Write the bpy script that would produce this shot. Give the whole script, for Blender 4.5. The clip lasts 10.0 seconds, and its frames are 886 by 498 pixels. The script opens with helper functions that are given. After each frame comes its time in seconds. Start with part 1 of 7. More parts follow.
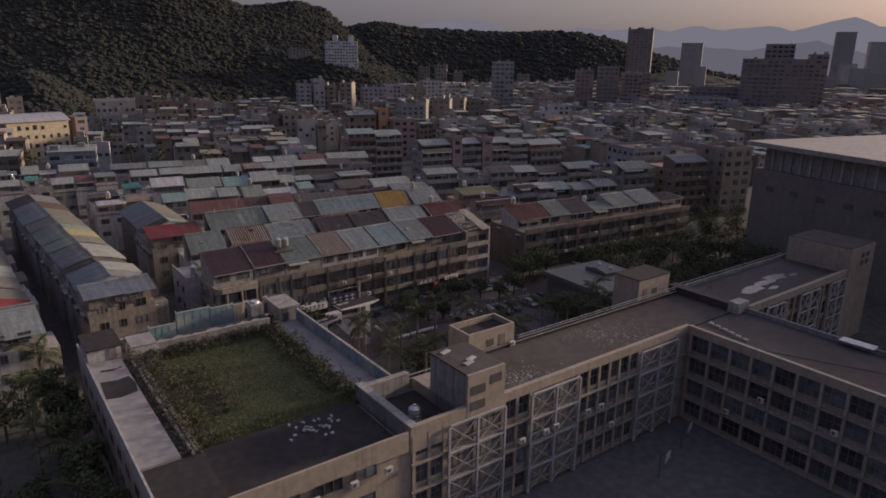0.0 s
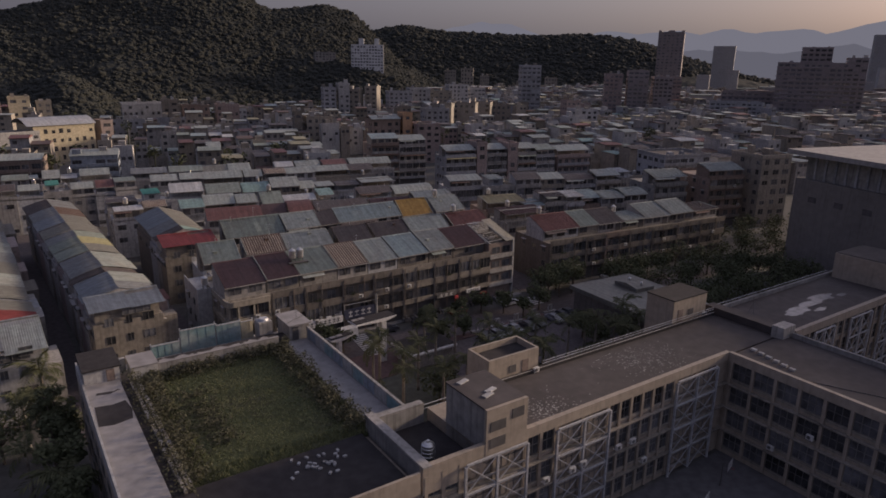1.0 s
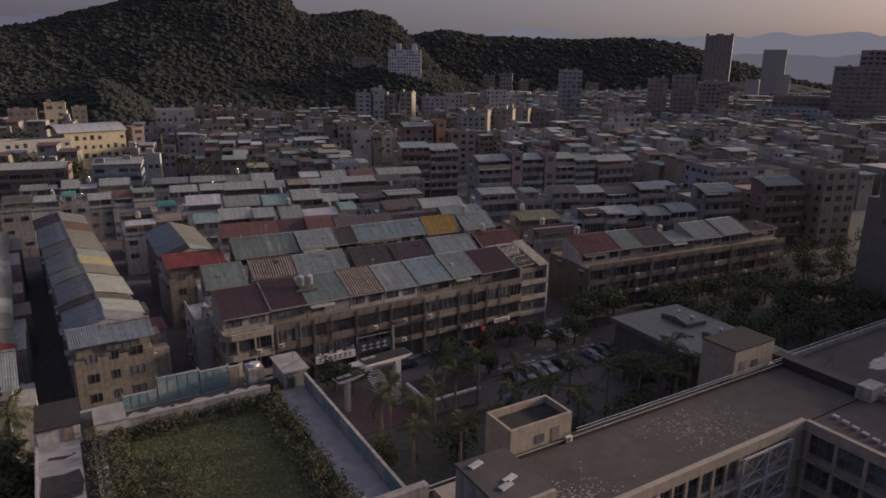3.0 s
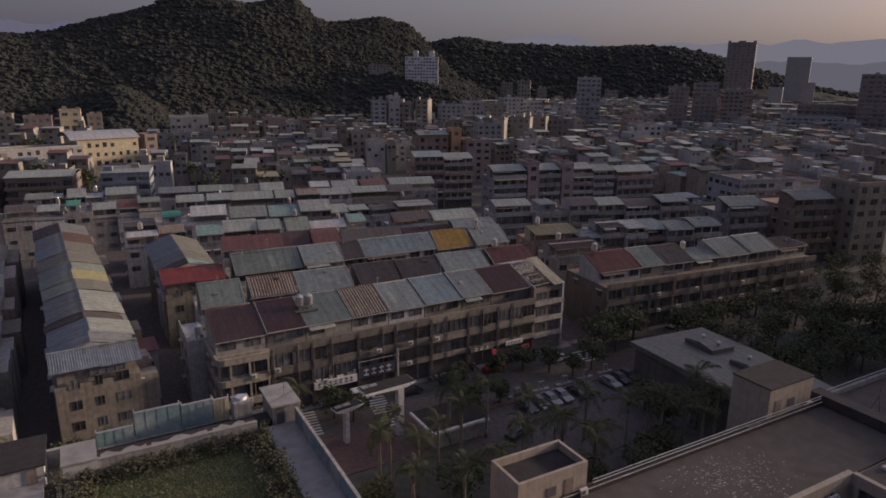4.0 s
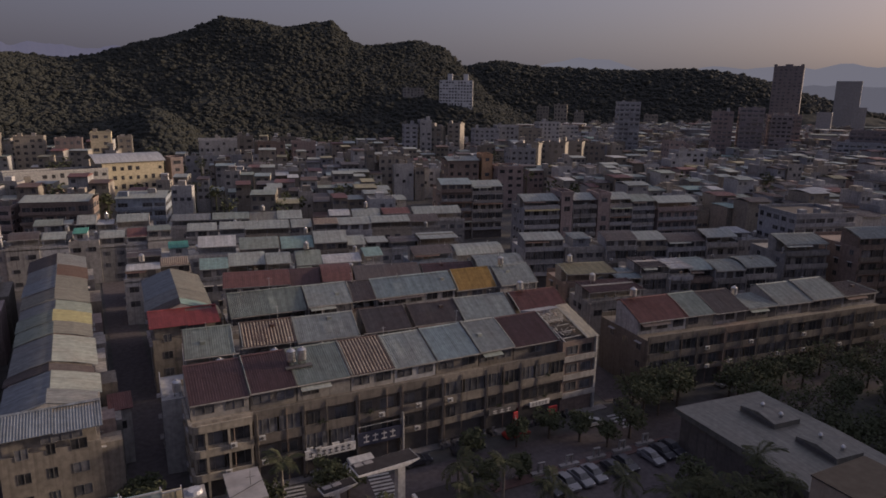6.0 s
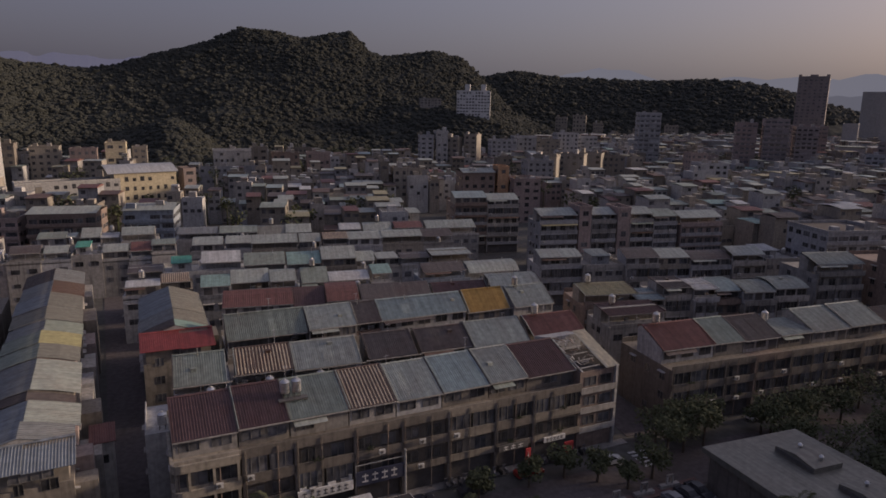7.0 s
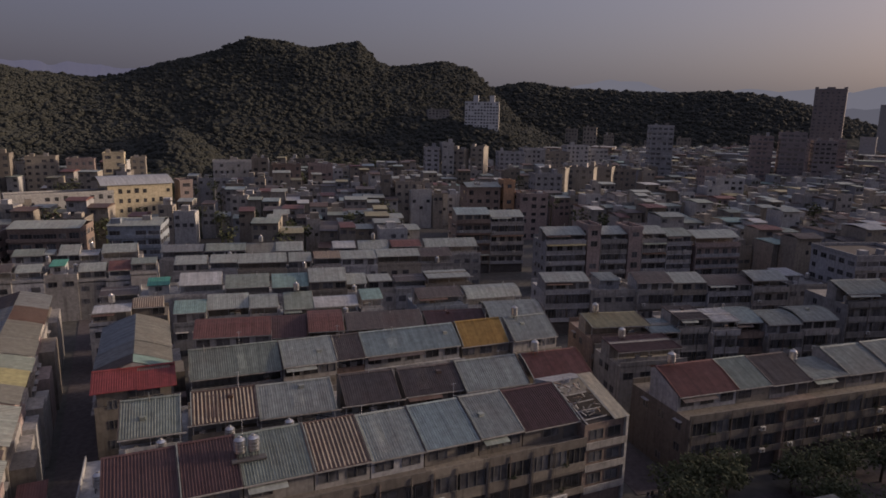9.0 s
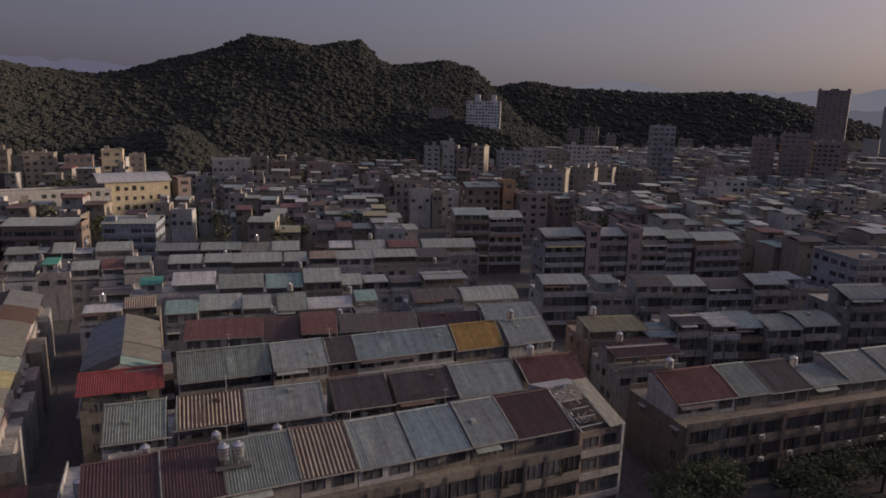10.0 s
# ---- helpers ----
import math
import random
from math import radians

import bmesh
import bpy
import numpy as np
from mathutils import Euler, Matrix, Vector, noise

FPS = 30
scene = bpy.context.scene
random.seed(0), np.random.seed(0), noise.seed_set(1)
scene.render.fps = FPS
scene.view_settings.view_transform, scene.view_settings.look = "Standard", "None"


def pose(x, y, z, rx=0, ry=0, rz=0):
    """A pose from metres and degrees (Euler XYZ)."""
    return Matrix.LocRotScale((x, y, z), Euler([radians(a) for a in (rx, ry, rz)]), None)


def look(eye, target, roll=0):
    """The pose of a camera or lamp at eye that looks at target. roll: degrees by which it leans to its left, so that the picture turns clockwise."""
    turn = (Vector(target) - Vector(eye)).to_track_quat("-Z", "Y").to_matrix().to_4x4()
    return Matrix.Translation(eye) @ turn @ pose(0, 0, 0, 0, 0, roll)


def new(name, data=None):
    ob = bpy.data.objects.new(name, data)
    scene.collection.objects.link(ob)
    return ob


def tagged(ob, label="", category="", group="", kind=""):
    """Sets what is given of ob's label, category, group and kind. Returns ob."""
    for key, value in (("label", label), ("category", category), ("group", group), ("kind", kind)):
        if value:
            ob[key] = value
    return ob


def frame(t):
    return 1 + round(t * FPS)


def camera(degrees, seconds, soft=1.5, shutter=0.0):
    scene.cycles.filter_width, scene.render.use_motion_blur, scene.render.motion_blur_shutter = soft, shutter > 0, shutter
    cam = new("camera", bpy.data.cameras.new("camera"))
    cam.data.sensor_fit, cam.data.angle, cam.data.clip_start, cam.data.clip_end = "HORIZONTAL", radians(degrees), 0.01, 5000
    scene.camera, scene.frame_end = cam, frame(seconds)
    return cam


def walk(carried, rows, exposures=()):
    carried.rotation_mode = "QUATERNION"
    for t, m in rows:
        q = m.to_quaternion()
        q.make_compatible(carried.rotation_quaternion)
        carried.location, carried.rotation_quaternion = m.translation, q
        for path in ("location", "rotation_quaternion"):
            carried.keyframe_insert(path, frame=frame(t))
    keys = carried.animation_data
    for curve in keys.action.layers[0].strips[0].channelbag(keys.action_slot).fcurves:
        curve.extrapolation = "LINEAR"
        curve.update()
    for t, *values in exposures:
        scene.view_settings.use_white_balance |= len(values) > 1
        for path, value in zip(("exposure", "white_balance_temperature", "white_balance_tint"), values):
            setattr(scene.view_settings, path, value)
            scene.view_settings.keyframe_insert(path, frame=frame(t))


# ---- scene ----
cam = camera(67.3, 10.0, 1.68)
PATH = [
    (0, (-0.772, -2.415, 52.23), (0.289, -0.814, 51.674), 0.8),
    (0.5, (1.318, 0.093, 52.234), (2.353, 1.713, 51.684), 0.8),
    (1, (3.434, 2.726, 52.26), (4.433, 4.37, 51.712), 0.8),
    (1.5, (5.674, 5.343, 52.418), (6.643, 7.005, 51.871), 0.8),
    (2, (7.93, 8.079, 52.511), (8.878, 9.753, 51.965), 0.8),
    (2.5, (10.329, 10.781, 52.537), (11.253, 12.47, 51.994), 0.7),
    (4, (17.43, 19.442, 52.657), (18.287, 21.173, 52.139), 0.7),
    (4.5, (19.799, 22.415, 52.746), (20.633, 24.161, 52.242), 0.8),
    (5, (22.129, 25.389, 52.796), (22.94, 27.15, 52.304), 0.8),
    (5.5, (24.458, 28.427, 52.74), (25.246, 30.203, 52.268), 0.8),
    (7, (30.912, 37.919, 52.929), (31.632, 39.735, 52.502), 0.9),
    (7.5, (33.195, 41.221, 52.944), (33.892, 43.051, 52.535), 0.9),
    (8, (35.296, 44.151, 53.075), (35.99, 45.984, 52.68), 0.9),
    (8.5, (37.065, 46.606, 53.249), (37.759, 48.44, 52.853), 1.1),
    (9, (38.383, 48.389, 53.483), (39.077, 50.222, 53.085), 1.2),
    (9.5, (39.428, 49.426, 53.541), (40.12, 51.26, 53.143), 1.4),
    (10, (40.169, 49.927, 53.575), (40.859, 51.761, 53.174), 1.6),
]
walk(cam, [(t, look(eye, target, roll)) for t, eye, target, roll in PATH], [(0, 1.05, 5800, 43), (10, 0.88, 5800, 43)])

# ---- world, sun ----
SUN_AZ = radians(96.0)      # bearing of the sun from +y towards +x
SUN_EL = radians(12.5)
world = bpy.data.worlds.new("world")
scene.world = world
world.use_nodes = True
wn, wl = world.node_tree.nodes, world.node_tree.links
sky = wn.new("ShaderNodeTexSky")
sky.sky_type, sky.sun_disc = "NISHITA", False
sky.sun_elevation, sky.sun_rotation = SUN_EL, SUN_AZ
sky.air_density, sky.dust_density, sky.ozone_density = 1.0, 5.0, 0.25
back = wn["Background"]
back.inputs["Strength"].default_value = 0.12
veil = wn.new("ShaderNodeMix")      # high thin overcast over the whole sky
veil.data_type = "RGBA"
veil.inputs["Factor"].default_value = 0.84
cloud_at, cloud_up, cloud_rise, cloud = wn.new("ShaderNodeTexCoord"), wn.new("ShaderNodeSeparateXYZ"), wn.new("ShaderNodeMath"), wn.new("ShaderNodeVectorMath")
cloud_rise.operation, cloud_rise.use_clamp = "MULTIPLY_ADD", False      # overcast: three times brighter overhead than at the horizon
cloud_rise.inputs[1].default_value, cloud_rise.inputs[2].default_value = 2.0, 1.0
cloud.operation = "SCALE"
wl.new(cloud_at.outputs["Generated"], cloud_up.inputs[0])
wl.new(cloud_up.outputs["Z"], cloud_rise.inputs[0])
toward, glow, spread_ = wn.new("ShaderNodeVectorMath"), wn.new("ShaderNodeMath"), wn.new("ShaderNodeMath")      # thin cloud is brighter towards the sun
toward.operation = "DOT_PRODUCT"
toward.inputs[1].default_value = (math.sin(SUN_AZ), math.cos(SUN_AZ), 0.0)
glow.operation = "MULTIPLY_ADD"
glow.inputs[1].default_value, glow.inputs[2].default_value = 0.58, 0.90
spread_.operation = "MULTIPLY"
wl.new(cloud_at.outputs["Generated"], toward.inputs[0])
wl.new(toward.outputs["Value"], glow.inputs[0])
warm, hue = wn.new("ShaderNodeMapRange"), wn.new("ShaderNodeMix")      # and yellower
warm.inputs[1].default_value, warm.inputs[2].default_value = -0.7, 0.8
hue.data_type = "RGBA"
hue.inputs["A"].default_value, hue.inputs["B"].default_value = (0.392, 0.430, 0.475, 1), (0.408, 0.466, 0.390, 1)
wl.new(toward.outputs["Value"], warm.inputs[0])
wl.new(warm.outputs[0], hue.inputs["Factor"])
wl.new(hue.outputs["Result"], cloud.inputs[0])
wl.new(cloud_rise.outputs[0], spread_.inputs[0])
wl.new(glow.outputs[0], spread_.inputs[1])
wl.new(spread_.outputs[0], cloud.inputs["Scale"])
wl.new(cloud.outputs[0], veil.inputs["B"])
soften = wn.new("ShaderNodeHueSaturation")      # haze takes the colour out of the low sky
soften.inputs["Saturation"].default_value = 1.0
wl.new(sky.outputs["Color"], soften.inputs["Color"])
wl.new(soften.outputs["Color"], veil.inputs["A"])
wl.new(veil.outputs["Result"], back.inputs["Color"])
sun_dir = Vector((math.sin(SUN_AZ) * math.cos(SUN_EL), math.cos(SUN_AZ) * math.cos(SUN_EL), math.sin(SUN_EL)))
sun = new("sun", bpy.data.lights.new("sun", "SUN"))
sun.data.energy, sun.data.angle, sun.data.color = 2.0, radians(6.0), (1.0, 0.86, 0.46)
sun.matrix_basis = look((0, 0, 0), -sun_dir)

# ---- materials ----


def mat(name, col, rough=0.8, metal=0.0, var=0.16, grain=3.0, stain=0.35, stain_col=None, bump=0.15, streak=0.0, spread=0.0, spec=0.4):
    """A surface with grain, large stains, streaks that run down and a shift from object to object."""
    m = bpy.data.materials.new(name)
    m.use_nodes = True
    n, l = m.node_tree.nodes, m.node_tree.links
    b = n["Principled BSDF"]
    b.inputs["Roughness"].default_value, b.inputs["Metallic"].default_value = rough, metal
    b.inputs["Specular IOR Level"].default_value = spec
    geo = n.new("ShaderNodeNewGeometry")
    fine = n.new("ShaderNodeTexNoise")
    fine.inputs["Scale"].default_value, fine.inputs["Detail"].default_value = grain, 6
    big = n.new("ShaderNodeTexNoise")
    big.inputs["Scale"].default_value, big.inputs["Detail"].default_value, big.inputs["Roughness"].default_value = grain * 0.11, 7, 0.65
    for tex in (fine, big):
        l.new(geo.outputs["Position"], tex.inputs["Vector"])
    ramp = n.new("ShaderNodeMapRange")
    ramp.inputs[1].default_value, ramp.inputs[2].default_value = 0.35, 0.65
    ramp.inputs[3].default_value, ramp.inputs[4].default_value = 1.0 - var, 1.0 + var
    l.new(fine.outputs["Fac"], ramp.inputs[0])
    mask = n.new("ShaderNodeMapRange")
    mask.inputs[1].default_value, mask.inputs[2].default_value = 0.48, 0.70
    mask.inputs[4].default_value = stain
    l.new(big.outputs["Fac"], mask.inputs[0])
    mix = n.new("ShaderNodeMix")
    mix.data_type = "RGBA"
    mix.inputs["A"].default_value = (*col, 1)
    mix.inputs["B"].default_value = (*(stain_col or [c * 0.45 for c in col]), 1)
    l.new(mask.outputs[0], mix.inputs["Factor"])
    out = mix.outputs["Result"]
    if streak:
        mp = n.new("ShaderNodeMapping")
        mp.inputs["Scale"].default_value = (1.6, 1.6, 0.10)
        l.new(geo.outputs["Position"], mp.inputs["Vector"])
        st = n.new("ShaderNodeTexNoise")
        st.inputs["Scale"].default_value, st.inputs["Detail"].default_value = 1.3, 5
        l.new(mp.outputs[0], st.inputs["Vector"])
        sr = n.new("ShaderNodeMapRange")
        sr.inputs[1].default_value, sr.inputs[2].default_value, sr.inputs[4].default_value = 0.5, 0.72, streak
        l.new(st.outputs["Fac"], sr.inputs[0])
        mix2 = n.new("ShaderNodeMix")
        mix2.data_type = "RGBA"
        l.new(out, mix2.inputs["A"])
        mix2.inputs["B"].default_value = (*[c * 0.3 for c in col], 1)
        l.new(sr.outputs[0], mix2.inputs["Factor"])
        out = mix2.outputs["Result"]
    hsv = n.new("ShaderNodeHueSaturation")
    l.new(out, hsv.inputs["Color"])
    if spread:
        info = n.new("ShaderNodeObjectInfo")
        sh = n.new("ShaderNodeMapRange")
        sh.inputs[3].default_value, sh.inputs[4].default_value = 1 - spread, 1 + spread
        l.new(info.outputs["Random"], sh.inputs[0])
        mul = n.new("ShaderNodeMath")
        mul.operation = "MULTIPLY"
        l.new(sh.outputs[0], mul.inputs[0])
        l.new(ramp.outputs[0], mul.inputs[1])
        l.new(mul.outputs[0], hsv.inputs["Value"])
    else:
        l.new(ramp.outputs[0], hsv.inputs["Value"])
    l.new(hsv.outputs[0], b.inputs["Base Color"])
    if bump:
        bp = n.new("ShaderNodeBump")
        bp.inputs["Strength"].default_value, bp.inputs["Distance"].default_value = bump, 0.05
        l.new(fine.outputs["Fac"], bp.inputs["Height"])
        l.new(bp.outputs[0], b.inputs["Normal"])
    return m


def glass(name, col, rough=0.08):
    m = mat(name, col, rough, var=0.5, grain=0.6, stain=0.3, bump=0.0, spread=0.6, spec=0.6)
    return m


def foliage(name, col, col2, scale=0.5, leaf=0.7):
    """Leaves in two greens, shifting from clump to clump."""
    m = bpy.data.materials.new(name)
    m.use_nodes = True
    n, l = m.node_tree.nodes, m.node_tree.links
    b = n["Principled BSDF"]
    b.inputs["Roughness"].default_value, b.inputs["Specular IOR Level"].default_value = 0.9, 0.1
    b.inputs["Diffuse Roughness"].default_value = 1.0
    geo = n.new("ShaderNodeNewGeometry")
    tex = n.new("ShaderNodeTexNoise")
    tex.inputs["Scale"].default_value, tex.inputs["Detail"].default_value = scale, 4
    l.new(geo.outputs["Position"], tex.inputs["Vector"])
    add = n.new("ShaderNodeMath")
    add.operation = "ADD"
    half = n.new("ShaderNodeMath")
    half.operation = "MULTIPLY_ADD"
    half.inputs[1].default_value, half.inputs[2].default_value = leaf, -leaf / 2
    l.new(geo.outputs["Random Per Island"], half.inputs[0])
    l.new(tex.outputs["Fac"], add.inputs[0])
    l.new(half.outputs[0], add.inputs[1])
    mix = n.new("ShaderNodeMix")
    mix.data_type = "RGBA"
    mix.inputs["A"].default_value, mix.inputs["B"].default_value = (*col, 1), (*col2, 1)
    l.new(add.outputs[0], mix.inputs["Factor"])
    l.new(mix.outputs["Result"], b.inputs["Base Color"])
    return m


M_ASPHALT = mat("asphalt", (0.118, 0.102, 0.104), 1.0, spec=0.08, grain=1.2, stain=0.5, stain_col=(0.085, 0.08, 0.078))
M_GROUND = mat("ground_dirt_concrete", (0.11, 0.105, 0.1), 1.0, spec=0.08, grain=0.6, stain=0.6, stain_col=(0.08, 0.08, 0.07))
M_PAVE = mat("pavement_concrete", (0.238, 0.224, 0.217), 0.9, grain=1.5, stain=0.5)
M_COURT = mat("court_surface", (0.12, 0.115, 0.12), 1.0, spec=0.1, grain=0.8, stain=0.4)
M_LINE = mat("road_paint", (0.55, 0.54, 0.52), 0.8, grain=4, stain=0.6, stain_col=(0.2, 0.2, 0.2))
M_REDPAVE = mat("red_paver", (0.135, 0.085, 0.078), 0.9, grain=2)
M_CONC = mat("weathered_concrete", (0.329, 0.311, 0.295), 0.9, grain=1.2, stain=0.6, streak=0.5, spread=0.18)
M_CONCD = mat("dark_weathered_concrete", (0.271, 0.259, 0.248), 0.9, grain=1.0, stain=0.6, streak=0.6, spread=0.2)
M_CREAM = mat("cream_wall_tile", (0.272, 0.243, 0.206), 0.75, grain=1.5, stain=0.5, streak=0.45, spread=0.15)
M_TAN = mat("tan_plaster", (0.204, 0.180, 0.153), 0.85, grain=1.5, stain=0.5, streak=0.5, spread=0.15)
M_WHITE = mat("white_plaster", (0.40, 0.392, 0.385), 0.8, grain=1.5, stain=0.45, streak=0.45, spread=0.15)
M_YELLOW = mat("yellow_plaster", (0.500, 0.431, 0.300), 0.8, grain=1.2, stain=0.3, streak=0.25, spread=0.1)
M_PINK = mat("pink_tile", (0.297, 0.235, 0.220), 0.75, grain=1.5, stain=0.4, streak=0.4, spread=0.12)
M_BROWN = mat("brown_tile", (0.217, 0.165, 0.140), 0.8, grain=1.5, stain=0.4, streak=0.4, spread=0.15)
M_GREY = mat("grey_tile", (0.324, 0.324, 0.336), 0.8, grain=1.5, stain=0.5, streak=0.5, spread=0.2)
M_SCHOOL = mat("school_cream_tile", (0.329, 0.277, 0.224), 0.75, var=0.1, grain=1.2, stain=0.22, streak=0.28)
M_BLUEGREY = mat("blue_grey_render", (0.246, 0.276, 0.317), 0.85, grain=1.2, stain=0.5, streak=0.5, spread=0.15)
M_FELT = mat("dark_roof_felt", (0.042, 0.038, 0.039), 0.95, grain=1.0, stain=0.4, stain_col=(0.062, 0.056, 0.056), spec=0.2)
M_ROOFC = mat("roof_screed", (0.060, 0.050, 0.049), 0.8, var=0.14, grain=0.7, stain=0.8, stain_col=(0.095, 0.081, 0.078))
M_WHITEROOF = mat("pale_roof_screed", (0.27, 0.255, 0.25), 0.85, grain=0.8, stain=0.45, stain_col=(0.30, 0.28, 0.27))
M_STEEL = mat("grey_painted_steel", (0.46, 0.46, 0.48), 0.5, 0.2, grain=3, stain=0.3)
M_DARKSTEEL = mat("dark_steel", (0.12, 0.115, 0.115), 0.6, 0.2, grain=3)
M_STAINLESS = mat("stainless_steel", (0.55, 0.54, 0.53), 0.3, 0.9, grain=2, stain=0.3)
M_AC = mat("ac_white_enamel", (0.55, 0.54, 0.52), 0.6, grain=3, stain=0.4)
M_GLASS = glass("window_glass", (0.085, 0.085, 0.092))
M_ALU = mat("aluminium_window_profile", (0.17, 0.165, 0.16), 0.5, 0.3, grain=3, spread=0.3)
# for flat panels: the shade inside openings is put into this dark colour
M_DARK = mat("opening_shade", (0.1, 0.093, 0.093), 0.9, grain=1.0)
M_RED = mat("red_sign", (0.42, 0.05, 0.05), 0.6, grain=2, stain=0.3)
M_SIGNW = mat("white_sign", (0.62, 0.61, 0.60), 0.6, grain=2, stain=0.3)
M_SIGNB = mat("blue_black_sign", (0.05, 0.055, 0.09), 0.5, grain=2, stain=0.3)
M_INK = mat("sign_ink", (0.06, 0.06, 0.07), 0.7, grain=3)
M_TARP = mat("blue_green_tarp", (0.15, 0.24, 0.26), 0.7, grain=1.6, stain=0.9, stain_col=(0.34, 0.37, 0.36))
M_BARK = mat("palm_bark", (0.24, 0.21, 0.18), 0.9, grain=4)
M_TRUNK = mat("tree_bark", (0.12, 0.095, 0.075), 0.95, grain=5)
M_LEAF = foliage("broad_leaves", (0.075, 0.085, 0.05), (0.12, 0.13, 0.07))
M_FROND = foliage("palm_leaves", (0.075, 0.085, 0.05), (0.14, 0.14, 0.075), 0.8)
M_WOOD = foliage("forest_leaves", (0.050, 0.053, 0.047), (0.070, 0.072, 0.062), 0.03, 0.15)
M_GRASS = foliage("wild_grass", (0.098, 0.112, 0.055), (0.27, 0.275, 0.135), 0.2, 0.3)
M_WEED = foliage("dry_weeds", (0.07, 0.07, 0.046), (0.14, 0.132, 0.085), 0.3)
M_HILL = mat("hill_soil", (0.06, 0.062, 0.055), 1.0, grain=0.05, stain=0.5)


def sheet(name, col, rust=0.35, rough=0.55):
    """Painted sheet metal: each run of sheets has weathered a little differently, streaks run down the slope."""
    col = tuple(c * 0.84 for c in col)
    m = mat("sheet_metal_" + name, col, rough, 0.15, var=0.14, grain=1.3, stain=rust, stain_col=(col[0] * 0.62 + 0.02, col[1] * 0.5, col[2] * 0.45), bump=0.05, streak=0.0, spread=0.08)
    n, l = m.node_tree.nodes, m.node_tree.links
    b = n["Principled BSDF"]
    src = b.inputs["Base Color"].links[0].from_socket
    tc, mp, tex, rng, mul = n.new("ShaderNodeTexCoord"), n.new("ShaderNodeMapping"), n.new("ShaderNodeTexNoise"), n.new("ShaderNodeMapRange"), n.new("ShaderNodeHueSaturation")
    mp.inputs["Scale"].default_value = (2.4, 0.12, 0.12)
    tex.inputs["Scale"].default_value, tex.inputs["Detail"].default_value = 1.0, 4
    rng.inputs[1].default_value, rng.inputs[2].default_value = 0.3, 0.7
    rng.inputs[3].default_value, rng.inputs[4].default_value = 0.78, 1.16
    l.new(tc.outputs["Object"], mp.inputs["Vector"])
    l.new(mp.outputs[0], tex.inputs["Vector"])
    l.new(tex.outputs["Fac"], rng.inputs[0])
    l.new(rng.outputs[0], mul.inputs["Value"])
    l.new(src, mul.inputs["Color"])
    l.new(mul.outputs[0], b.inputs["Base Color"])
    return m


ROOF = {
    "green": sheet("grey_green", (0.265, 0.30, 0.262)), "grey": sheet("grey", (0.352, 0.378, 0.347)), "light": sheet("pale_grey", (0.356, 0.38, 0.353)),
    "blue": sheet("blue_grey", (0.310, 0.374, 0.374)), "maroon": sheet("maroon", (0.115, 0.066, 0.065), 0.4), "red": sheet("red", (0.27, 0.06, 0.055), 0.3),
    "brick": sheet("brick_red", (0.195, 0.09, 0.078), 0.4), "rust": sheet("rusty_brown", (0.15, 0.10, 0.08), 0.8), "ochre": sheet("ochre", (0.40, 0.25, 0.07), 0.3),
    "cream": sheet("cream", (0.36, 0.325, 0.20), 0.3), "yellow": sheet("yellow", (0.40, 0.37, 0.20), 0.2), "dark": sheet("dark_brown", (0.12, 0.10, 0.095), 0.5),
    "straw": sheet("straw_rust", (0.46, 0.39, 0.30), 0.5), "teal": sheet("teal", (0.25, 0.36, 0.33), 0.25), "white": sheet("white", (0.55, 0.55, 0.54), 0.25),
    # dimmer copies of grey, cream and blue, with shade put into the colour
    "dim_grey": sheet("dim_grey", (0.22, 0.23, 0.235), 0.25), "dim_cream": sheet("dim_cream", (0.215, 0.21, 0.185), 0.2), "dim_blue": sheet("dim_blue", (0.225, 0.25, 0.275), 0.25),
    "emerald": sheet("emerald", (0.10, 0.36, 0.27), 0.25),
}
# pale base colour stands in for the sky mirrored in the puddles
M_PUDDLE = mat("puddle_sky_reflection", (0.26, 0.25, 0.25), 0.15, grain=0.8, var=0.2, stain=0.5, stain_col=(0.12, 0.10, 0.10), bump=0.0)
# grime stains and streaks, with the street fronts' shade in the dark base colour
M_GRIME_SHADE = mat("grimy_shaded_facade", (0.165, 0.145, 0.128), 0.9, var=0.12, grain=1.6, stain=0.5, streak=0.5)
M_BAY = mat("cream_plaster", (0.33, 0.293, 0.24), 0.8, grain=1.5, stain=0.4, streak=0.4)
# rose tile, greyed and paled: distance haze is in the colour
M_ROSE = mat("hazed_rose_tile", (0.26, 0.225, 0.225), 0.8, grain=1.2, stain=0.3, streak=0.3, spread=0.1)
# distance haze is put into this pale grey wall colour
M_HAZE = mat("hazed_pale_tower_wall", (0.30, 0.295, 0.30), 0.85, grain=1.0, stain=0.2, streak=0.2, spread=0.15)
WALLS = [M_CONC, M_CONCD, M_CREAM, M_TAN, M_WHITE, M_PINK, M_GREY, M_BROWN]
M_GATE = mat("white_painted_concrete", (0.62, 0.61, 0.60), 0.7, grain=1.5, stain=0.35, streak=0.3)

# ---- mesh tools ----


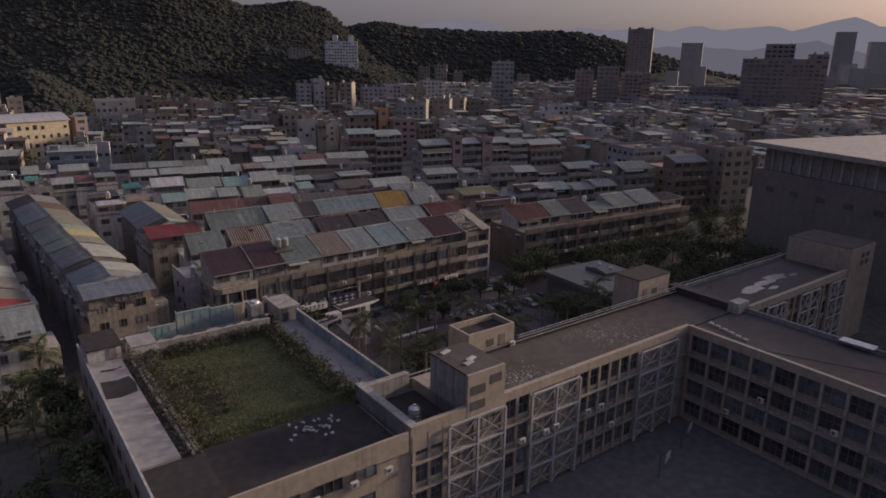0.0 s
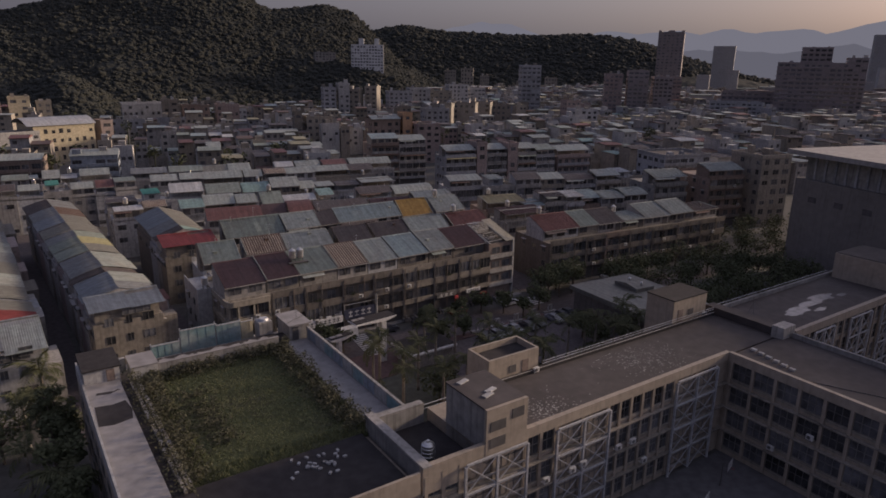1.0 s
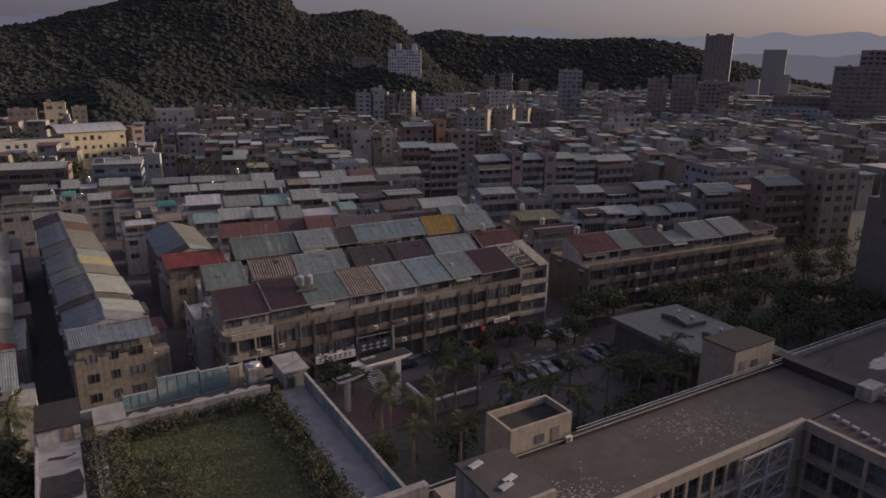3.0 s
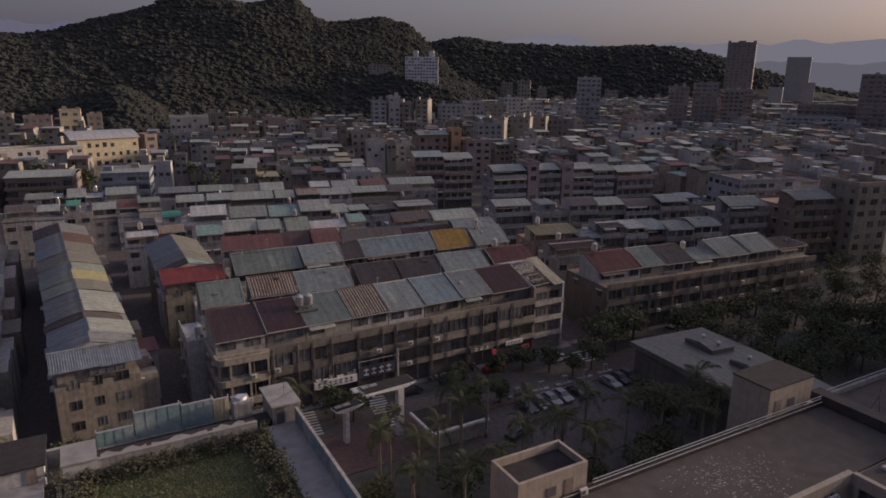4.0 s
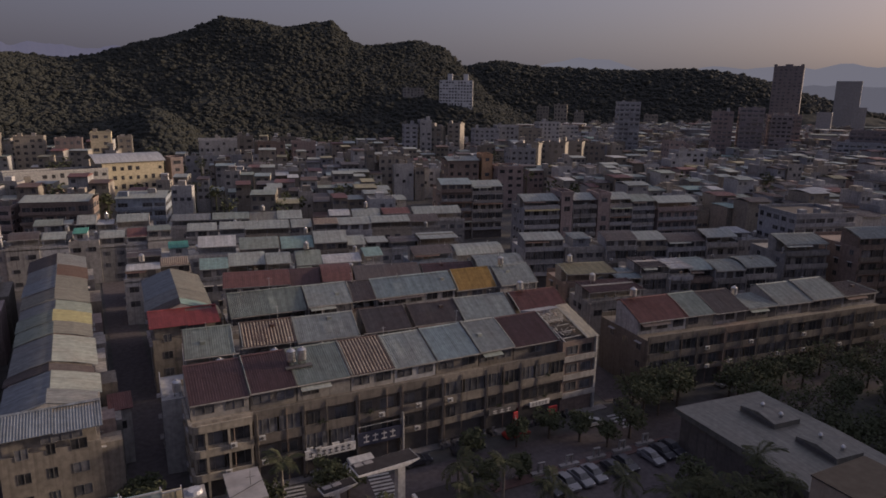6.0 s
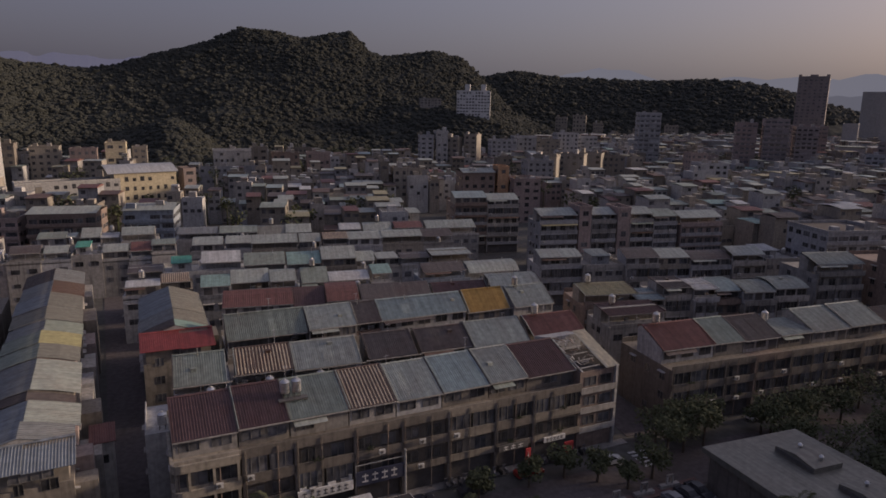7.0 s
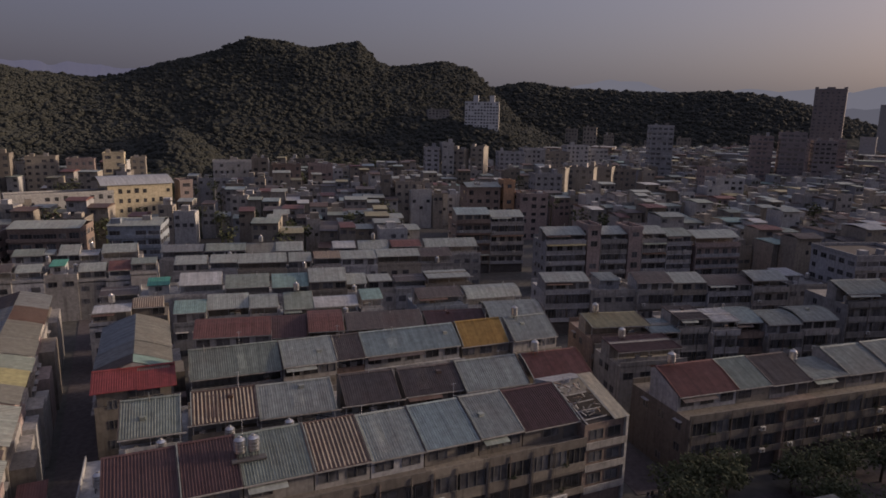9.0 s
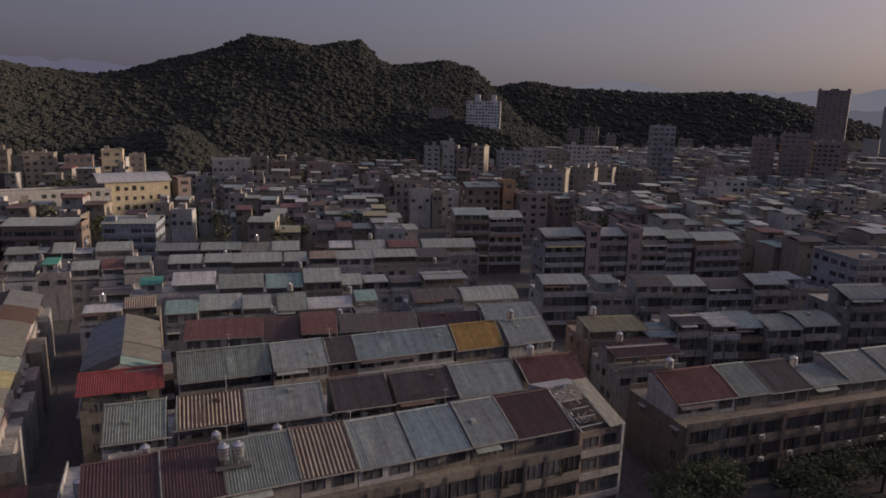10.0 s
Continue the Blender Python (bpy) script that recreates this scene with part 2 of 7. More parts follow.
class MB:
    """Collects vertices and faces of one part."""

    def __init__(self):
        self.v, self.f = [], []

    def face(self, *pts):
        k = len(self.v)
        self.v.extend(pts)
        self.f.append(tuple(range(k, k + len(pts))))
        return self

    def box(self, x0, y0, z0, x1, y1, z1):
        k = len(self.v)
        self.v += [(x0, y0, z0), (x1, y0, z0), (x1, y1, z0), (x0, y1, z0), (x0, y0, z1), (x1, y0, z1), (x1, y1, z1), (x0, y1, z1)]
        self.f += [tuple(k + i for i in q) for q in ((3, 2, 1, 0), (4, 5, 6, 7), (0, 1, 5, 4), (1, 2, 6, 5), (2, 3, 7, 6), (3, 0, 4, 7))]
        return self

    def prism(self, pts, z0, z1):
        """Upright prism on a plan outline, counter-clockwise."""
        k, n = len(self.v), len(pts)
        self.v += [(x, y, z0) for x, y in pts] + [(x, y, z1) for x, y in pts]
        self.f += [tuple(k + n + i for i in range(n)), tuple(k + n - 1 - i for i in range(n))]
        self.f += [(k + i, k + (i + 1) % n, k + n + (i + 1) % n, k + n + i) for i in range(n)]
        return self

    def extrude_u(self, prof, u0, u1):
        """A (y, z) outline pulled along x."""
        k, n = len(self.v), len(prof)
        self.v += [(u0, y, z) for y, z in prof] + [(u1, y, z) for y, z in prof]
        self.f += [tuple(k + i for i in range(n)), tuple(k + 2 * n - 1 - i for i in range(n))]
        self.f += [(k + i, k + n + i, k + n + (i + 1) % n, k + (i + 1) % n) for i in range(n)]
        return self

    def cyl(self, x, y, z0, z1, r0, r1=None, n=12, cap=True):
        r1 = r0 if r1 is None else r1
        k = len(self.v)
        ring = [(math.cos(2 * math.pi * i / n), math.sin(2 * math.pi * i / n)) for i in range(n)]
        self.v += [(x + r0 * c, y + r0 * s, z0) for c, s in ring] + [(x + r1 * c, y + r1 * s, z1) for c, s in ring]
        self.f += [(k + i, k + (i + 1) % n, k + n + (i + 1) % n, k + n + i) for i in range(n)]
        if cap:
            self.f += [tuple(k + n + i for i in range(n)), tuple(k + n - 1 - i for i in range(n))]
        return self

    def beam(self, a, b, w):
        """A square bar from a to b."""
        a, b = Vector(a), Vector(b)
        d = (b - a).normalized()
        s = d.cross(Vector((0, 0, 1)))
        s = (s if s.length > 0.05 else Vector((1, 0, 0))).normalized() * w / 2
        t = d.cross(s).normalized() * w / 2
        k = len(self.v)
        for p in (a, b):
            self.v += [tuple(p + s + t), tuple(p - s + t), tuple(p - s - t), tuple(p + s - t)]
        self.f += [(k, k + 1, k + 2, k + 3), (k + 7, k + 6, k + 5, k + 4)] + [(k + i, k + 4 + i, k + 4 + (i + 1) % 4, k + (i + 1) % 4) for i in range(4)]
        return self

    def mesh(self, name, material, smooth=False):
        me = bpy.data.meshes.new(name)
        me.from_pydata(self.v, [], self.f)
        me.materials.append(material)
        if smooth:
            me.polygons.foreach_set("use_smooth", [True] * len(me.polygons))
        me.update()
        return me


def thing(name, label, category, m=None, group="", kind=""):
    ob = tagged(new(name), label, category, group, kind)
    ob.empty_display_size = 0.2
    if m is not None:
        ob.matrix_basis = m
    return ob


def part(name, mb, material, parent=None, label="", m=None, smooth=False):
    ob = new(name, mb if isinstance(mb, bpy.types.Mesh) else mb.mesh(name, material, smooth))
    ob.parent = parent
    if m is not None:
        ob.matrix_basis = m
    if label:
        ob["label"] = label
    return ob


def solid(name, mb, material, label, category, m=None, kind="", group=""):
    ob = part(name, mb, material, None, "", m)
    return tagged(ob, label, category, group, kind)


CACHE = {}


def cells(w, h, nx, ny, d0=0.06, rim=0.05, sink=0.05):
    """One connected casement: a grid of rims with each light sunk back; the lights come last."""
    mb = MB()
    xs, zs = [-w / 2 + w * i / nx for i in range(nx + 1)], [h * i / ny for i in range(ny + 1)]
    mb.v = [(x, -d0, z) for z in zs for x in xs]
    n = nx + 1
    lights = []
    for j in range(ny):
        for i in range(nx):
            q = [j * n + i, j * n + i + 1, (j + 1) * n + i + 1, (j + 1) * n + i]
            k = len(mb.v)
            x0, x1, z0, z1 = xs[i] + rim, xs[i + 1] - rim, zs[j] + rim, zs[j + 1] - rim
            mb.v += [(x0, -d0, z0), (x1, -d0, z0), (x1, -d0, z1), (x0, -d0, z1), (x0, -d0 + sink, z0), (x1, -d0 + sink, z0), (x1, -d0 + sink, z1), (x0, -d0 + sink, z1)]
            for e in range(4):
                g = (e + 1) % 4
                mb.f += [(q[e], q[g], k + g, k + e), (k + e, k + g, k + 4 + g, k + 4 + e)]
            lights.append((k + 4, k + 5, k + 6, k + 7))
    k = len(mb.v)
    mb.v += [(-w / 2, 0.03, 0), (w / 2, 0.03, 0), (w / 2, 0.03, h), (-w / 2, 0.03, h)]
    c = [0, nx, ny * n + nx, ny * n]
    for e in range(4):
        g = (e + 1) % 4
        mb.f.append((c[g], c[e], k + e, k + g))
    rimf = len(mb.f)
    mb.f += lights
    return mb, rimf


def window_meshes(w, h, kind="plain"):
    key = (round(w, 1), round(h, 1), kind)
    if key not in CACHE:
        mb, rimf = cells(key[0], key[1], max(2, round(w / 1.0)), 2 if h > 2.3 else 1)
        me = mb.mesh("window", M_ALU)
        me.materials.append(M_GLASS)
        me.polygons.foreach_set("material_index", [0] * rimf + [1] * (len(mb.f) - rimf))
        CACHE[key] = me
    return CACHE[key]


def window(parent, x, y, z, w, h, turn=0, kind="plain"):
    ob = part("window", window_meshes(w, h), None, parent, "", pose(x, y, z, 0, 0, turn))
    if kind == "hood" and CACHE.setdefault("hoods", random.Random(4)).random() < 0.5:
        hk = ("hood", round(w, 1))
        if hk not in CACHE:
            CACHE[hk] = MB().extrude_u([(-0.55, 0.0), (-0.55, 0.06), (0.02, 0.16), (0.02, 0.0)], -w / 2 - 0.2, w / 2 + 0.2).mesh("hood", M_CONC)
        part("hood", CACHE[hk], None, ob, "small concrete rain hood", pose(0, 0, h + 0.1))
    return ob


def ac_mesh():
    if "ac" not in CACHE:
        b = MB().box(-0.42, -0.62, 0.06, 0.42, -0.28, 0.66)
        b.box(-0.38, -0.6, -0.02, -0.32, 0, 0.06).box(0.32, -0.6, -0.02, 0.38, 0, 0.06)
        g = MB().cyl(0, 0, 0, 0.03, 0.24, 0.22, 12)
        CACHE["ac"] = (b.mesh("air_conditioner", M_AC), g.mesh("fan_grille", M_DARKSTEEL))
    return CACHE["ac"]


def air_conditioner(m):
    b, g = ac_mesh()
    ob = tagged(part("air_conditioner", b, None, None, "", m), "white outdoor air-conditioner unit on a wall bracket", "air conditioner", "air conditioners")
    part("fan_grille", g, None, ob, "dark fan grille", pose(-0.08, -0.625, 0.36, 90))
    return ob


def tank_meshes():
    if "tank" not in CACHE:
        prof = [(0.05, 0.55), (0.3, 0.55), (0.62, 0.7)]
        for z in (1.0, 1.4, 1.8):
            prof += [(0.62, z), (0.66, z + 0.03), (0.62, z + 0.06)]
        prof += [(0.62, 2.1), (0.4, 2.28), (0.16, 2.38), (0.02, 2.39)]
        t = MB()
        t.v = [(r * math.cos(i * math.pi / 9), r * math.sin(i * math.pi / 9), z) for r, z in prof for i in range(18)]
        t.f = [(q * 18 + i, q * 18 + (i + 1) % 18, (q + 1) * 18 + (i + 1) % 18, (q + 1) * 18 + i) for q in range(len(prof) - 1) for i in range(18)]
        lid = MB().cyl(0, 0, 2.38, 2.5, 0.2, 0.17, 12)
        leg = MB().box(-0.04, -0.04, 0, 0.04, 0.04, 0.9)
        CACHE["tank"] = (t.mesh("tank", M_STAINLESS, False), lid.mesh("lid", M_STAINLESS), leg.mesh("leg", M_DARKSTEEL))
    return CACHE["tank"]


def water_tank(x, y, z, s=1.0):
    t, lid, leg = tank_meshes()
    e = thing("water_tank", "stainless steel rooftop water tank on short steel legs", "water tank", pose(x, y, z) @ Matrix.Scale(s, 4), "rooftop water tanks")
    part("tank", t, None, e)
    part("lid", lid, None, e)
    for i in range(4):
        part("leg", leg, None, e, "", pose(0.5 * math.cos(0.78 + 1.57 * i), 0.5 * math.sin(0.78 + 1.57 * i), 0))
    return e


def ribbed(prof, u0, u1, pitch=0.55, h=0.09, thick=0.06):
    """Ribbed sheet roof: (v, z) profile from eave to ridge, ribs that run down it."""
    mb = MB()
    n = max(2, round((u1 - u0) / pitch))
    st = (u1 - u0) / n
    us = []
    for i in range(n):
        a = u0 + i * st
        us += [(a, 0), (a + st * 0.62, 0), (a + st * 0.70, h), (a + st * 0.92, h)]
    us.append((u1, 0))
    k = len(prof)
    mb.v = [(u, v, z + d) for u, d in us for v, z in prof] + [(u, v, z - thick) for u in (u0, u1) for v, z in prof]
    nu = len(us)
    mb.f = [(i * k + j, (i + 1) * k + j, (i + 1) * k + j + 1, i * k + j + 1) for i in range(nu - 1) for j in range(k - 1)]
    o = nu * k
    mb.f += [(o + j, o + j + 1, o + k + j + 1, o + k + j) for j in range(k - 1)]
    for j in range(k - 1):
        mb.f += [(j, j + 1, o + j + 1, o + j), ((nu - 1) * k + j + 1, (nu - 1) * k + j, o + k + j, o + k + j + 1)]
    mb.f += [(0, o, o + k, (nu - 1) * k), (k - 1, (nu - 1) * k + k - 1, o + 2 * k - 1, o + k - 1)]
    return mb


def curved(v0, z0, v1, z1, rise, n=6):
    return [(v0 + (v1 - v0) * i / n, z0 + (z1 - z0) * i / n + rise * math.sin(math.pi * i / n)) for i in range(n + 1)]

# ---- ground, roads ----
g = MB().face((-4500, -1500, -0.02), (4900, -1500, -0.02), (4900, 4600, -0.02), (-4500, 4600, -0.02))
ground = solid("ground", g, M_GROUND, "dusty grey-brown city ground between buildings", "ground", None, "structure")


def strip(name, pts, z, material, label, cat):
    return solid(name, MB().prism(pts, z - 0.3, z), material, label, cat, None, "structure")


def along(x0, y0, x1, y1, w):
    d = Vector((x1 - x0, y1 - y0)).normalized()
    s = Vector((-d.y, d.x)) * w / 2
    return [(x0 - s.x, y0 - s.y), (x1 - s.x, y1 - s.y), (x1 + s.x, y1 + s.y), (x0 + s.x, y0 + s.y)]


strip("road", along(-160, 101.0, 420, 119.0, 9.0), 0.03, M_ASPHALT, "worn dark asphalt street before the shophouses", "road")
strip("road", along(23.5, 117.0, 11, 250, 6.2), 0.06, M_ASPHALT, "narrow asphalt lane between house rows", "road")
strip("road", along(99.5, 119.5, 112, 230, 6.5), 0.06, M_ASPHALT, "asphalt side street between house blocks", "road")
strip("road", along(4.2, 100.0, -6, 260, 4.0), 0.06, M_ASPHALT, "narrow dark alley between house rows", "road")
strip("pavement", along(26, 114.4, 95, 118.6, 1.6), 0.18, M_PAVE, "raised concrete pavement in front of the shops", "pavement")
strip("pavement", along(56, 102.9, 98, 105.2, 1.8), 0.20, M_REDPAVE, "raised red-brown paved verge by the car park", "pavement")
strip("pavement", [(38, 95), (55, 96), (55, 106), (38, 105)], 0.10, M_REDPAVE, "red-brown paved forecourt at the school gate", "pavement")
strip("pavement", [(60, 84), (97, 86), (97, 104.5), (60, 102.5)], 0.05, M_ASPHALT, "dark asphalt car park behind the school", "car park")
strip("ground", [(36, 66), (60, 67), (60, 101), (50, 95), (38, 94)], 0.08, mat("shaded_soil", (0.1, 0.1, 0.08), 1.0, grain=1.0), "shaded planting bed under the palms", "ground")

for k in range(9):
    y = 106.8 + k * 0.86
    solid("crossing_stripe", MB().prism([(38.0 + k * 0.06, y), (41.2 + k * 0.06, y - 0.1), (41.2 + k * 0.06, y + 0.3), (38.0 + k * 0.06, y + 0.4)], 0.105, 0.115), M_LINE, "worn white zebra crossing stripe", "road marking", None, "structure")
for k in range(12):
    y = 104.6 + k * 0.86
    solid("crossing_stripe", MB().prism([(49.8 + k * 0.06, y), (52.9 + k * 0.06, y - 0.1), (52.9 + k * 0.06, y + 0.3), (49.8 + k * 0.06, y + 0.4)], 0.105, 0.115), M_LINE, "worn white zebra crossing stripe", "road marking", None, "structure")
for k in range(5):
    y = 111.0 + k * 1.0
    solid("crossing_stripe", MB().prism([(93.2, y), (96.2, y), (96.2, y + 0.5), (93.2, y + 0.5)], 0.035, 0.045), M_LINE, "worn white zebra crossing stripe", "road marking", None, "structure")
solid("stop_line", MB().prism(along(90.0, 113.4, 90.2, 110.4, 0.45), 0.035, 0.045), M_LINE, "white stop line on the street", "road marking", None, "structure")
# the yard's deep shade is put into this darker soil colour
strip("ground", [(-60, 35), (3.5, 35), (1.0, 108), (-60, 105)], 0.04, mat("shaded_yard_soil", (0.1, 0.095, 0.085), 1.0, grain=0.8), "yard soil under trees, its deep shade in the colour", "ground")
strip("ground", [(115, 70), (166, 66), (172, 112), (115, 112)], 0.02, mat("park_soil", (0.1, 0.097, 0.085), 1.0, grain=0.8), "dark park soil under dense trees", "ground")

# ---- school ----
SM = pose(79.5, 53.3, 0, 0, 0, 3.0)    # local: inner corner of the court, x along the main wing
FH = 3.42


def school_thing(name, label, cat="school building"):
    return thing(name, label, cat, SM)


def facade(parent, x0, x1, y, z0, floors, bay, turn=0, skip=()):
    """Bays of classroom windows between pilasters, along x at depth y (turn 0) or along y at x (turn -90)."""
    n = max(1, round((x1 - x0) / bay))
    st = (x1 - x0) / n
    pil = CACHE.setdefault(("pil", floors), MB().box(-0.2, -0.28, 0.0, 0.2, 0.0, floors * FH).mesh("pilaster", M_SCHOOL))
    for i in range(n + 1):
        a = x0 + i * st
        p = (a, y, z0) if turn == 0 else (y, a, z0)
        part("pilaster", pil, None, parent, "", pose(*p, 0, 0, turn))
    for i in range(n):
        for f in range(floors):
            a = x0 + (i + 0.5) * st
            if (i, f) in skip:
                continue
            p = (a, y, z0 + f * FH + 0.9) if turn == 0 else (y, a, z0 + f * FH + 0.9)
            window(parent, *p, st - 0.45, 2.4, turn)
    for f in range(floors):
        z = z0 + f * FH
        b = MB().box(x0, y - 0.16, z + 0.55, x1, y, z + 0.85) if turn == 0 else MB().box(y - 0.16, x0, z + 0.55, y, x1, z + 0.85)
        part("sill_band", b, M_CREAM, parent)


main = school_thing("school_main_wing", "four-storey cream-tiled school wing with a flat dark roof")
part("wall", MB().box(-49, 0, 0, -41.4, 10.8, 12.0).box(-41.4, 0, 0, 0, 10.8, 13.9), M_SCHOOL, main)
part("roof", MB().box(-36, 0.35, 13.9, 0, 10.4, 14.15).box(0, 0.35, 13.9, 12, 10.4, 14.14), M_ROOFC, main, "flat brown roof screed with peeling patches")
part("parapet", MB().box(-49, -0.25, 11.9, -41.5, 0.35, 14.95).box(-41.5, -0.25, 13.75, 0.0, 0.35, 14.95), M_SCHOOL, main, "cream front parapet")
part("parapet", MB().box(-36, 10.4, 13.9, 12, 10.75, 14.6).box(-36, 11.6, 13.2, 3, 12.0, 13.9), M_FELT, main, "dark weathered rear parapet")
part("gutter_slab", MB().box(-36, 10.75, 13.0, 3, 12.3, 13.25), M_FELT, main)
part("coping", MB().box(-36, 10.36, 14.6, 12, 10.46, 14.66), M_CONC, main, "thin pale coping edge")
for zz in (15.0, 15.35):
    rail = MB().beam((-24, 10.6, zz), (12, 10.6, zz), 0.06)
    part("rail", rail, M_STEEL, main)
facade(main, -48.6, -44.6, 0, 0.2, 4, 2.0)
facade(main, -36.0, -31.8, 0, 0.2, 4, 2.1)
facade(main, -23.4, -11.4, 0, 0.2, 4, 2.0)
facade(main, -44.4, -36.2, 0.02, 0.2, 4, 4.1)
facade(main, -31.6, -23.6, 0.02, 0.2, 4, 4.1)
facade(main, -11.2, -2.8, 0.02, 0.2, 4, 4.1)
for f in range(1, 4):
    part("corridor_slab", MB().box(-49, -0.55, f * FH + 0.1, 0, 0, f * FH + 0.3), M_CREAM, main)
# peeling membrane flakes on the roof
random.seed(7)
fl = MB()
for k in range(760):
    cx, cy = (random.gauss(-10, 3.2), random.gauss(5.5, 2.2)) if k < 470 else (random.gauss(-31, 2.0), random.gauss(3, 1.6))
    if -35 < cx < -1 and 1 < cy < 9.5:
        s = random.uniform(0.04, 0.19)
        a = random.uniform(0, 3.1)
        fl.face(*[(cx + s * math.cos(a + q) * random.uniform(0.5, 1.2), cy + s * math.sin(a + q) * 0.6, 14.16 + 0.03 * random.random()) for q in (0, 1.3, 2.6, 3.9, 5.2)])
tagged(part("peeling_membrane", fl, M_CONCD, main, "curled pale flakes of peeling roof membrane"), kind="stuff")


def brace(x0, x1, y):
    """Steel seismic frame: two bays, four storeys of crossed braces."""
    e = thing("steel_brace", "grey painted steel bracing frame fixed on the school facade", "brace frame", SM, "steel bracing frames")
    xm = (x0 + x1) / 2
    for x in (x0, xm, x1):
        part("column", MB().box(x - 0.13, y - 0.75, 0, x + 0.13, y - 0.5, 13.5), M_STEEL, e)
    for f in range(4):
        z0, z1 = f * FH + 0.1, (f + 1) * FH - 0.15
        part("beam", MB().box(x0 + 0.13, y - 0.72, z1, x1 - 0.13, y - 0.52, z1 + 0.22), M_STEEL, e)
        part("ledge", MB().box(x0 + 0.13, y - 0.5, z0 + 0.95, x1 - 0.13, y - 0.3, z0 + 1.1), M_CONC, e, "pale concrete ledge")
        for a, b in ((x0, xm), (xm, x1)):
            part("diagonal", MB().beam((a + 0.13, y - 0.62, z0), (b - 0.13, y - 0.62, z1), 0.09), M_STEEL, e)
            part("diagonal", MB().beam((a + 0.13, y - 0.64, z1), (b - 0.13, y - 0.60, z0), 0.09), M_STEEL, e)
    return e


for a, b in ((-44.2, -36.1), (-31.8, -23.5), (-11.3, -2.9)):
    brace(a, b, 0)
for a, b in ((19.5, 25.5), (30.5, 37.5), (41.5, 47.5)):
    brace(a, b, -1.0)

stair = school_thing("stair_house", "cream-fronted grey stair house on the school roof")
part("wall", MB().box(-41.4, 0.1, 12.2, -36.2, 7.0, 18.6), M_CONCD, stair)
part("front_wall", MB().box(-41.5, -0.28, 13.0, -36.1, 0.1, 18.75), M_SCHOOL, stair, "cream tiled front wall")
part("roof", MB().box(-41.5, 0.1, 18.6, -36.1, 7.1, 18.8), M_ROOFC, stair)
for x, z, w in ((-40.0, 16.2, 2.0), (-37.4, 16.9, 1.6), (-40.0, 14.3, 2.0)):
    part("opening", MB().box(x - w / 2, -0.33, z, x + w / 2, -0.27, z + 1.1), M_DARK, stair, "dark panel for the shaded louvred opening")

pen = school_thing("roof_penthouse", "cream penthouse box with a broken roof edge")
for b in ((-32.5, 10.9, 14, -24.5, 11.2, 17.3), (-32.5, 15.0, 10, -24.5, 15.3, 17.3), (-32.5, 11.2, 10, -32.2, 15.0, 17.3), (-24.8, 11.2, 10, -24.5, 15.0, 17.3)):
    part("wall", MB().box(*b), M_SCHOOL, pen)
part("roof", MB().box(-32.2, 11.2, 16.3, -24.8, 15.0, 16.5), M_FELT, pen)
part("door", MB().box(-27.2, 10.85, 14.3, -26.2, 10.91, 16.2), M_BROWN, pen, "brown door")
part("opening", MB().box(-29.3, 10.85, 14.9, -28.2, 10.91, 15.9), M_DARK, pen)
pen2 = school_thing("roof_penthouse", "cream penthouse with flat parapet on the school roof")
part("wall", MB().box(3.0, 11.4, 8, 11.0, 16.4, 17.1), M_SCHOOL, pen2)
part("parapet", MB().box(3.0, 11.4, 17.1, 11.0, 16.4, 17.8), M_SCHOOL, pen2)
part("roof", MB().box(2.9, 11.3, 17.8, 11.1, 16.5, 17.95), M_FELT, pen2, "flat dark felt roof")
part("door", MB().box(4.2, 11.34, 14.3, 5.3, 11.4, 16.2), M_BROWN, pen2, "brown door")
part("opening", MB().box(6.6, 11.34, 14.9, 7.8, 11.4, 15.9), M_DARK, pen2)

wing = school_thing("school_cross_wing", "four-storey school wing facing the courtyard, flat dark roof")
part("wall", MB().box(0, -70, 0, 14, 0, 13.9).box(0, 0, 0, 14, 12, 13.9), M_SCHOOL, wing)
part("roof", MB().box(0.4, -70, 13.9, 13.6, 0.0, 14.2), M_ROOFC, wing)
part("parapet", MB().box(-0.25, -70, 13.7, 0.35, -0.25, 14.95), M_SCHOOL, wing, "grey-cream parapet")
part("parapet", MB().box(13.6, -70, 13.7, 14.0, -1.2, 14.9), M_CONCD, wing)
facade(wing, -69, -0.8, 0, 0.2, 4, 3.1, -90)
for f in range(1, 4):
    part("corridor_slab", MB().box(-0.55, -70, f * FH + 0.1, 0, -0.6, f * FH + 0.3), M_CREAM, wing)
part("low_wall", MB().box(11.6, -1.0, 14.1, 14.6, 0.8, 15.9), M_CONCD, wing, "low grey roof box")
part("low_wall", MB().box(12.2, 0.8, 14.1, 14.2, 12.2, 15.3), M_ROOFC, wing, "low dark roof wall")

wing_b = school_thing("school_far_wing", "four-storey school wing with a wet flat roof")
part("wall", MB().box(14, -1.0, 0, 58, 11.5, 13.9), M_SCHOOL, wing_b)
part("roof", MB().box(14, -0.6, 13.9, 58, 11.1, 14.15), M_ROOFC, wing_b)
part("parapet", MB().box(14.6, -1.25, 13.7, 58, -0.6, 14.95), M_SCHOOL, wing_b)
part("parapet", MB().box(14.6, 11.1, 13.7, 58, 11.5, 14.8), M_CONCD, wing_b)
part("rail", MB().beam((14, 11.3, 15.3), (48, 11.3, 15.3), 0.07), M_STEEL, wing_b)
facade(wing_b, 14.5, 48, -1.0, 0.2, 4, 2.1)
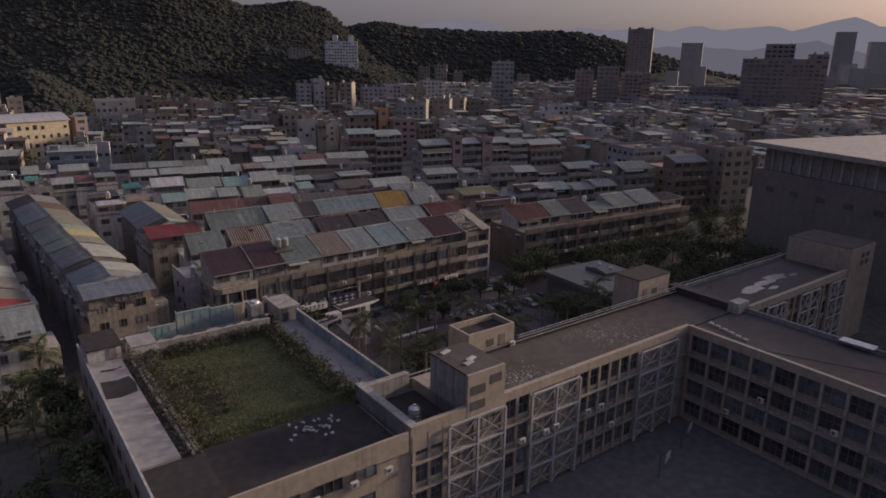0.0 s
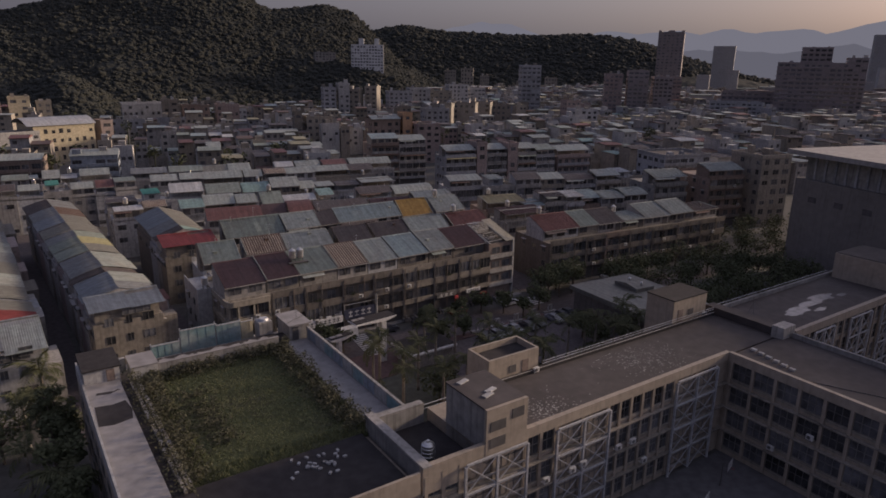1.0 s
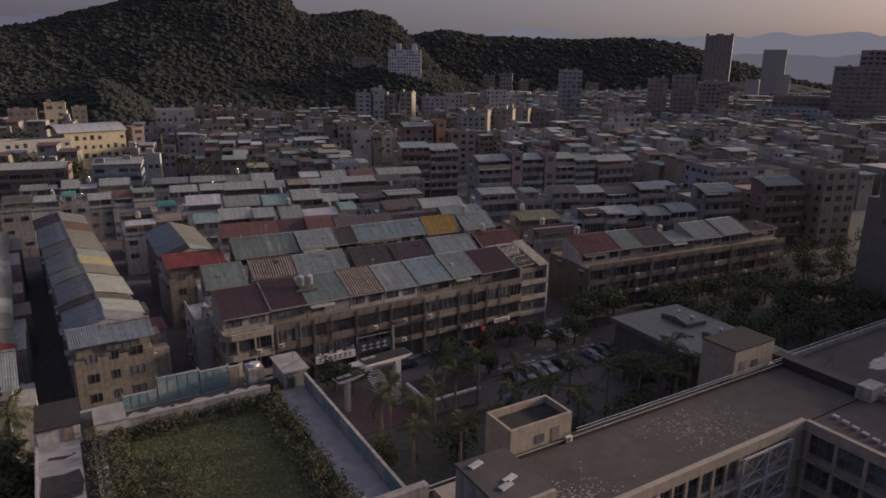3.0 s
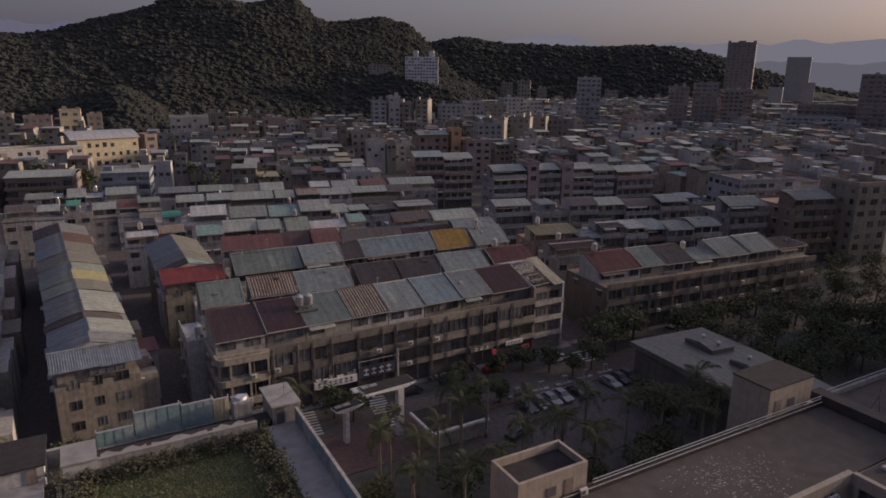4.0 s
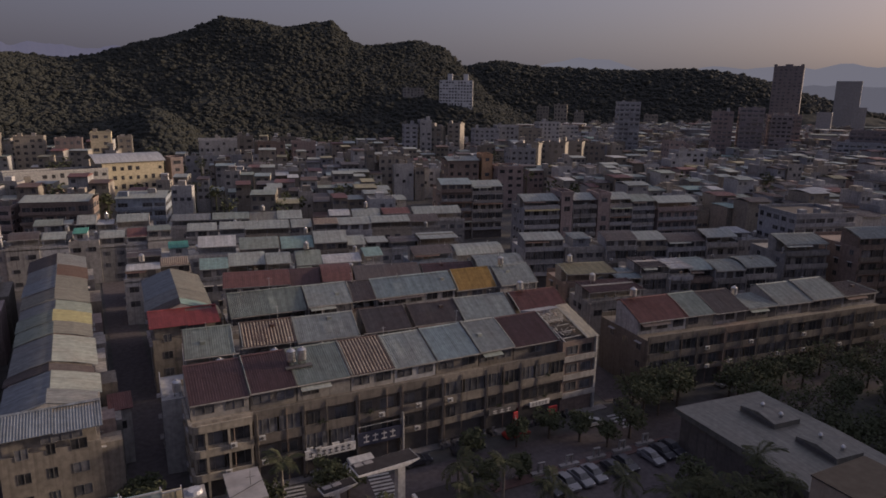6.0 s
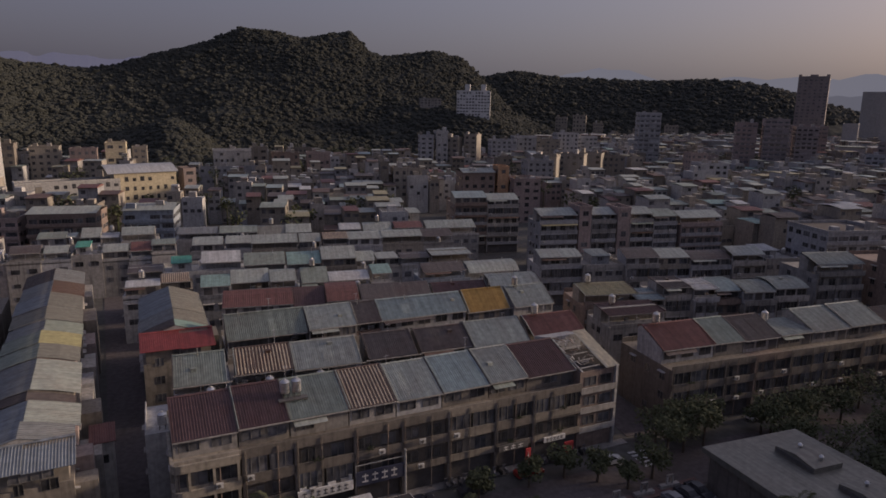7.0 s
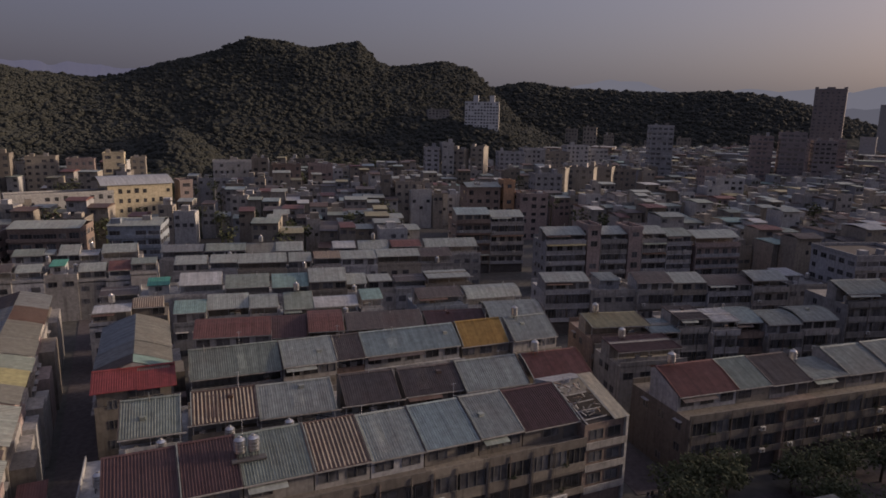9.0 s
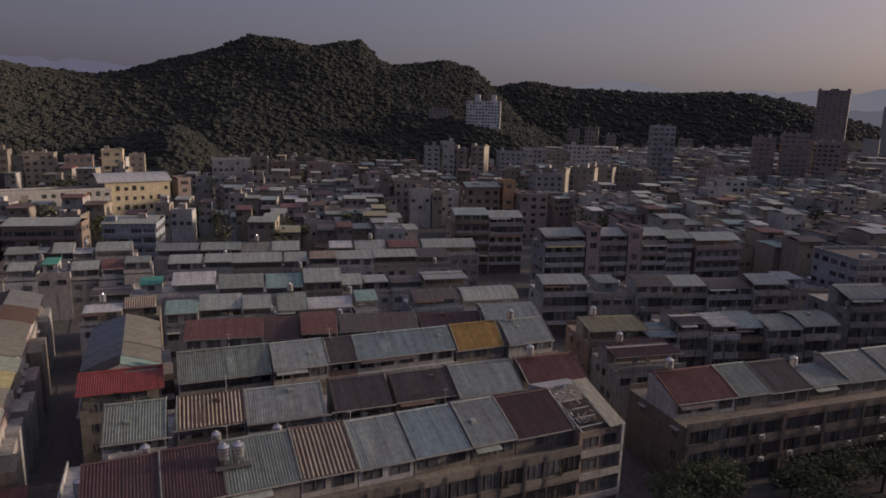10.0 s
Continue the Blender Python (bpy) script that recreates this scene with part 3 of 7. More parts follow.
for q, (cx, cy, ra_, rb_) in enumerate(((25.5, 4.2, 3.2, 1.1), (30.5, 5.0, 3.4, 0.9), (35.0, 5.6, 2.8, 1.3), (29.0, 2.6, 1.6, 0.5), (39.5, 4.4, 1.2, 0.5))):
    pts = []
    for k in range(30):
        a = k * math.pi / 15
        f = 1 + 0.45 * noise.noise(Vector((math.cos(a) * 1.6 + q * 5, math.sin(a) * 1.6, 0.3))) + 0.2 * noise.noise(Vector((math.cos(a) * 5, math.sin(a) * 5 + q * 3, 0.9)))
        pts.append((cx + ra_ * f * math.cos(a), cy + rb_ * f * math.sin(a)))
    part("puddle", MB().prism(pts, 14.15, 14.16 + 0.004 * q), M_PUDDLE, wing_b, "roof puddle, sky reflection put into its pale colour")
box = school_thing("stair_tower", "grey-cream stair tower at the end of the school wing")
part("wall", MB().box(48.3, -1.4, 0, 58.3, 10.5, 18.8), M_SCHOOL, box)
part("roof", MB().box(48.5, -1.2, 18.8, 58.1, 10.3, 18.95), M_ROOFC, box)
for z in (16.6, 15.1):
    for x in (53.3, 55.3):
        part("opening", MB().box(x - 0.6, -1.47, z, x + 0.6, -1.39, z + 0.9), M_DARK, box)

# green-roof block
gb = school_thing("green_roof_block", "cream four-storey school block with an overgrown grass roof")
part("wall", MB().box(-73.6, 0.0, 0, -49.0, 44.0, 12.6).box(-49.0, 11.0, 0, -44.0, 44.0, 12.6), M_SCHOOL, gb)
part("front_parapet", MB().box(-73.6, -0.3, 12.3, -49.3, 0.0, 14.6), M_SCHOOL, gb)
part("tar_roof", MB().box(-67.6, 0.05, 12.6, -49.7, 11.0, 13.2), M_FELT, gb, "black tarred roof strip")
part("soil", MB().box(-67.4, 11.0, 12.6, -48.0, 37.4, 13.0), mat("roof_soil", (0.066, 0.078, 0.036), 1.0, grain=2.0, stain=0.7, stain_col=(0.062, 0.055, 0.035)), gb)
part("walkway", MB().box(-48.0, 11.2, 12.6, -44.45, 38.5, 13.1), M_WHITEROOF, gb, "pale concrete roof walkway")
part("walkway", MB().box(-73.4, 9.4, 12.6, -69.6, 37.5, 14.2), M_WHITEROOF, gb, "pale stained walkway slab")
for a, b, c, d in ((-73.3, 25.5, -69.9, 30.5), (-72.6, 33.2, -70.2, 33.9)):
    st_ = [(a, b + 0.2), (a + 1.5, b - 0.2), (c, b + 0.3), (c + 0.3, (b + d) / 2), (c, d), (a + 2.0, d - 0.4), (a + 0.2, d)]
    part("tar_patch", MB().prism(st_, 14.2, 14.215), M_FELT, gb, "dark irregular patch")
part("tar_roof", MB().box(-73.4, 0.05, 12.6, -67.7, 9.3, 14.0), M_FELT, gb)
part("side_bed", MB().box(-69.6, 9.4, 12.6, -67.9, 37.0, 13.6), M_FELT, gb, "dark rubble strip")
random.seed(23)
yq = 9.8
while yq < 35:
    ln = random.uniform(0.8, 3.0)
    part("kerb_piece", MB().box(-68.5 + random.uniform(-0.08, 0.08), yq, 13.6, -68.15, yq + ln, 13.6 + random.uniform(0.1, 0.4)), M_CONC, gb, "broken pale kerb piece")
    yq += ln + random.uniform(0.2, 1.6)
part("edge_wall", MB().box(-73.62, 0.0, 12.6, -73.4, 44.0, 14.38), M_WHITE, gb, "thin white edge wall")
part("planter_wall", MB().box(-67.9, 11.0, 12.6, -67.4, 36.0, 13.7), M_CONC, gb)
part("back_wall", MB().box(-65.2, 37.4, 12.6, -49, 38.0, 14.6), M_CONCD, gb, "stained grey roof wall")
part("back_ledge", MB().box(-65.2, 37.95, 12.6, -49, 39.3, 14.5), M_FELT, gb, "dark tarred ledge")
part("wall_cap", MB().box(-65.2, 37.35, 14.6, -49, 37.75, 14.72), M_WHITEROOF, gb, "pale broken coping")
for q, (a, b) in enumerate(((-64.6, -60.3), (-59.8, -54.2), (-53.6, -50.2))):      # remains of a pale screed
    n_ = 7
    lo = [(a + (b - a) * k / n_, 37.98 + 0.12 * math.sin(k * 2.3 + q)) for k in range(n_ + 1)]
    hi = [(a + (b - a) * k / n_, 38.62 + 0.42 * math.sin(k * 1.7 + q * 2.1) * (0 < k < n_)) for k in range(n_, -1, -1)]
    part("screed_patch", MB().prism(lo + hi, 14.5, 14.512), M_WHITEROOF, gb, "broken pale screed")
part("back_gutter", MB().box(-65.2, 39.3, 12.6, -46, 41.6, 13.4), M_FELT, gb)
part("side_wall", MB().box(-44.45, 11.2, 12.0, -44.1, 38.4, 14.9), M_CONC, gb, "grey roof side wall")
part("cap_wall", MB().box(-48.9, 0.0, 12.4, -48.1, 11.6, 14.8), M_CONCD, gb)
part("wall_cap", MB().box(-49.0, -0.3, 14.8, -48.0, 11.7, 15.0), M_CONC, gb, "pale coping")
part("wall_cap", MB().box(-48.0, 10.3, 14.7, -42.2, 11.2, 14.95), M_CONC, gb, "pale coping")
part("court_floor", MB().box(-49, 0.3, 12.0, -41.5, 10.3, 12.5), M_FELT, main, "dark sunken roof court")
part("court_wall", MB().box(-48.1, 10.3, 12.0, -42.2, 11.2, 14.7), M_CONCD, gb)
part("rail", MB().beam((-42.2, 10.8, 14.4), (-36.2, 10.8, 14.4), 0.07).beam((-42.2, 10.8, 13.9), (-36.2, 10.8, 13.9), 0.05), M_STEEL, gb, "thin steel roof rail")
for i, x in enumerate((-71.2, -67.0, -62.8, -58.6, -54.4)):
    for f in range(4):
        window(gb, x, -0.3 if f == 3 else 0.0, f * FH + 0.9, 3.0 if i % 2 else 2.4, 1.3)
for i in range(10):
    for f in range(4):
        window(gb, -73.62, 3 + i * 4.0, f * 3.1 + 0.9, 1.8, 1.4, -90)
for x, z in ((-56.0, 11.0), (-60.2, 10.9), (-64.6, 10.8), (-52.0, 11.1)):
    air_conditioner(SM @ pose(x, -0.3, z))
hut = school_thing("roof_hut", "pale-roofed little hut at the corner of the roof")
part("wall", MB().box(-46.9, 38.6, 12.6, -43.95, 43.4, 15.3), M_CONC, hut)
part("roof", MB().box(-47.1, 38.3, 15.3, -43.7, 43.9, 15.5), M_WHITEROOF, hut, "flat pale roof slab")
part("door", MB().box(-46.5, 38.54, 13.1, -45.6, 38.6, 15.0), M_DARK, hut, "dark panel for the shaded doorway")
part("aerial", MB().cyl(-44.9, 41.0, 15.5, 17.0, 0.03, 0.02, 6).beam((-45.3, 41.0, 16.3), (-44.5, 41.0, 16.3), 0.03), M_DARKSTEEL, hut)
part("cable", MB().beam((-47.0, 39.4, 15.53), (-43.8, 41.2, 15.53), 0.04), M_DARKSTEEL, hut, "thin dark cable across the roof")
shed = school_thing("roof_shed", "white tank room with brown door at the roof corner")
part("wall", MB().box(-73.35, 36.6, 12.6, -69.4, 42.4, 15.9), M_WHITE, shed)
part("roof", MB().box(-73.5, 36.4, 15.9, -69.2, 42.6, 16.1), M_FELT, shed, "dark roof slab")
part("door", MB().box(-70.9, 36.52, 14.2, -70.0, 36.6, 15.7), M_BROWN, shed)
boxw = school_thing("roof_box", "stained white concrete box on the roof")
part("wall", MB().box(-68.0, 37.2, 12.6, -65.0, 41.2, 14.8), M_WHITE, boxw)
part("top", MB().box(-68.1, 37.1, 14.8, -64.9, 41.3, 15.0), M_WHITEROOF, boxw)
low = school_thing("roof_upstand", "low white roof wall between shed and box")
part("wall", MB().box(-69.4, 41.5, 12.6, -68.1, 42.0, 14.6), M_WHITE, low)
# tarpaulin hoardings along the back
for a, b, h, mm in ((-64.8, -61.2, 15.3, M_TARP), (-61.0, -56.4, 16.7, M_TARP), (-56.2, -52.9, 16.4, M_TARP), (-52.8, -51.1, 16.2, M_YELLOW)):
    h_ob = thing("hoarding", "faded blue-green hoarding panel on the roof edge", "hoarding", SM, "roof hoardings")
    part("panel", MB().box(a, 41.9, 12.6, b, 42.05, h), mm, h_ob)
    for z in (h - 0.14, 13.3):
        part("frame_rail", MB().box(a, 41.84, z, b, 41.9, z + 0.16), M_STEEL, h_ob)
    for q in range(1, 4):
        x = a + (b - a) * q / 4
        part("seam", MB().box(x - 0.03, 41.87, 13.45, x + 0.03, 41.9, h - 0.14), mm, h_ob)
    for x in (a, b):
        part("post", MB().box(x - 0.06, 42.05, 12.6, x + 0.06, 42.2, h + 0.2), M_STEEL, h_ob)
ct = school_thing("cooling_tower", "ribbed grey cooling unit on the roof edge", "cooling tower")
part("casing", MB().box(-51.0, 39.4, 13.4, -49.1, 41.4, 16.4), M_CONC, ct)
for k in range(9):
    part("rib", MB().box(-50.95 + k * 0.22, 39.32, 13.6, -50.85 + k * 0.22, 39.4, 16.2), M_CONC, ct)
part("fan_cowl", MB().cyl(-50.05, 40.4, 16.4, 16.7, 0.75, 0.6, 14), M_STEEL, ct)
wt = water_tank(0, 0, 0, 1.1)
wt.matrix_basis = SM @ pose(-46.2, 3.2, 12.5) @ Matrix.Scale(1.1, 4)
strip("court", [tuple((SM @ Vector((x, y, 0)))[:2]) for x, y in ((-49, -70), (0, -70), (0, -0.6), (-49, -0.6))], 0.04, M_COURT, "dark school sports court", "sports court")

# assembly hall with roof monitors
hall_sheet = sheet("hall_sheet", (0.20, 0.195, 0.17), 0.2)
hall = thing("assembly_hall", "low hall with a wide grey-green metal roof", "hall", pose(96.5, 76.0, 0, 0, 0, -1.5))
# dark wall colour carries the shade below the roof edge
part("wall", MB().box(0.6, 0.6, 0, 16.6, 27.4, 5.2), M_GRIME_SHADE, hall)
part("roof", MB().extrude_u([(0, 5.2), (28.4, 5.2), (28.4, 6.0), (14, 6.3), (0, 6.0)], 0, 17.2), hall_sheet, hall, "wide grey-green metal roof")
for y in (7.5, 17.5):
    mon = MB().extrude_u([(y, 6.1), (y + 6.4, 6.1), (y + 6.4, 7.0), (y + 3.2, 7.5), (y, 7.0)], 8.6, 13.6)
    part("roof_monitor", mon, hall_sheet, hall, "raised roof ventilator")
    part("louvre", MB().box(8.5, y + 0.3, 6.4, 8.6, y + 6.1, 6.9), M_DARKSTEEL, hall)
    for q in (1.2, 4.6):
        part("vent_cowl", MB().cyl(11.1, y + q, 7.2, 7.7, 0.22, 0.22, 10).cyl(11.1, y + q, 7.7, 7.95, 0.35, 0.15, 10), M_STAINLESS, hall)
# gymnasium block
gym = thing("gymnasium", "large grey concrete gymnasium with a broad pale flat roof", "gymnasium", pose(166.5, 101.5, 0, 0, 0, -12))
part("wall", MB().box(2, -82, 0, 62, -0.5, 24.5), mat("gymnasium_concrete", (0.185, 0.168, 0.158), 0.85, var=0.08, grain=0.8, stain=0.3, streak=0.25), gym)
part("upper_wall", MB().box(3.5, -81, 24.5, 60, -2, 30.4), M_CONCD, gym)
part("roof", MB().box(0, -84, 30.4, 64, 1.5, 31.6), M_WHITEROOF, gym, "broad pale roof slab with overhang")
for k in range(27):
    part("column", MB().box(3.2, -80.5 + k * 2.9, 24.5, 3.5, -79.9 + k * 2.9, 30.4), M_GREY, gym)
for k in range(10):
    part("opening", MB().box(1.93, -76 + k * 7.6, 19.0, 2.0, -73.6 + k * 7.6, 20.4), M_DARK, gym)

# loose things on the school roofs
random.seed(17)
for k in range(26):
    x, y = random.gauss(-56.0, 1.3), random.gauss(8.2, 1.0)
    if y < 10.6:
        solid("brick_block", MB().box(-0.2, -0.12, 0, 0.2, 0.12, 0.16), M_WHITE, "loose pale concrete block on the tarred roof", "block", SM @ pose(x, y, 13.2, 0, 0, random.uniform(0, 180)), "", "loose blocks")
for k in range(6):
    solid("roof_block", MB().box(-0.25, -0.36, 0, 0.25, 0.36, 0.3), M_WHITE, "white concrete pipe block on the roof edge", "block", SM @ pose(4.6 - 0.3 * k, -0.9 - 1.25 * k, 14.2, 0, 0, random.uniform(-8, 8)), "", "roof edge blocks")
solid("white_panel", MB().box(-0.9, -2.2, 0, 0.9, 2.2, 0.08), M_SIGNW, "white sheet panel lying on the parapet", "panel", SM @ pose(13.6, -17.5, 14.92, 0, 0, 4))
for y, z in ((-12.5, 8.2), (-22.0, 8.0), (-31, 4.6), (-8.0, 4.4)):
    air_conditioner(SM @ pose(-0.5, y, z, 0, 0, -90))
for x, z in ((-22.0, 8.0), (-19.5, 8.0), (-17.0, 4.5), (-33.5, 7.9), (-29.5, 7.7), (-27.8, 7.9)):
    air_conditioner(SM @ pose(x, -0.55, z))
for x, y in ((-39.5, 2.2), (-38.6, 2.9), (-40.0, 6.0)):
    solid("roof_slab", MB().box(-0.7, -0.3, 0, 0.7, 0.3, 0.12), M_WHITE, "pale slab lying on the stair house roof", "slab", SM @ pose(x, y, 18.8, 0, 0, 15), "", "roof slabs")

# painted inner face of the walkway wall
for k in range(9):
    part("mural_panel", MB().box(-44.49, 12.0 + k * 2.9, 13.2, -44.45, 14.7 + k * 2.9, 14.7), (M_TARP, M_WHITE, M_BLUEGREY)[k % 3], gb, "faded painted wall panel")
air_conditioner(SM @ pose(-25.2, 10.88, 14.2))
air_conditioner(SM @ pose(10.2, 11.38, 14.2))
# tripod mast on the low wall
mast = school_thing("tripod_mast", "small dark steel tripod mast on the roof wall", "mast")
for q in range(3):
    a = q * 2.1
    part("leg", MB().beam((13.2 + 0.55 * math.cos(a), 5.0 + 0.55 * math.sin(a), 15.9), (13.2, 5.0, 17.6), 0.06), M_DARKSTEEL, mast)
part("pole", MB().cyl(13.2, 5.0, 17.3, 18.6, 0.03, 0.03, 6), M_DARKSTEEL, mast)
part("brace", MB().beam((13.5, 5.05, 16.6), (13.0, 5.2, 16.6), 0.04), M_DARKSTEEL, mast)
# fallen conduit along the roof of the cross wing
part("conduit", MB().beam((1.6, -9.5, 14.26), (9.5, -26.0, 14.26), 0.07).beam((9.5, -26.0, 14.26), (12.8, -40.0, 14.26), 0.07), M_DARKSTEEL, wing, "dark pipe along the roof")

# ---- house rows ----


def house(m, W, D, eave, ridge, ve, vr, colour, wall, detail=1, kind="gable", label="", group="house row", side=False, floors=3, tank=0):
    """A row house: masonry floors, a sheet-metal storey on top, front towards -y of m."""
    rnd = random.Random(round(m.translation.x * 7 + m.translation.y * 13))
    ve, vr = min(ve, D - 4), min(vr, D - 1.5)
    e = thing("row_house", label or "old concrete row house with a %s sheet-metal roof storey" % colour, "house", m, group)
    if detail < 2:
        eave, ve = eave + rnd.uniform(-0.5, 0.3), ve + rnd.uniform(0.0, 0.9)
    zt = eave - 2.5
    fh = zt / floors
    ra, rb = (rnd.choice((0.03, 0.03, 0.5)), rnd.choice((0.03, 0.03, 0.7))) if detail < 2 else (0.03, 0.03)
    vf = 0.9 if detail == 2 else 0.0
    part("wall", MB().box(0.01, vf, 0, W - 0.01, D, zt), wall, e)
    a = ve + 0.2
    zb = ridge - 0.8
    j = rnd.uniform(-0.12, 0.12)
    vb = min(vr + rnd.uniform(0.6, 1.6), D - 0.5)
    if kind == "flat":
        prof = [(ve - 0.3, eave + j), (vb, eave + 0.5 + j)]
        room = [(a, zt), (vb - 0.3, zt), (vb - 0.3, eave + 0.3 + j), (a, eave - 0.12 + j)]
    elif kind == "curve":
        prof = curved(ve - 0.3, eave + j, vb, ridge - 0.4 + j, 0.7)
        room = [(a, zt), (vb - 0.3, zt), (vb - 0.3, ridge - 0.7), (a, eave - 0.1 + j)]
    else:
        mid = ve + (vr - ve) * rnd.uniform(0.55, 0.75)
        zm = eave + (ridge - eave) * (mid - ve) / (vr - ve)
        prof = [(ve - 0.3, eave + j), (mid, zm + j + rnd.uniform(0.1, 0.3)), (vr, ridge + j), (vb, ridge - 0.5 + j)]
        room = [(a, zt), (vb - 0.3, zt), (vb - 0.3, ridge - 0.6 + j), (vr, ridge - 0.15 + j), (a, eave + 0.05 + j)]
    part("back_parapet", MB().box(0.01, D - 0.15, zt, W - 0.01, D, zt + 0.9), wall, e)
    loose = detail < 2 or m.translation.y > 140
    bare = loose and rnd.random() < 0.62
    if bare:
        room[0], room[-1] = (a + 3.0, zt), (a + 3.0, eave + 0.4 + j)
        part("low_wall", MB().box(ra + 0.05, a, zt, W - rb - 0.05, a + 0.15, zt + 0.9), wall, e)
        for q in range(3):
            x = ra + 0.15 + (W - ra - rb - 0.4) * q / 2
            part("post", MB().box(x, a, zt + 0.9, x + 0.1, a + 0.1, eave + j - 0.02), M_STEEL, e)
        if detail:
            for q in range(3):
                x, sz = rnd.uniform(0.5, W - 1.6), rnd.uniform(0.3, 0.8)
                part("terrace_box", MB().box(x, a + 0.4 + q * 0.6, zt, x + sz * 1.4, a + 0.9 + q * 0.6, zt + 0.6 + sz), rnd.choice([M_WHITE, M_BROWN, M_CONC, M_BLUEGREY]), e)
    part("top_storey", MB().extrude_u(room, ra + 0.05, W - rb - 0.05), rnd.choice([wall, M_CONC, M_GREY, M_CREAM]) if detail else wall, e)
    near = m.translation.y < 165
    rf = ribbed(prof, ra, W - rb, (0.5 if colour == "rust" else 0.34) if near else 0.42, (0.11 if colour == "rust" else 0.08) if near else 0.035)
    rob = part("roof", rf, ROOF[colour], e, "ribbed %s sheet-metal roof" % colour)
    if colour == "rust":
        rob.data.materials.append(ROOF["straw"])
        k, n_ = len(prof) - 1, len(rf.f)
        rob.data.polygons.foreach_set("material_index", [1 if q < n_ - 2 - 3 * k and (q // k) % 4 else 0 for q in range(n_)])
    if near:
        zr = lambda v: float(np.interp(v, *zip(*prof)))
        for x in (ra, W - rb - 0.12):
            vg = MB().extrude_u([(v, z + 0.03) for v, z in prof] + [(v, z + 0.16) for v, z in reversed(prof)], x, x + 0.12)
            part("verge_flashing", vg, ROOF[rnd.choice([colour, "grey", "dark"])], e)
        if kind == "gable":
            part("ridge_cap", MB().extrude_u([(vr - 0.3, ridge + j - 0.0), (vr, ridge + j + 0.13), (vr + 0.25, ridge + j + 0.0), (vr, ridge + j + 0.05)], ra, W - rb), ROOF[colour], e)
        if rnd.random() < 0.22 and W > 6:
            u, wd = rnd.uniform(0.5, W - 3.5), rnd.uniform(1.4, 2.8)
            v0, v1 = ve + rnd.uniform(0.0, 1.0), ve + (vr - ve) * rnd.uniform(0.45, 0.9)
            part("patch_sheet", ribbed([(v0, zr(v0) + 0.09), (v1, zr(v1) + 0.09)], u, u + wd, 0.3, 0.05, 0.03), ROOF[colour], e, "newer patch sheet on the roof")
        if rnd.random() < 0.4:
            v0, u = ve + (vr - ve) * rnd.uniform(0.3, 0.7), rnd.uniform(1.0, W - 1.5)
            part("roof_hatch", MB().box(u, v0, zr(v0), u + 0.7, v0 + 0.6, zr(v0) + 0.5), ROOF[rnd.choice([colour, "grey"])], e)
    part("gutter", MB().box(0.03, ve - 0.42, eave + j - 0.2, W - 0.03, ve - 0.28, eave + j - 0.05), M_CONC, e)
    n = max(2, round(W / 3.2))
    for i in range(n if not bare else 0):
        if rnd.random() < 0.8:
            window(e, (i + 0.5) * W / n, a, zt + 0.7, min(2.4, W / n - 0.5), 1.4)
        elif rnd.random() < 0.7:
            part("opening", MB().box((i + 0.5) * W / n - 0.9, a - 0.05, zt + 0.1, (i + 0.5) * W / n + 0.9, a, zt + 2.1), M_DARK, e, "dark panel for a shaded open doorway")
    if ve > 0.6:
        part("terrace_parapet", MB().box(0.01, 0, zt - 0.25, W - 0.01, 0.14, zt + 0.75).box(0.01, 0.14, zt - 0.25, W - 0.01, vf + 0.4, zt + 0.002), wall, e)
    if rnd.random() < 0.35 and detail:
        part("awning", MB().extrude_u([(a - 1.3, zt + 1.9), (a - 1.3, zt + 1.95), (a, zt + 2.35), (a, zt + 2.3)], 0.4, W * 0.6), ROOF[rnd.choice(["grey", "dark", "green", "rust"])], e, "sheet-metal awning")
    if detail == 2:
        for f in range(1, floors):
            z = f * fh
            part("balcony_parapet", MB().box(0.01, 0, z - 0.2, W - 0.01, 0.14, z + 0.85), rnd.choice([wall, wall, M_TAN, M_GRIME_SHADE] if not loose else [wall, M_CONCD, M_GREY]), e)
            part("balcony_slab", MB().box(0.01, 0.14, z - 0.2, W - 0.01, vf, z), M_CONCD, e)
            part("header", MB().box(0.01, 0.02, z + fh - 0.55, W - 0.01, 0.2, z + fh - 0.2), wall, e)
            r = rnd.random()
            if r < 0.45:
                for i in range(n):
                    window(e, (i + 0.5) * W / n, 0.12, z + 0.86, W / n - 0.35, fh - 1.45)
            elif r < 0.75:
                for i in range(n):
                    window(e, (i + 0.5) * W / n, vf, z + 0.6, min(2.2, W / n - 0.6), 1.6)
                cage = MB()
                for k in range(int(W / 0.28)):
                    cage.box(0.15 + k * 0.28, 0.04, z + 0.85, 0.18 + k * 0.28, 0.07, z + fh - 0.55)
                tagged(part("window_grille", cage, M_DARKSTEEL, e, "rusty iron window bars"), kind="stuff")
            else:
                for i in range(n):
                    window(e, (i + 0.5) * W / n, vf, z + 0.3, min(1.8, W / n - 0.6), 2.0)
                if rnd.random() < 0.6 and loose:
                    part("awning", MB().extrude_u([(-0.9, z + fh - 0.75), (-0.9, z + fh - 0.70), (0, z + fh - 0.35), (0, z + fh - 0.4)], 0.3, W - 0.3), ROOF[rnd.choice(["grey", "rust", "green", "cream"])], e, "sheet-metal awning")
            if rnd.random() < 0.5:
                air_conditioner(m @ pose(rnd.uniform(0.8, W - 0.8), 0.0, z + rnd.uniform(0.0, 0.5)))
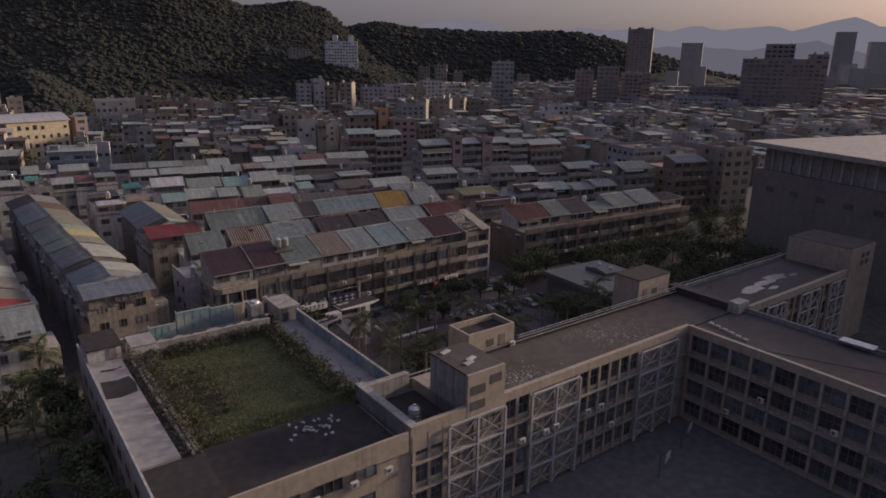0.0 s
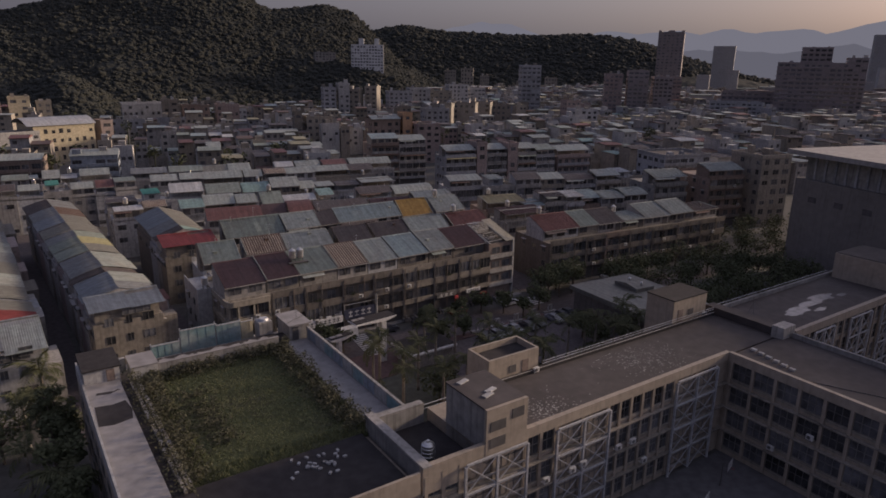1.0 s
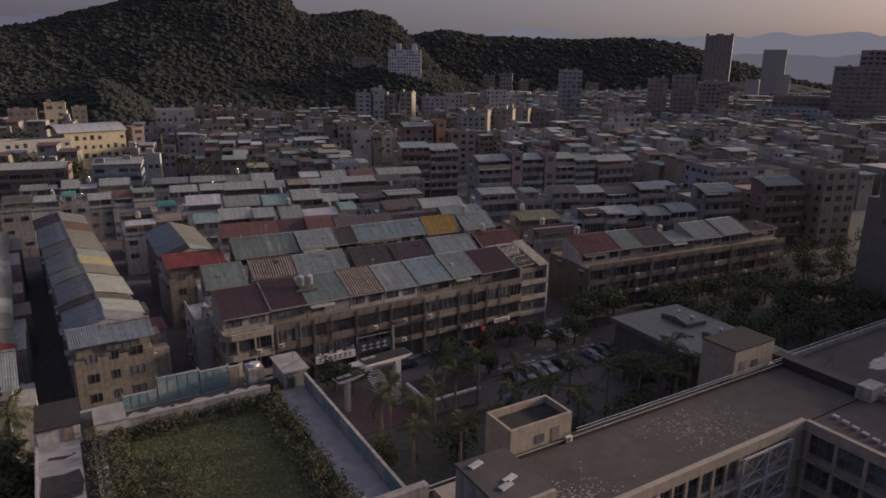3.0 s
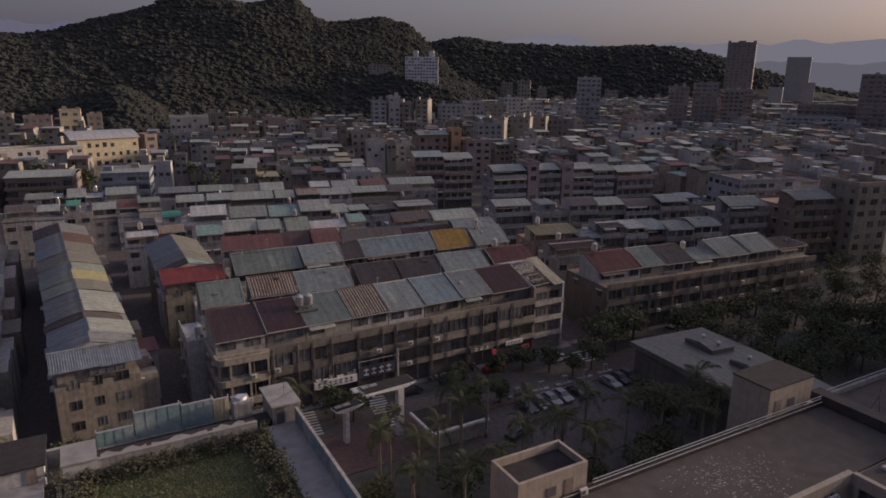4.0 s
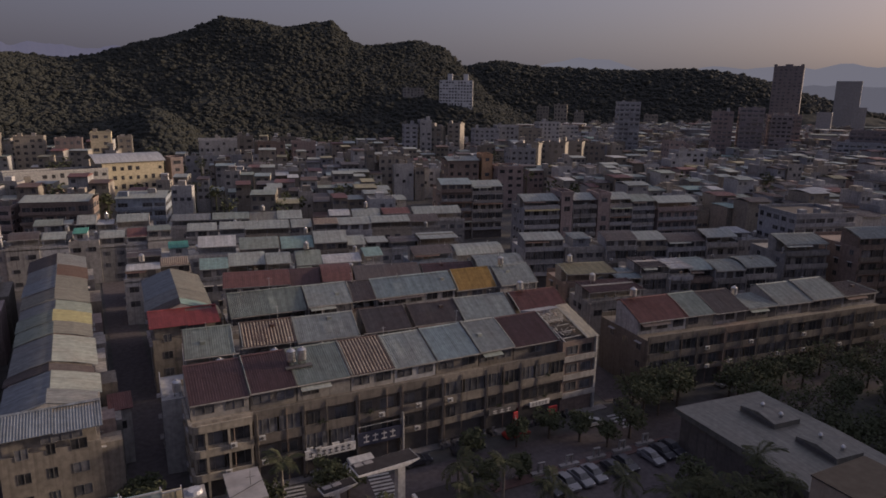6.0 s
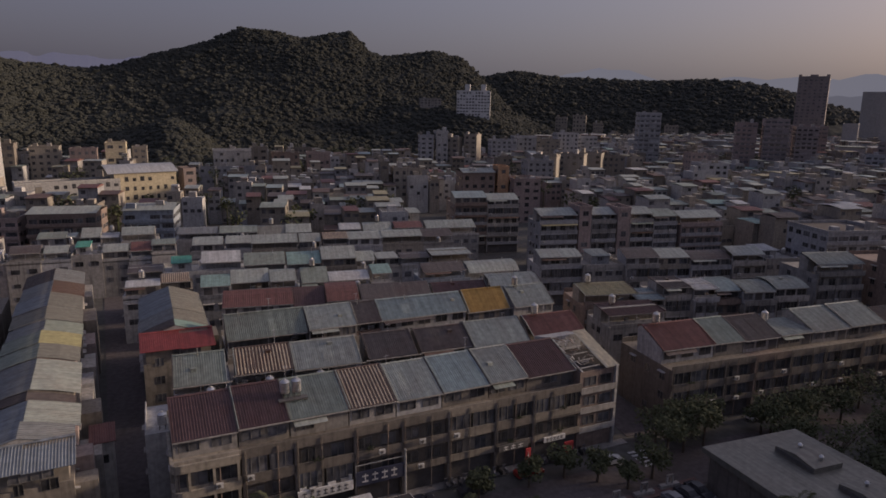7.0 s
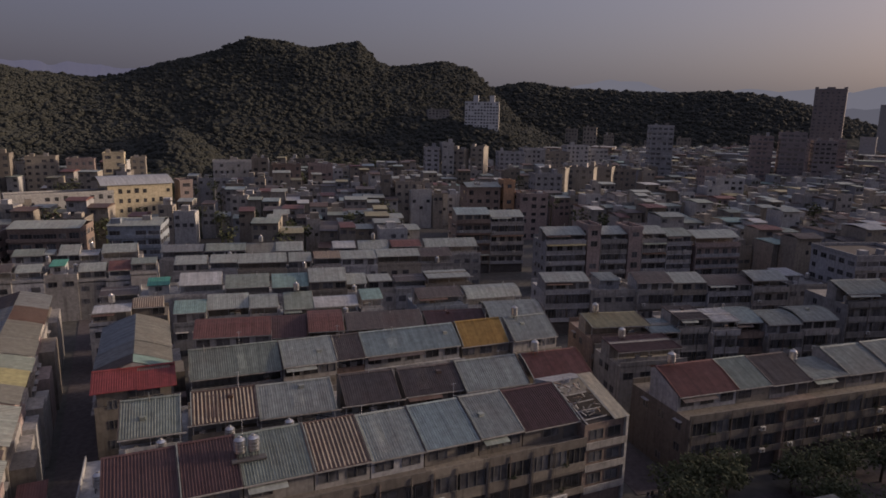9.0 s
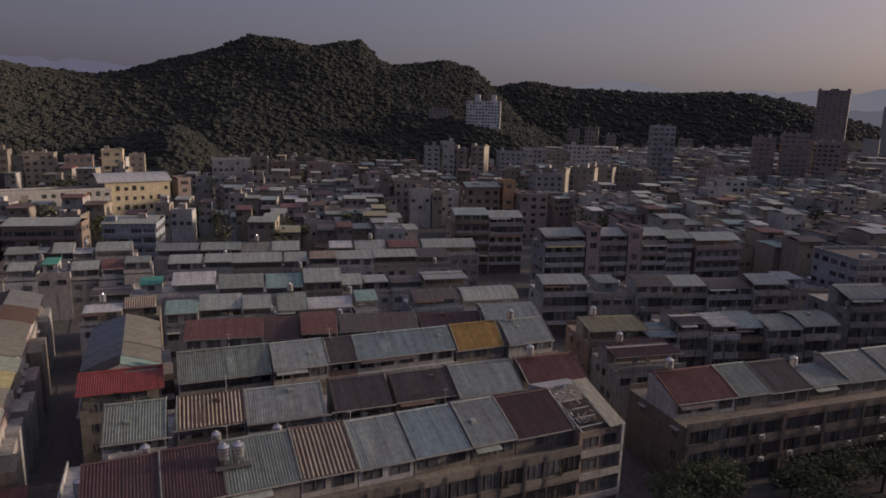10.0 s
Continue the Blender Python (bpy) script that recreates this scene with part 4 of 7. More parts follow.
        part("pier", MB().box(0.01, 0, 0, 0.32, vf, zt - 0.25), wall, e)
        if near:
            for x in (0.45, W * rnd.uniform(0.4, 0.7)):
                part("drain_pipe", MB().cyl(x, -0.08, 0.3, zt + 0.4, 0.06, 0.06, 6), rnd.choice([M_GRIME_SHADE, M_GRIME_SHADE, M_BROWN]), e)
            for f in range(1, floors):
                if rnd.random() < 0.55:
                    pl = MB()
                    cx, wd = rnd.uniform(1.0, W - 1.0), rnd.uniform(0.4, 1.2)
                    for q in range(46):
                        o = Vector((cx + rnd.gauss(0, wd * 0.5), rnd.uniform(-0.25, 0.2), f * fh + 0.85 + abs(rnd.gauss(0, 0.28)) - 0.1))
                        a1 = Vector((rnd.uniform(-1, 1), rnd.uniform(-1, 1), rnd.uniform(-1, 1))).normalized() * 0.14
                        b1 = a1.cross(Vector((0.3, 1, rnd.uniform(-1, 1)))).normalized() * 0.09
                        pl.face(tuple(o - a1), tuple(o - b1), tuple(o + a1), tuple(o + b1))
                    tagged(part("balcony_greenery", pl, M_LEAF, e, "leafy pot plants on the balcony"), kind="stuff")
        # flat dark panel in place of the shaded shop recess
        part("shopfront", MB().box(0.32, vf - 0.06, 0.1, W - 0.1, vf - 0.01, fh - 0.5), M_DARK, e, "dark panel for the shaded shop opening")
    elif detail == 1:
        for i in range(n):
            window(e, (i + 0.5) * W / n, 0, zt - fh + 0.9, min(2.0, W / n - 0.7), 1.3, 0, "hood")
            if rnd.random() < 0.6:
                window(e, (i + 0.5) * W / n, 0, zt - 2 * fh + 0.9, min(2.0, W / n - 0.7), 1.3, 0, "hood")
        if rnd.random() < 0.3:
            air_conditioner(m @ pose(rnd.uniform(0.8, W - 0.8), 0.0, zt - rnd.uniform(1.4, 2.2)))
    if detail == 0:
        gw = MB()
        for f in range(floors):
            for i in range(n):
                if rnd.random() < 0.75:
                    x, w2 = (i + rnd.uniform(0.4, 0.6)) * W / n, rnd.uniform(0.6, 1.1)
                    gw.box(x - w2, -0.06, f * fh + 1.0, x + w2, 0.0, f * fh + rnd.uniform(2.0, 2.5))
        if gw.f:
            tagged(part("window", gw, M_GLASS, e), kind="stuff")
    if side:
        for f in range(floors):
            for i in range(3):
                if rnd.random() < 0.75:
                    window(e, 0.01, 2.5 + i * (D - 4) / 2.6, f * fh + 1.0, 1.3, 1.3, -90, "hood")
    if loose:
        for k in range(rnd.choice((0, 1, 1, 2))):
            x, sz = rnd.uniform(0.8, W - 1.6), rnd.uniform(0.4, 0.9)
            part("roof_box", MB().box(x, vb + 0.3, zt, x + sz * 1.3, vb + 0.3 + sz, zt + sz * 3.0), rnd.choice([M_WHITE, M_CONC, M_STEEL, M_GREY]), e)
        if rnd.random() < 0.4:
            x = rnd.uniform(0.5, W - 0.5)
            part("vent_pipe", MB().cyl(x, vr - 0.6, ridge - 0.6, ridge + rnd.uniform(0.5, 1.1), 0.07, 0.07, 6), M_STAINLESS, e)
    if near and rnd.random() < 0.5:
        x, hp = rnd.uniform(0.6, W - 0.6), rnd.uniform(1.2, 2.6)
        part("aerial", MB().cyl(x, vr - 0.2, ridge - 0.3, ridge + hp, 0.03, 0.03, 5).beam((x - 0.4, vr - 0.2, ridge + hp - 0.15), (x + 0.4, vr - 0.2, ridge + hp - 0.15), 0.035), M_STEEL, e)
    if tank:
        for k in range(tank):
            t = water_tank(0, 0, 0, 1.0)
            t.matrix_basis = m @ pose(W * 0.25 + k * 1.5, vr - 0.4, float(np.interp(vr - 0.4, *zip(*prof))) - 0.05)
    elif detail < 2 and rnd.random() < 0.22:
        t = water_tank(0, 0, 0, 1.0)
        t.matrix_basis = m @ pose(W * rnd.uniform(0.3, 0.7), 0.75, zt) if ve > 1.5 else m @ pose(W * 0.5, vr - 0.4, float(np.interp(vr - 0.4, *zip(*prof))) - 0.05)
    return e


def terrace_house(m, W, D, zt, wall, group):
    """A flat-roofed row house with a terrace, a small shed and clutter on it."""
    rnd = random.Random(round(m.translation.x * 5 + m.translation.y * 11))
    e = thing("terrace_house", "flat-roofed concrete row house with a cluttered roof terrace", "house", m, group)
    part("wall", MB().box(0.01, 0, 0, W - 0.01, D, zt), wall, e)
    part("parapet", MB().box(0.01, 0, zt, W - 0.01, 0.15, zt + 0.95).box(0.01, D - 0.15, zt, W - 0.01, D, zt + 0.95).box(0.01, 0.15, zt, 0.16, D - 0.15, zt + 0.95).box(W - 0.16, 0.15, zt, W - 0.01, D - 0.15, zt + 0.95), wall, e)
    a = rnd.uniform(0.5, W * 0.4)
    part("shed", MB().box(a, D * 0.35, zt, a + W * 0.45, D * 0.8, zt + 2.4), rnd.choice([M_WHITE, M_CONC, M_TAN, M_GREY]), e)
    part("shed_roof", ribbed([(D * 0.28, zt + 2.45), (D * 0.85, zt + 2.9)], a - 0.2, a + W * 0.45 + 0.2, 0.5), ROOF[rnd.choice(["grey", "light", "green", "rust", "emerald", "white"])], e)
    window(e, a + W * 0.22, D * 0.35, zt + 0.9, 1.4, 1.1)
    n = max(2, round(W / 3.2))
    for i in range(n):
        window(e, (i + 0.5) * W / n, 0, zt - 2.2, min(2.0, W / n - 0.7), 1.3, 0, "hood")
    for k in range(3):
        x, sz = rnd.uniform(0.4, W - 1.4), rnd.uniform(0.3, 0.8)
        part("roof_box", MB().box(x, 0.5 + k, zt, x + sz * 1.4, 0.5 + k + sz, zt + sz * 1.5), rnd.choice([M_WHITE, M_CONC, M_BROWN, M_STEEL]), e)
    t = water_tank(0, 0, 0, 0.9)
    t.matrix_basis = m @ pose(W - 1.2, D * 0.6, zt) @ Matrix.Scale(0.9, 4)


def row(ox, oy, ang, xs, colours, walls, D, eave, ridge, ve, vr, detail=1, kinds=None, tanks=(), side=True, group="house row", floors=3, even=False):
    c = math.cos(radians(ang))
    for i, col in enumerate(colours):
        if col is None:
            continue
        u0, u1 = (xs[i] - ox) / c, (xs[i + 1] - ox) / c
        m = pose(ox, oy, 0, 0, 0, ang) @ pose(u0, 0, 0)
        rj = random.Random(int(ox * 7 + oy * 3 + i * 17))
        if not even and oy > 180 and rj.random() < 0.22:
            terrace_house(m, u1 - u0, D, eave - 2.4 + rj.uniform(-0.8, 0.6), walls[i % len(walls)], group)
            continue
        if oy > 150 and not even:
            dz = rj.uniform(-0.9, 0.7) if detail < 2 else rj.uniform(-2.0, 0.8) * (i > 0)
            house(m @ pose(0, rj.uniform(-0.8, 0.8) * (1 if detail < 2 else 1.8), 0), u1 - u0, D + rj.uniform(-1.5, 0.5), eave + dz, ridge + dz + rj.uniform(-0.6, 0.2), ve, vr, col, walls[i % len(walls)], detail, (kinds or {}).get(i, rj.choice(("gable", "gable", "flat", "curve"))), "", group, side and i == 0, floors, 1 if i in tanks else 0)
            continue
        house(m, u1 - u0, D, eave, ridge, ve, vr, col, walls[i % len(walls)], detail, (kinds or {}).get(i, "gable"), "", group, side and i == 0, floors, 1 if i in tanks else 0)


row(28.0, 114.6, 3.6, [28, 35.6, 42, 49.8, 56.5, 63.4, 70.9, 77.3, 86], ["maroon", "maroon", "green", "rust", "grey", "blue", "light", "maroon"],
    [M_CREAM, M_GRIME_SHADE, M_GRIME_SHADE, M_GRIME_SHADE, M_GRIME_SHADE, M_TAN, M_GRIME_SHADE, M_GRIME_SHADE], 14.5, 13.3, 16.0, 2.0, 8.8, 2, {6: "gable"}, (), True, "shophouses on the street")
row(27.9, 131.8, 0.0, [27.9, 36.1, 45.1, 56.2, 65.5, 74.7, 86, 96.4], ["green", "rust", "light", "dark", "dark", "grey", "brick"],
    [M_WHITE, M_TAN, M_GREY, M_CONC, M_BROWN, M_CONC, M_TAN], 13.5, 13.2, 15.9, 1.6, 7.0, 1, None, (6,))
row(36.5, 148.6, 2.0, [36.5, 50.4, 59.2, 64, 81.5, 91.9, 101.2], ["green", "grey", "dark", "blue", "ochre", "light"],
    [M_CONCD, M_TAN, M_BROWN, M_GREY, M_TAN, M_CREAM], 13.0, 13.3, 16.2, 1.5, 6.4, 1, None, (5,))
row(36.6, 169.0, -6.5, [36.6, 50.4, 57, 63.7, 79.9, 92.5, 104.6], ["brick", "maroon", "brick", "dark", "maroon", "light"],
    [M_CONC, M_BROWN, M_CONC, M_CONCD, M_CONC, M_CREAM], 13.0, 12.6, 15.2, 1.5, 6.8, 1, {5: "curve"})
row(33.3, 186.0, -3.5, [33.3, 39.6, 48, 54.5, 61.2, 71.3, 76.1, 84, 95.5, 109.5], ["teal", "grey", "grey", "green", "white", "teal", None, "dark", "grey"],
    [M_GREY, M_WHITE, M_CONC, M_BLUEGREY], 11.0, 13.0, 15.0, 1.0, 5.5, 1, {4: "curve"})
row(34.0, 205.0, -5.0, [34, 44, 54, 63, 72, 77, 84, 92, 104, 112], ["white", "green", "teal", "light", "grey", "light", "dark", "grey", None],
    [M_WHITE, M_CONC, M_GREY, M_TAN], 11.0, 13.2, 15.2, 1.0, 5.5, 0, {2: "curve"})
row(32.0, 231.5, -6.0, [32, 41.3, 48.4, 61.3, 68, 75.9, 86, 98.5, 108], ["light", "grey", "grey", "grey", "rust", "light", "grey", "dark"],
    [M_CONC, M_GREY, M_CREAM, M_CONCD], 9.5, 13.3, 14.6, 1.2, 6.0, 0, even=True)
row(28.5, 247.0, -7.0, [28.5, 40, 51.6, 60, 67.9, 76, 84, 94, 104, 122], ["dim_grey", "green", "dim_cream", "grey", None, "white", "light", "brick", "grey"],
    [M_CONC, M_GREY, M_CREAM, M_CONCD], 9.5, 13.3, 14.8, 1.2, 6.0, 0, even=True)


# roof sheets of the house columns, swapped for copies with their shade painted in
DIMMED = {"light": "grey", "grey": "dim_grey", "cream": "dim_cream", "blue": "dim_blue"}


def column(ox, oy, ang, vs, W, cols, walls, eave, ridge, group, front=False):
    """A row whose ridge runs along its length: one slope each way, seen end on."""
    for i, (ca, cb) in enumerate(cols):
        rnd = random.Random(i * 31 + int(ox * 3))
        L = vs[i + 1] - vs[i]
        j = rnd.uniform(-0.16, 0.14) if i else 0.0
        m = pose(ox, oy, 0, 0, 0, ang) @ pose(rnd.uniform(-0.2, 0.2) if i else 0, vs[i], 0)
        lean = rnd.uniform(-0.2, 0.2) if i else 0.0
        e = thing("row_house", "old row house with %s sheet-metal gable roof" % ca, "house", m, group)
        w = walls[i % len(walls)]
        zt = eave - 2.6
        top_ = min(ridge, eave + 0.22 * L)      # ridge of the end house
        part("wall", MB().box(0, 0.01, 0, W, L - 0.01, zt), w, e)
        rm = MB()
        prof = [(0.4, zt), (W - 0.4, zt), (W - 0.4, eave + j), (W / 2, ridge + j - 0.12), (0.4, eave + j)]
        k = len(prof)
        rm.v = [(x, 0.04, z) for x, z in prof] + [(x, L - 0.04, z) for x, z in prof]
        rm.f = [tuple(range(k)), tuple(range(2 * k - 1, k - 1, -1))] + [(q, k + q, k + (q + 1) % k, (q + 1) % k) for q in range(k)]
        if i == 0 and front:      # the end house: one sheet roof that slopes to the street
            rm = MB().extrude_u([(0.4, zt), (L - 0.04, zt), (L - 0.04, top_ - 0.15), (0.4, eave - 0.35)], 0.4, W - 0.4)
        part("top_storey", rm, w, e)
        if i == 0 and front:
            mid_ = [(-0.5, eave - 0.3), (L * 0.5, (eave + top_) / 2 - 0.05), (L + 0.1, top_)]
            part("roof", ribbed(mid_, -0.4, W * 0.54, 0.32, 0.045), ROOF[DIMMED.get(ca, ca)], e, "ribbed %s sheet-metal roof slope" % ca)
            part("roof", ribbed([(v, z - 0.16) for v, z in mid_], W * 0.54, W + 0.4, 0.32, 0.045), ROOF[DIMMED.get(cb, cb)], e, "ribbed %s sheet-metal roof slope" % cb)
            part("ridge_cap", MB().extrude_u([(L - 0.25, top_ - 0.02), (L + 0.1, top_ + 0.14), (L + 0.35, top_ - 0.1)], -0.4, W + 0.4), ROOF[DIMMED.get(ca, ca)], e)
        for side, col in () if i == 0 and front else ((0, DIMMED.get(ca, ca)), (1, DIMMED.get(cb, cb))):
            half = W / 2 + 0.3
            out = rnd.uniform(-0.1, 0.3) if i else 0.0
            r = ribbed([(-out, eave + j - 0.1 - 0.2 * out), (half / 2, (eave + ridge) / 2 + j + 0.06 + lean * 0.2), (half, ridge + j)], 0.02, L - rnd.choice((0.02, 0.02, 0.5)), 0.5)
            mm = pose(-0.3, L, 0, 0, 0, -90) if side == 0 else pose(W + 0.3, 0, 0, 0, 0, 90)
            part("roof", r, ROOF[col], e, "ribbed %s sheet-metal roof slope" % col.replace("_", " "), mm)
        fh = zt / 4 if zt > 11.5 else zt / 3
        for f in range(4 if zt > 11.5 else 3):
            for q in range(2):
                window(e, W, L * (0.28 + 0.46 * q), f * fh + 1.0, 1.7, 1.3, 90, "hood")
                if f > 1:
                    window(e, 0, L * (0.28 + 0.46 * q), f * fh + 1.0, 1.7, 1.3, -90, "hood")
        if i == 0 and front:
            for f in range(4):
                for q, ww in ((0.22, 1.4), (0.5, 1.0), (0.78, 1.8)):
                    window(e, W * q, 0.01, f * 3.1 + 1.0, ww, 1.4)
            window(e, W * 0.62, 0.04, zt + 0.9, 4.4, 1.2)
        # rear annexes stepping out to the lane
        if rnd.random() < 0.85:
            h = rnd.uniform(7.5, 11.2)
            part("annex", MB().box(W, 0.6, 0, W + rnd.uniform(1.6, 2.8), L - 1.0, h), rnd.choice([M_CONC, M_PINK, M_GREY, M_TAN]), e)


column(7.0, 114.8, 5.6, [0, 4.2, 8.8, 15.5, 19.0, 25.5, 32.0, 38.5, 45.0, 52, 60, 70, 80, 92], 10.6,
       [("blue", "blue"), ("blue", "grey"), ("blue", "light"), ("dark", "dark"), ("grey", "light"), ("grey", "light"), ("green", "cream"), ("green", "yellow"), ("grey", "green"), ("cream", "cream"), ("blue", "cream"), ("grey", "rust"), ("dark", "grey")],
       [M_TAN, M_CONC, M_PINK, M_CONC], 13.5, 15.0, "house column by the lane", True)
column(-10.5, 108.5, 5.0, [0, 9, 15, 22, 30, 38, 47, 56, 66, 78, 92], 10.8,
       [("grey", "light"), ("red", "red"), ("cream", "cream"), ("dark", "cream"), ("grey", "light"), ("grey", "cream"), ("green", "grey"), ("dark", "light"), ("grey", "grey"), ("grey", "cream")],
       [M_GREY, M_CONC, M_WHITE], 11.5, 13.0, "house column at the edge", True)
column(23.4, 149.5, 3.0, [0, 5.0, 9.0, 16.0, 31.5], 10.8,
       [("red", "red"), ("dark", "teal"), ("grey", "cream"), ("blue", "cream")], [M_TAN, M_CONC, M_GREY], 13.4, 15.4, "house column by the lane", True)
# right-hand blocks
row(104.5, 119.8, -2.0, [104.5, 115.5, 122, 130, 138, 147, 156, 166], ["brick", "green", "dark", "grey", "grey", "grey", "dark"],
    [M_GRIME_SHADE, M_GRIME_SHADE, M_BROWN, M_GRIME_SHADE, M_TAN, M_GRIME_SHADE], 14.5, 12.8, 15.3, 3.0, 9.2, 2, {3: "flat", 6: "flat"}, (0, 3), True, "shophouses on the street")
house(pose(107.5, 141.2, 0, 0, 0, -6), 13.5, 9.8, 12.8, 13.8, 0.4, 6.5, "maroon", M_CONCD, 1, "flat", "", "house row", True, 3, 1)
row(109.8, 153.6, -10.0, [109.8, 122, 128.5, 135, 141, 147.5, 155.5, 164], ["cream", "blue", "dark", "white", "blue", "grey", "grey"],
    [M_BROWN, M_CONCD, M_CONC, M_GREY], 12.5, 13.2, 14.6, 0.8, 7.0, 2, {0: "gable", 1: "flat", 2: "flat", 3: "flat", 4: "curve", 5: "curve", 6: "curve"}, (0,))
row(117.5, 186.0, -11.0, [117.5, 129, 140.4, 150, 160, 172, 182, 194], ["light", "light", "dark", "grey", "dark", "light", "grey"],
    [M_GREY, M_CONC, M_CONCD, M_CREAM], 12.5, 13.6, 15.2, 0.8, 6.0, 2)
row(-8.5, 251.0, -2.0, [-8.5, -1, 2.3, 8, 13.5, 23.3], ["green", "grey", "light", "white", "grey"], [M_GREY, M_CONC, M_WHITE], 11.0, 13.3, 14.8, 1.0, 5.5, 0)
row(-20.0, 232.5, 0.0, [-20, -12, -4.3, 2.6, 10.0, 16.4, 22.2, 28.5], ["grey", "dark", "grey", "grey", "light", "brick", "green"], [M_CONC, M_CONCD, M_GREY], 11.0, 13.3, 14.8, 1.0, 5.5, 0)
row(17.5, 207.0, 0.0, [17.5, 25.5, 35.5], ["dark", "light"], [M_CONC, M_WHITE], 11.0, 13.0, 14.4, 1.0, 5.5, 0)
row(17.5, 193.0, 0.0, [17.5, 25.2, 32.0], ["white", "rust"], [M_WHITE, M_TAN], 10.0, 12.6, 13.6, 1.0, 5.5, 1)
# rounded balcony bay on the first shophouse
bay = thing("balcony_bay", "rounded cream balcony bay at the shophouse corner", "balcony", pose(28.0, 114.6, 0, 0, 0, 3.6), "shophouses on the street")
for f in range(1, 4):
    zb = f * 3.45 - 0.25
    part("parapet", MB().prism([(0.7, -0.38), (7.4, -0.38), (7.4, -0.02), (1.4, -0.02), (-0.02, 1.2), (-0.02, 9.0), (-0.38, 9.0), (-0.38, 0.5), (-0.25, 0.05), (0.12, -0.27)], zb, zb + 1.05), M_BAY, bay, "cream balcony parapet")
for x in (1.6, 4.4, 7.2):
    part("pier", MB().box(x - 0.15, -0.34, 0, x + 0.15, -0.02, 10.2), M_BAY, bay)
for y in (2.4, 5.6, 8.8):
    part("pier", MB().box(-0.34, y - 0.15, 0, -0.02, y + 0.15, 10.2), M_BAY, bay)
# corner shophouse with a torn roof sheet
cr = thing("corner_house", "weathered corner shophouse with a torn cream roof sheet", "house", pose(28.0, 114.6, 0, 0, 0, 3.6) @ pose(58.1, 0, 0), "shophouses on the street")
part("wall", MB().box(0, 0.6, 0, 6.8, 14, 13.0), M_BROWN, cr)
part("corner_pier", MB().box(6.5, 0.1, 0, 6.9, 0.6, 13.4), M_WHITE, cr, "pale corner pipe casing")
for f in range(1, 4):
    part("balcony_parapet", MB().box(0, 0, f * 3.25 - 0.2, 6.8, 0.14, f * 3.25 + 0.8), M_CONC, cr)
    part("balcony_slab", MB().box(0, 0.14, f * 3.25 - 0.2, 6.8, 0.6, f * 3.25), M_CONCD, cr)
    window(cr, 2.0, 0.6, f * 3.25 + 0.85, 2.2, 1.5)
    window(cr, 4.9, 0.6, f * 3.25 + 0.85, 2.2, 1.5)
part("roof", ribbed([(0.2, 13.3), (4.5, 14.6), (9.5, 16.2)], 4.6, 7.1, 0.3), sheet("torn_cream", (0.66, 0.60, 0.46), 0.2), cr, "tilted torn cream roof sheet")
part("rafter", MB().beam((0.4, 0.6, 13.0), (0.4, 9, 15.6), 0.15), M_WHITE, cr)
for k in range(5):
    part("batten", MB().beam((0.4, 1.2 + k * 1.6, 13.4 + k * 0.5), (4.0, 1.2 + k * 1.6, 13.5 + k * 0.5), 0.12), M_WHITE, cr)
part("tar_roof", MB().box(0.1, 0.7, 13.0, 6.7, 9.5, 13.06), M_FELT, cr)
random.seed(41)
for k in range(38):
    x, y = random.uniform(0.3, 4.6), random.uniform(1.0, 9.0)
    b = random.uniform(0, 3.1)
    ln = random.uniform(0.4, 1.3)
    part("debris", MB().beam((x, y, 13.2 + y * 0.3), (x + math.cos(b) * ln, y + math.sin(b) * ln, 13.3 + y * 0.3 + random.uniform(-0.2, 0.4)), random.uniform(0.06, 0.16)), random.choice([M_WHITE, M_BROWN, M_DARKSTEEL, M_CONC]), cr)
part("top_storey", MB().extrude_u([(9.6, 13.0), (13.6, 13.0), (13.6, 14.6), (9.6, 15.6)], 0.1, 6.6), M_GREY, cr)
deck = thing("tank_deck", "small dark deck under the twin water tanks", "deck", pose(28.0, 114.6, 0, 0, 0, 3.6), "shophouses on the street")
part("deck_slab", MB().box(13.2, 4.4, 14.75, 17.0, 6.5, 14.9), M_DARKSTEEL, deck)
for a, b in ((13.4, 4.6), (16.8, 4.6), (13.4, 6.3), (16.8, 6.3)):
    part("leg", MB().box(a - 0.07, b - 0.07, 13.9, a + 0.07, b + 0.07, 14.75), M_DARKSTEEL, deck)
for k in range(2):
    t_ = water_tank(0, 0, 0, 1.05)
    t_.matrix_basis = pose(28.0, 114.6, 0, 0, 0, 3.6) @ pose(14.2 + 1.5 * k, 5.4, 14.9) @ Matrix.Scale(1.05, 4)
an = thing("annex_house", "low white annex with a roof terrace beside the lane", "house", pose(24.6, 123.5, 0, 0, 0, 2), "house row")
part("wall", MB().box(0, 0, 0, 4.6, 10.5, 10.4), M_WHITE, an)
part("parapet", MB().box(0, 0, 10.4, 4.6, 0.15, 11.3).box(0, 0.15, 10.4, 0.15, 10.5, 11.3).box(4.45, 0.15, 10.4, 4.6, 10.5, 11.3), M_WHITE, an)
for f in range(3):
    window(an, 0.0, 3.0, f * 3.3 + 1.0, 1.2, 1.3, -90, "hood")
    window(an, 0.0, 7.0, f * 3.3 + 1.0, 1.2, 1.3, -90, "hood")
t_ = water_tank(0, 0, 0, 1.0)
t_.matrix_basis = pose(26.6, 126.5, 10.4)

lean = thing("lean_to", "small lean-to with a red sheet roof beside the lane", "shed", pose(17.6, 128.6, 0, 0, 0, 5.6), "house column by the lane")
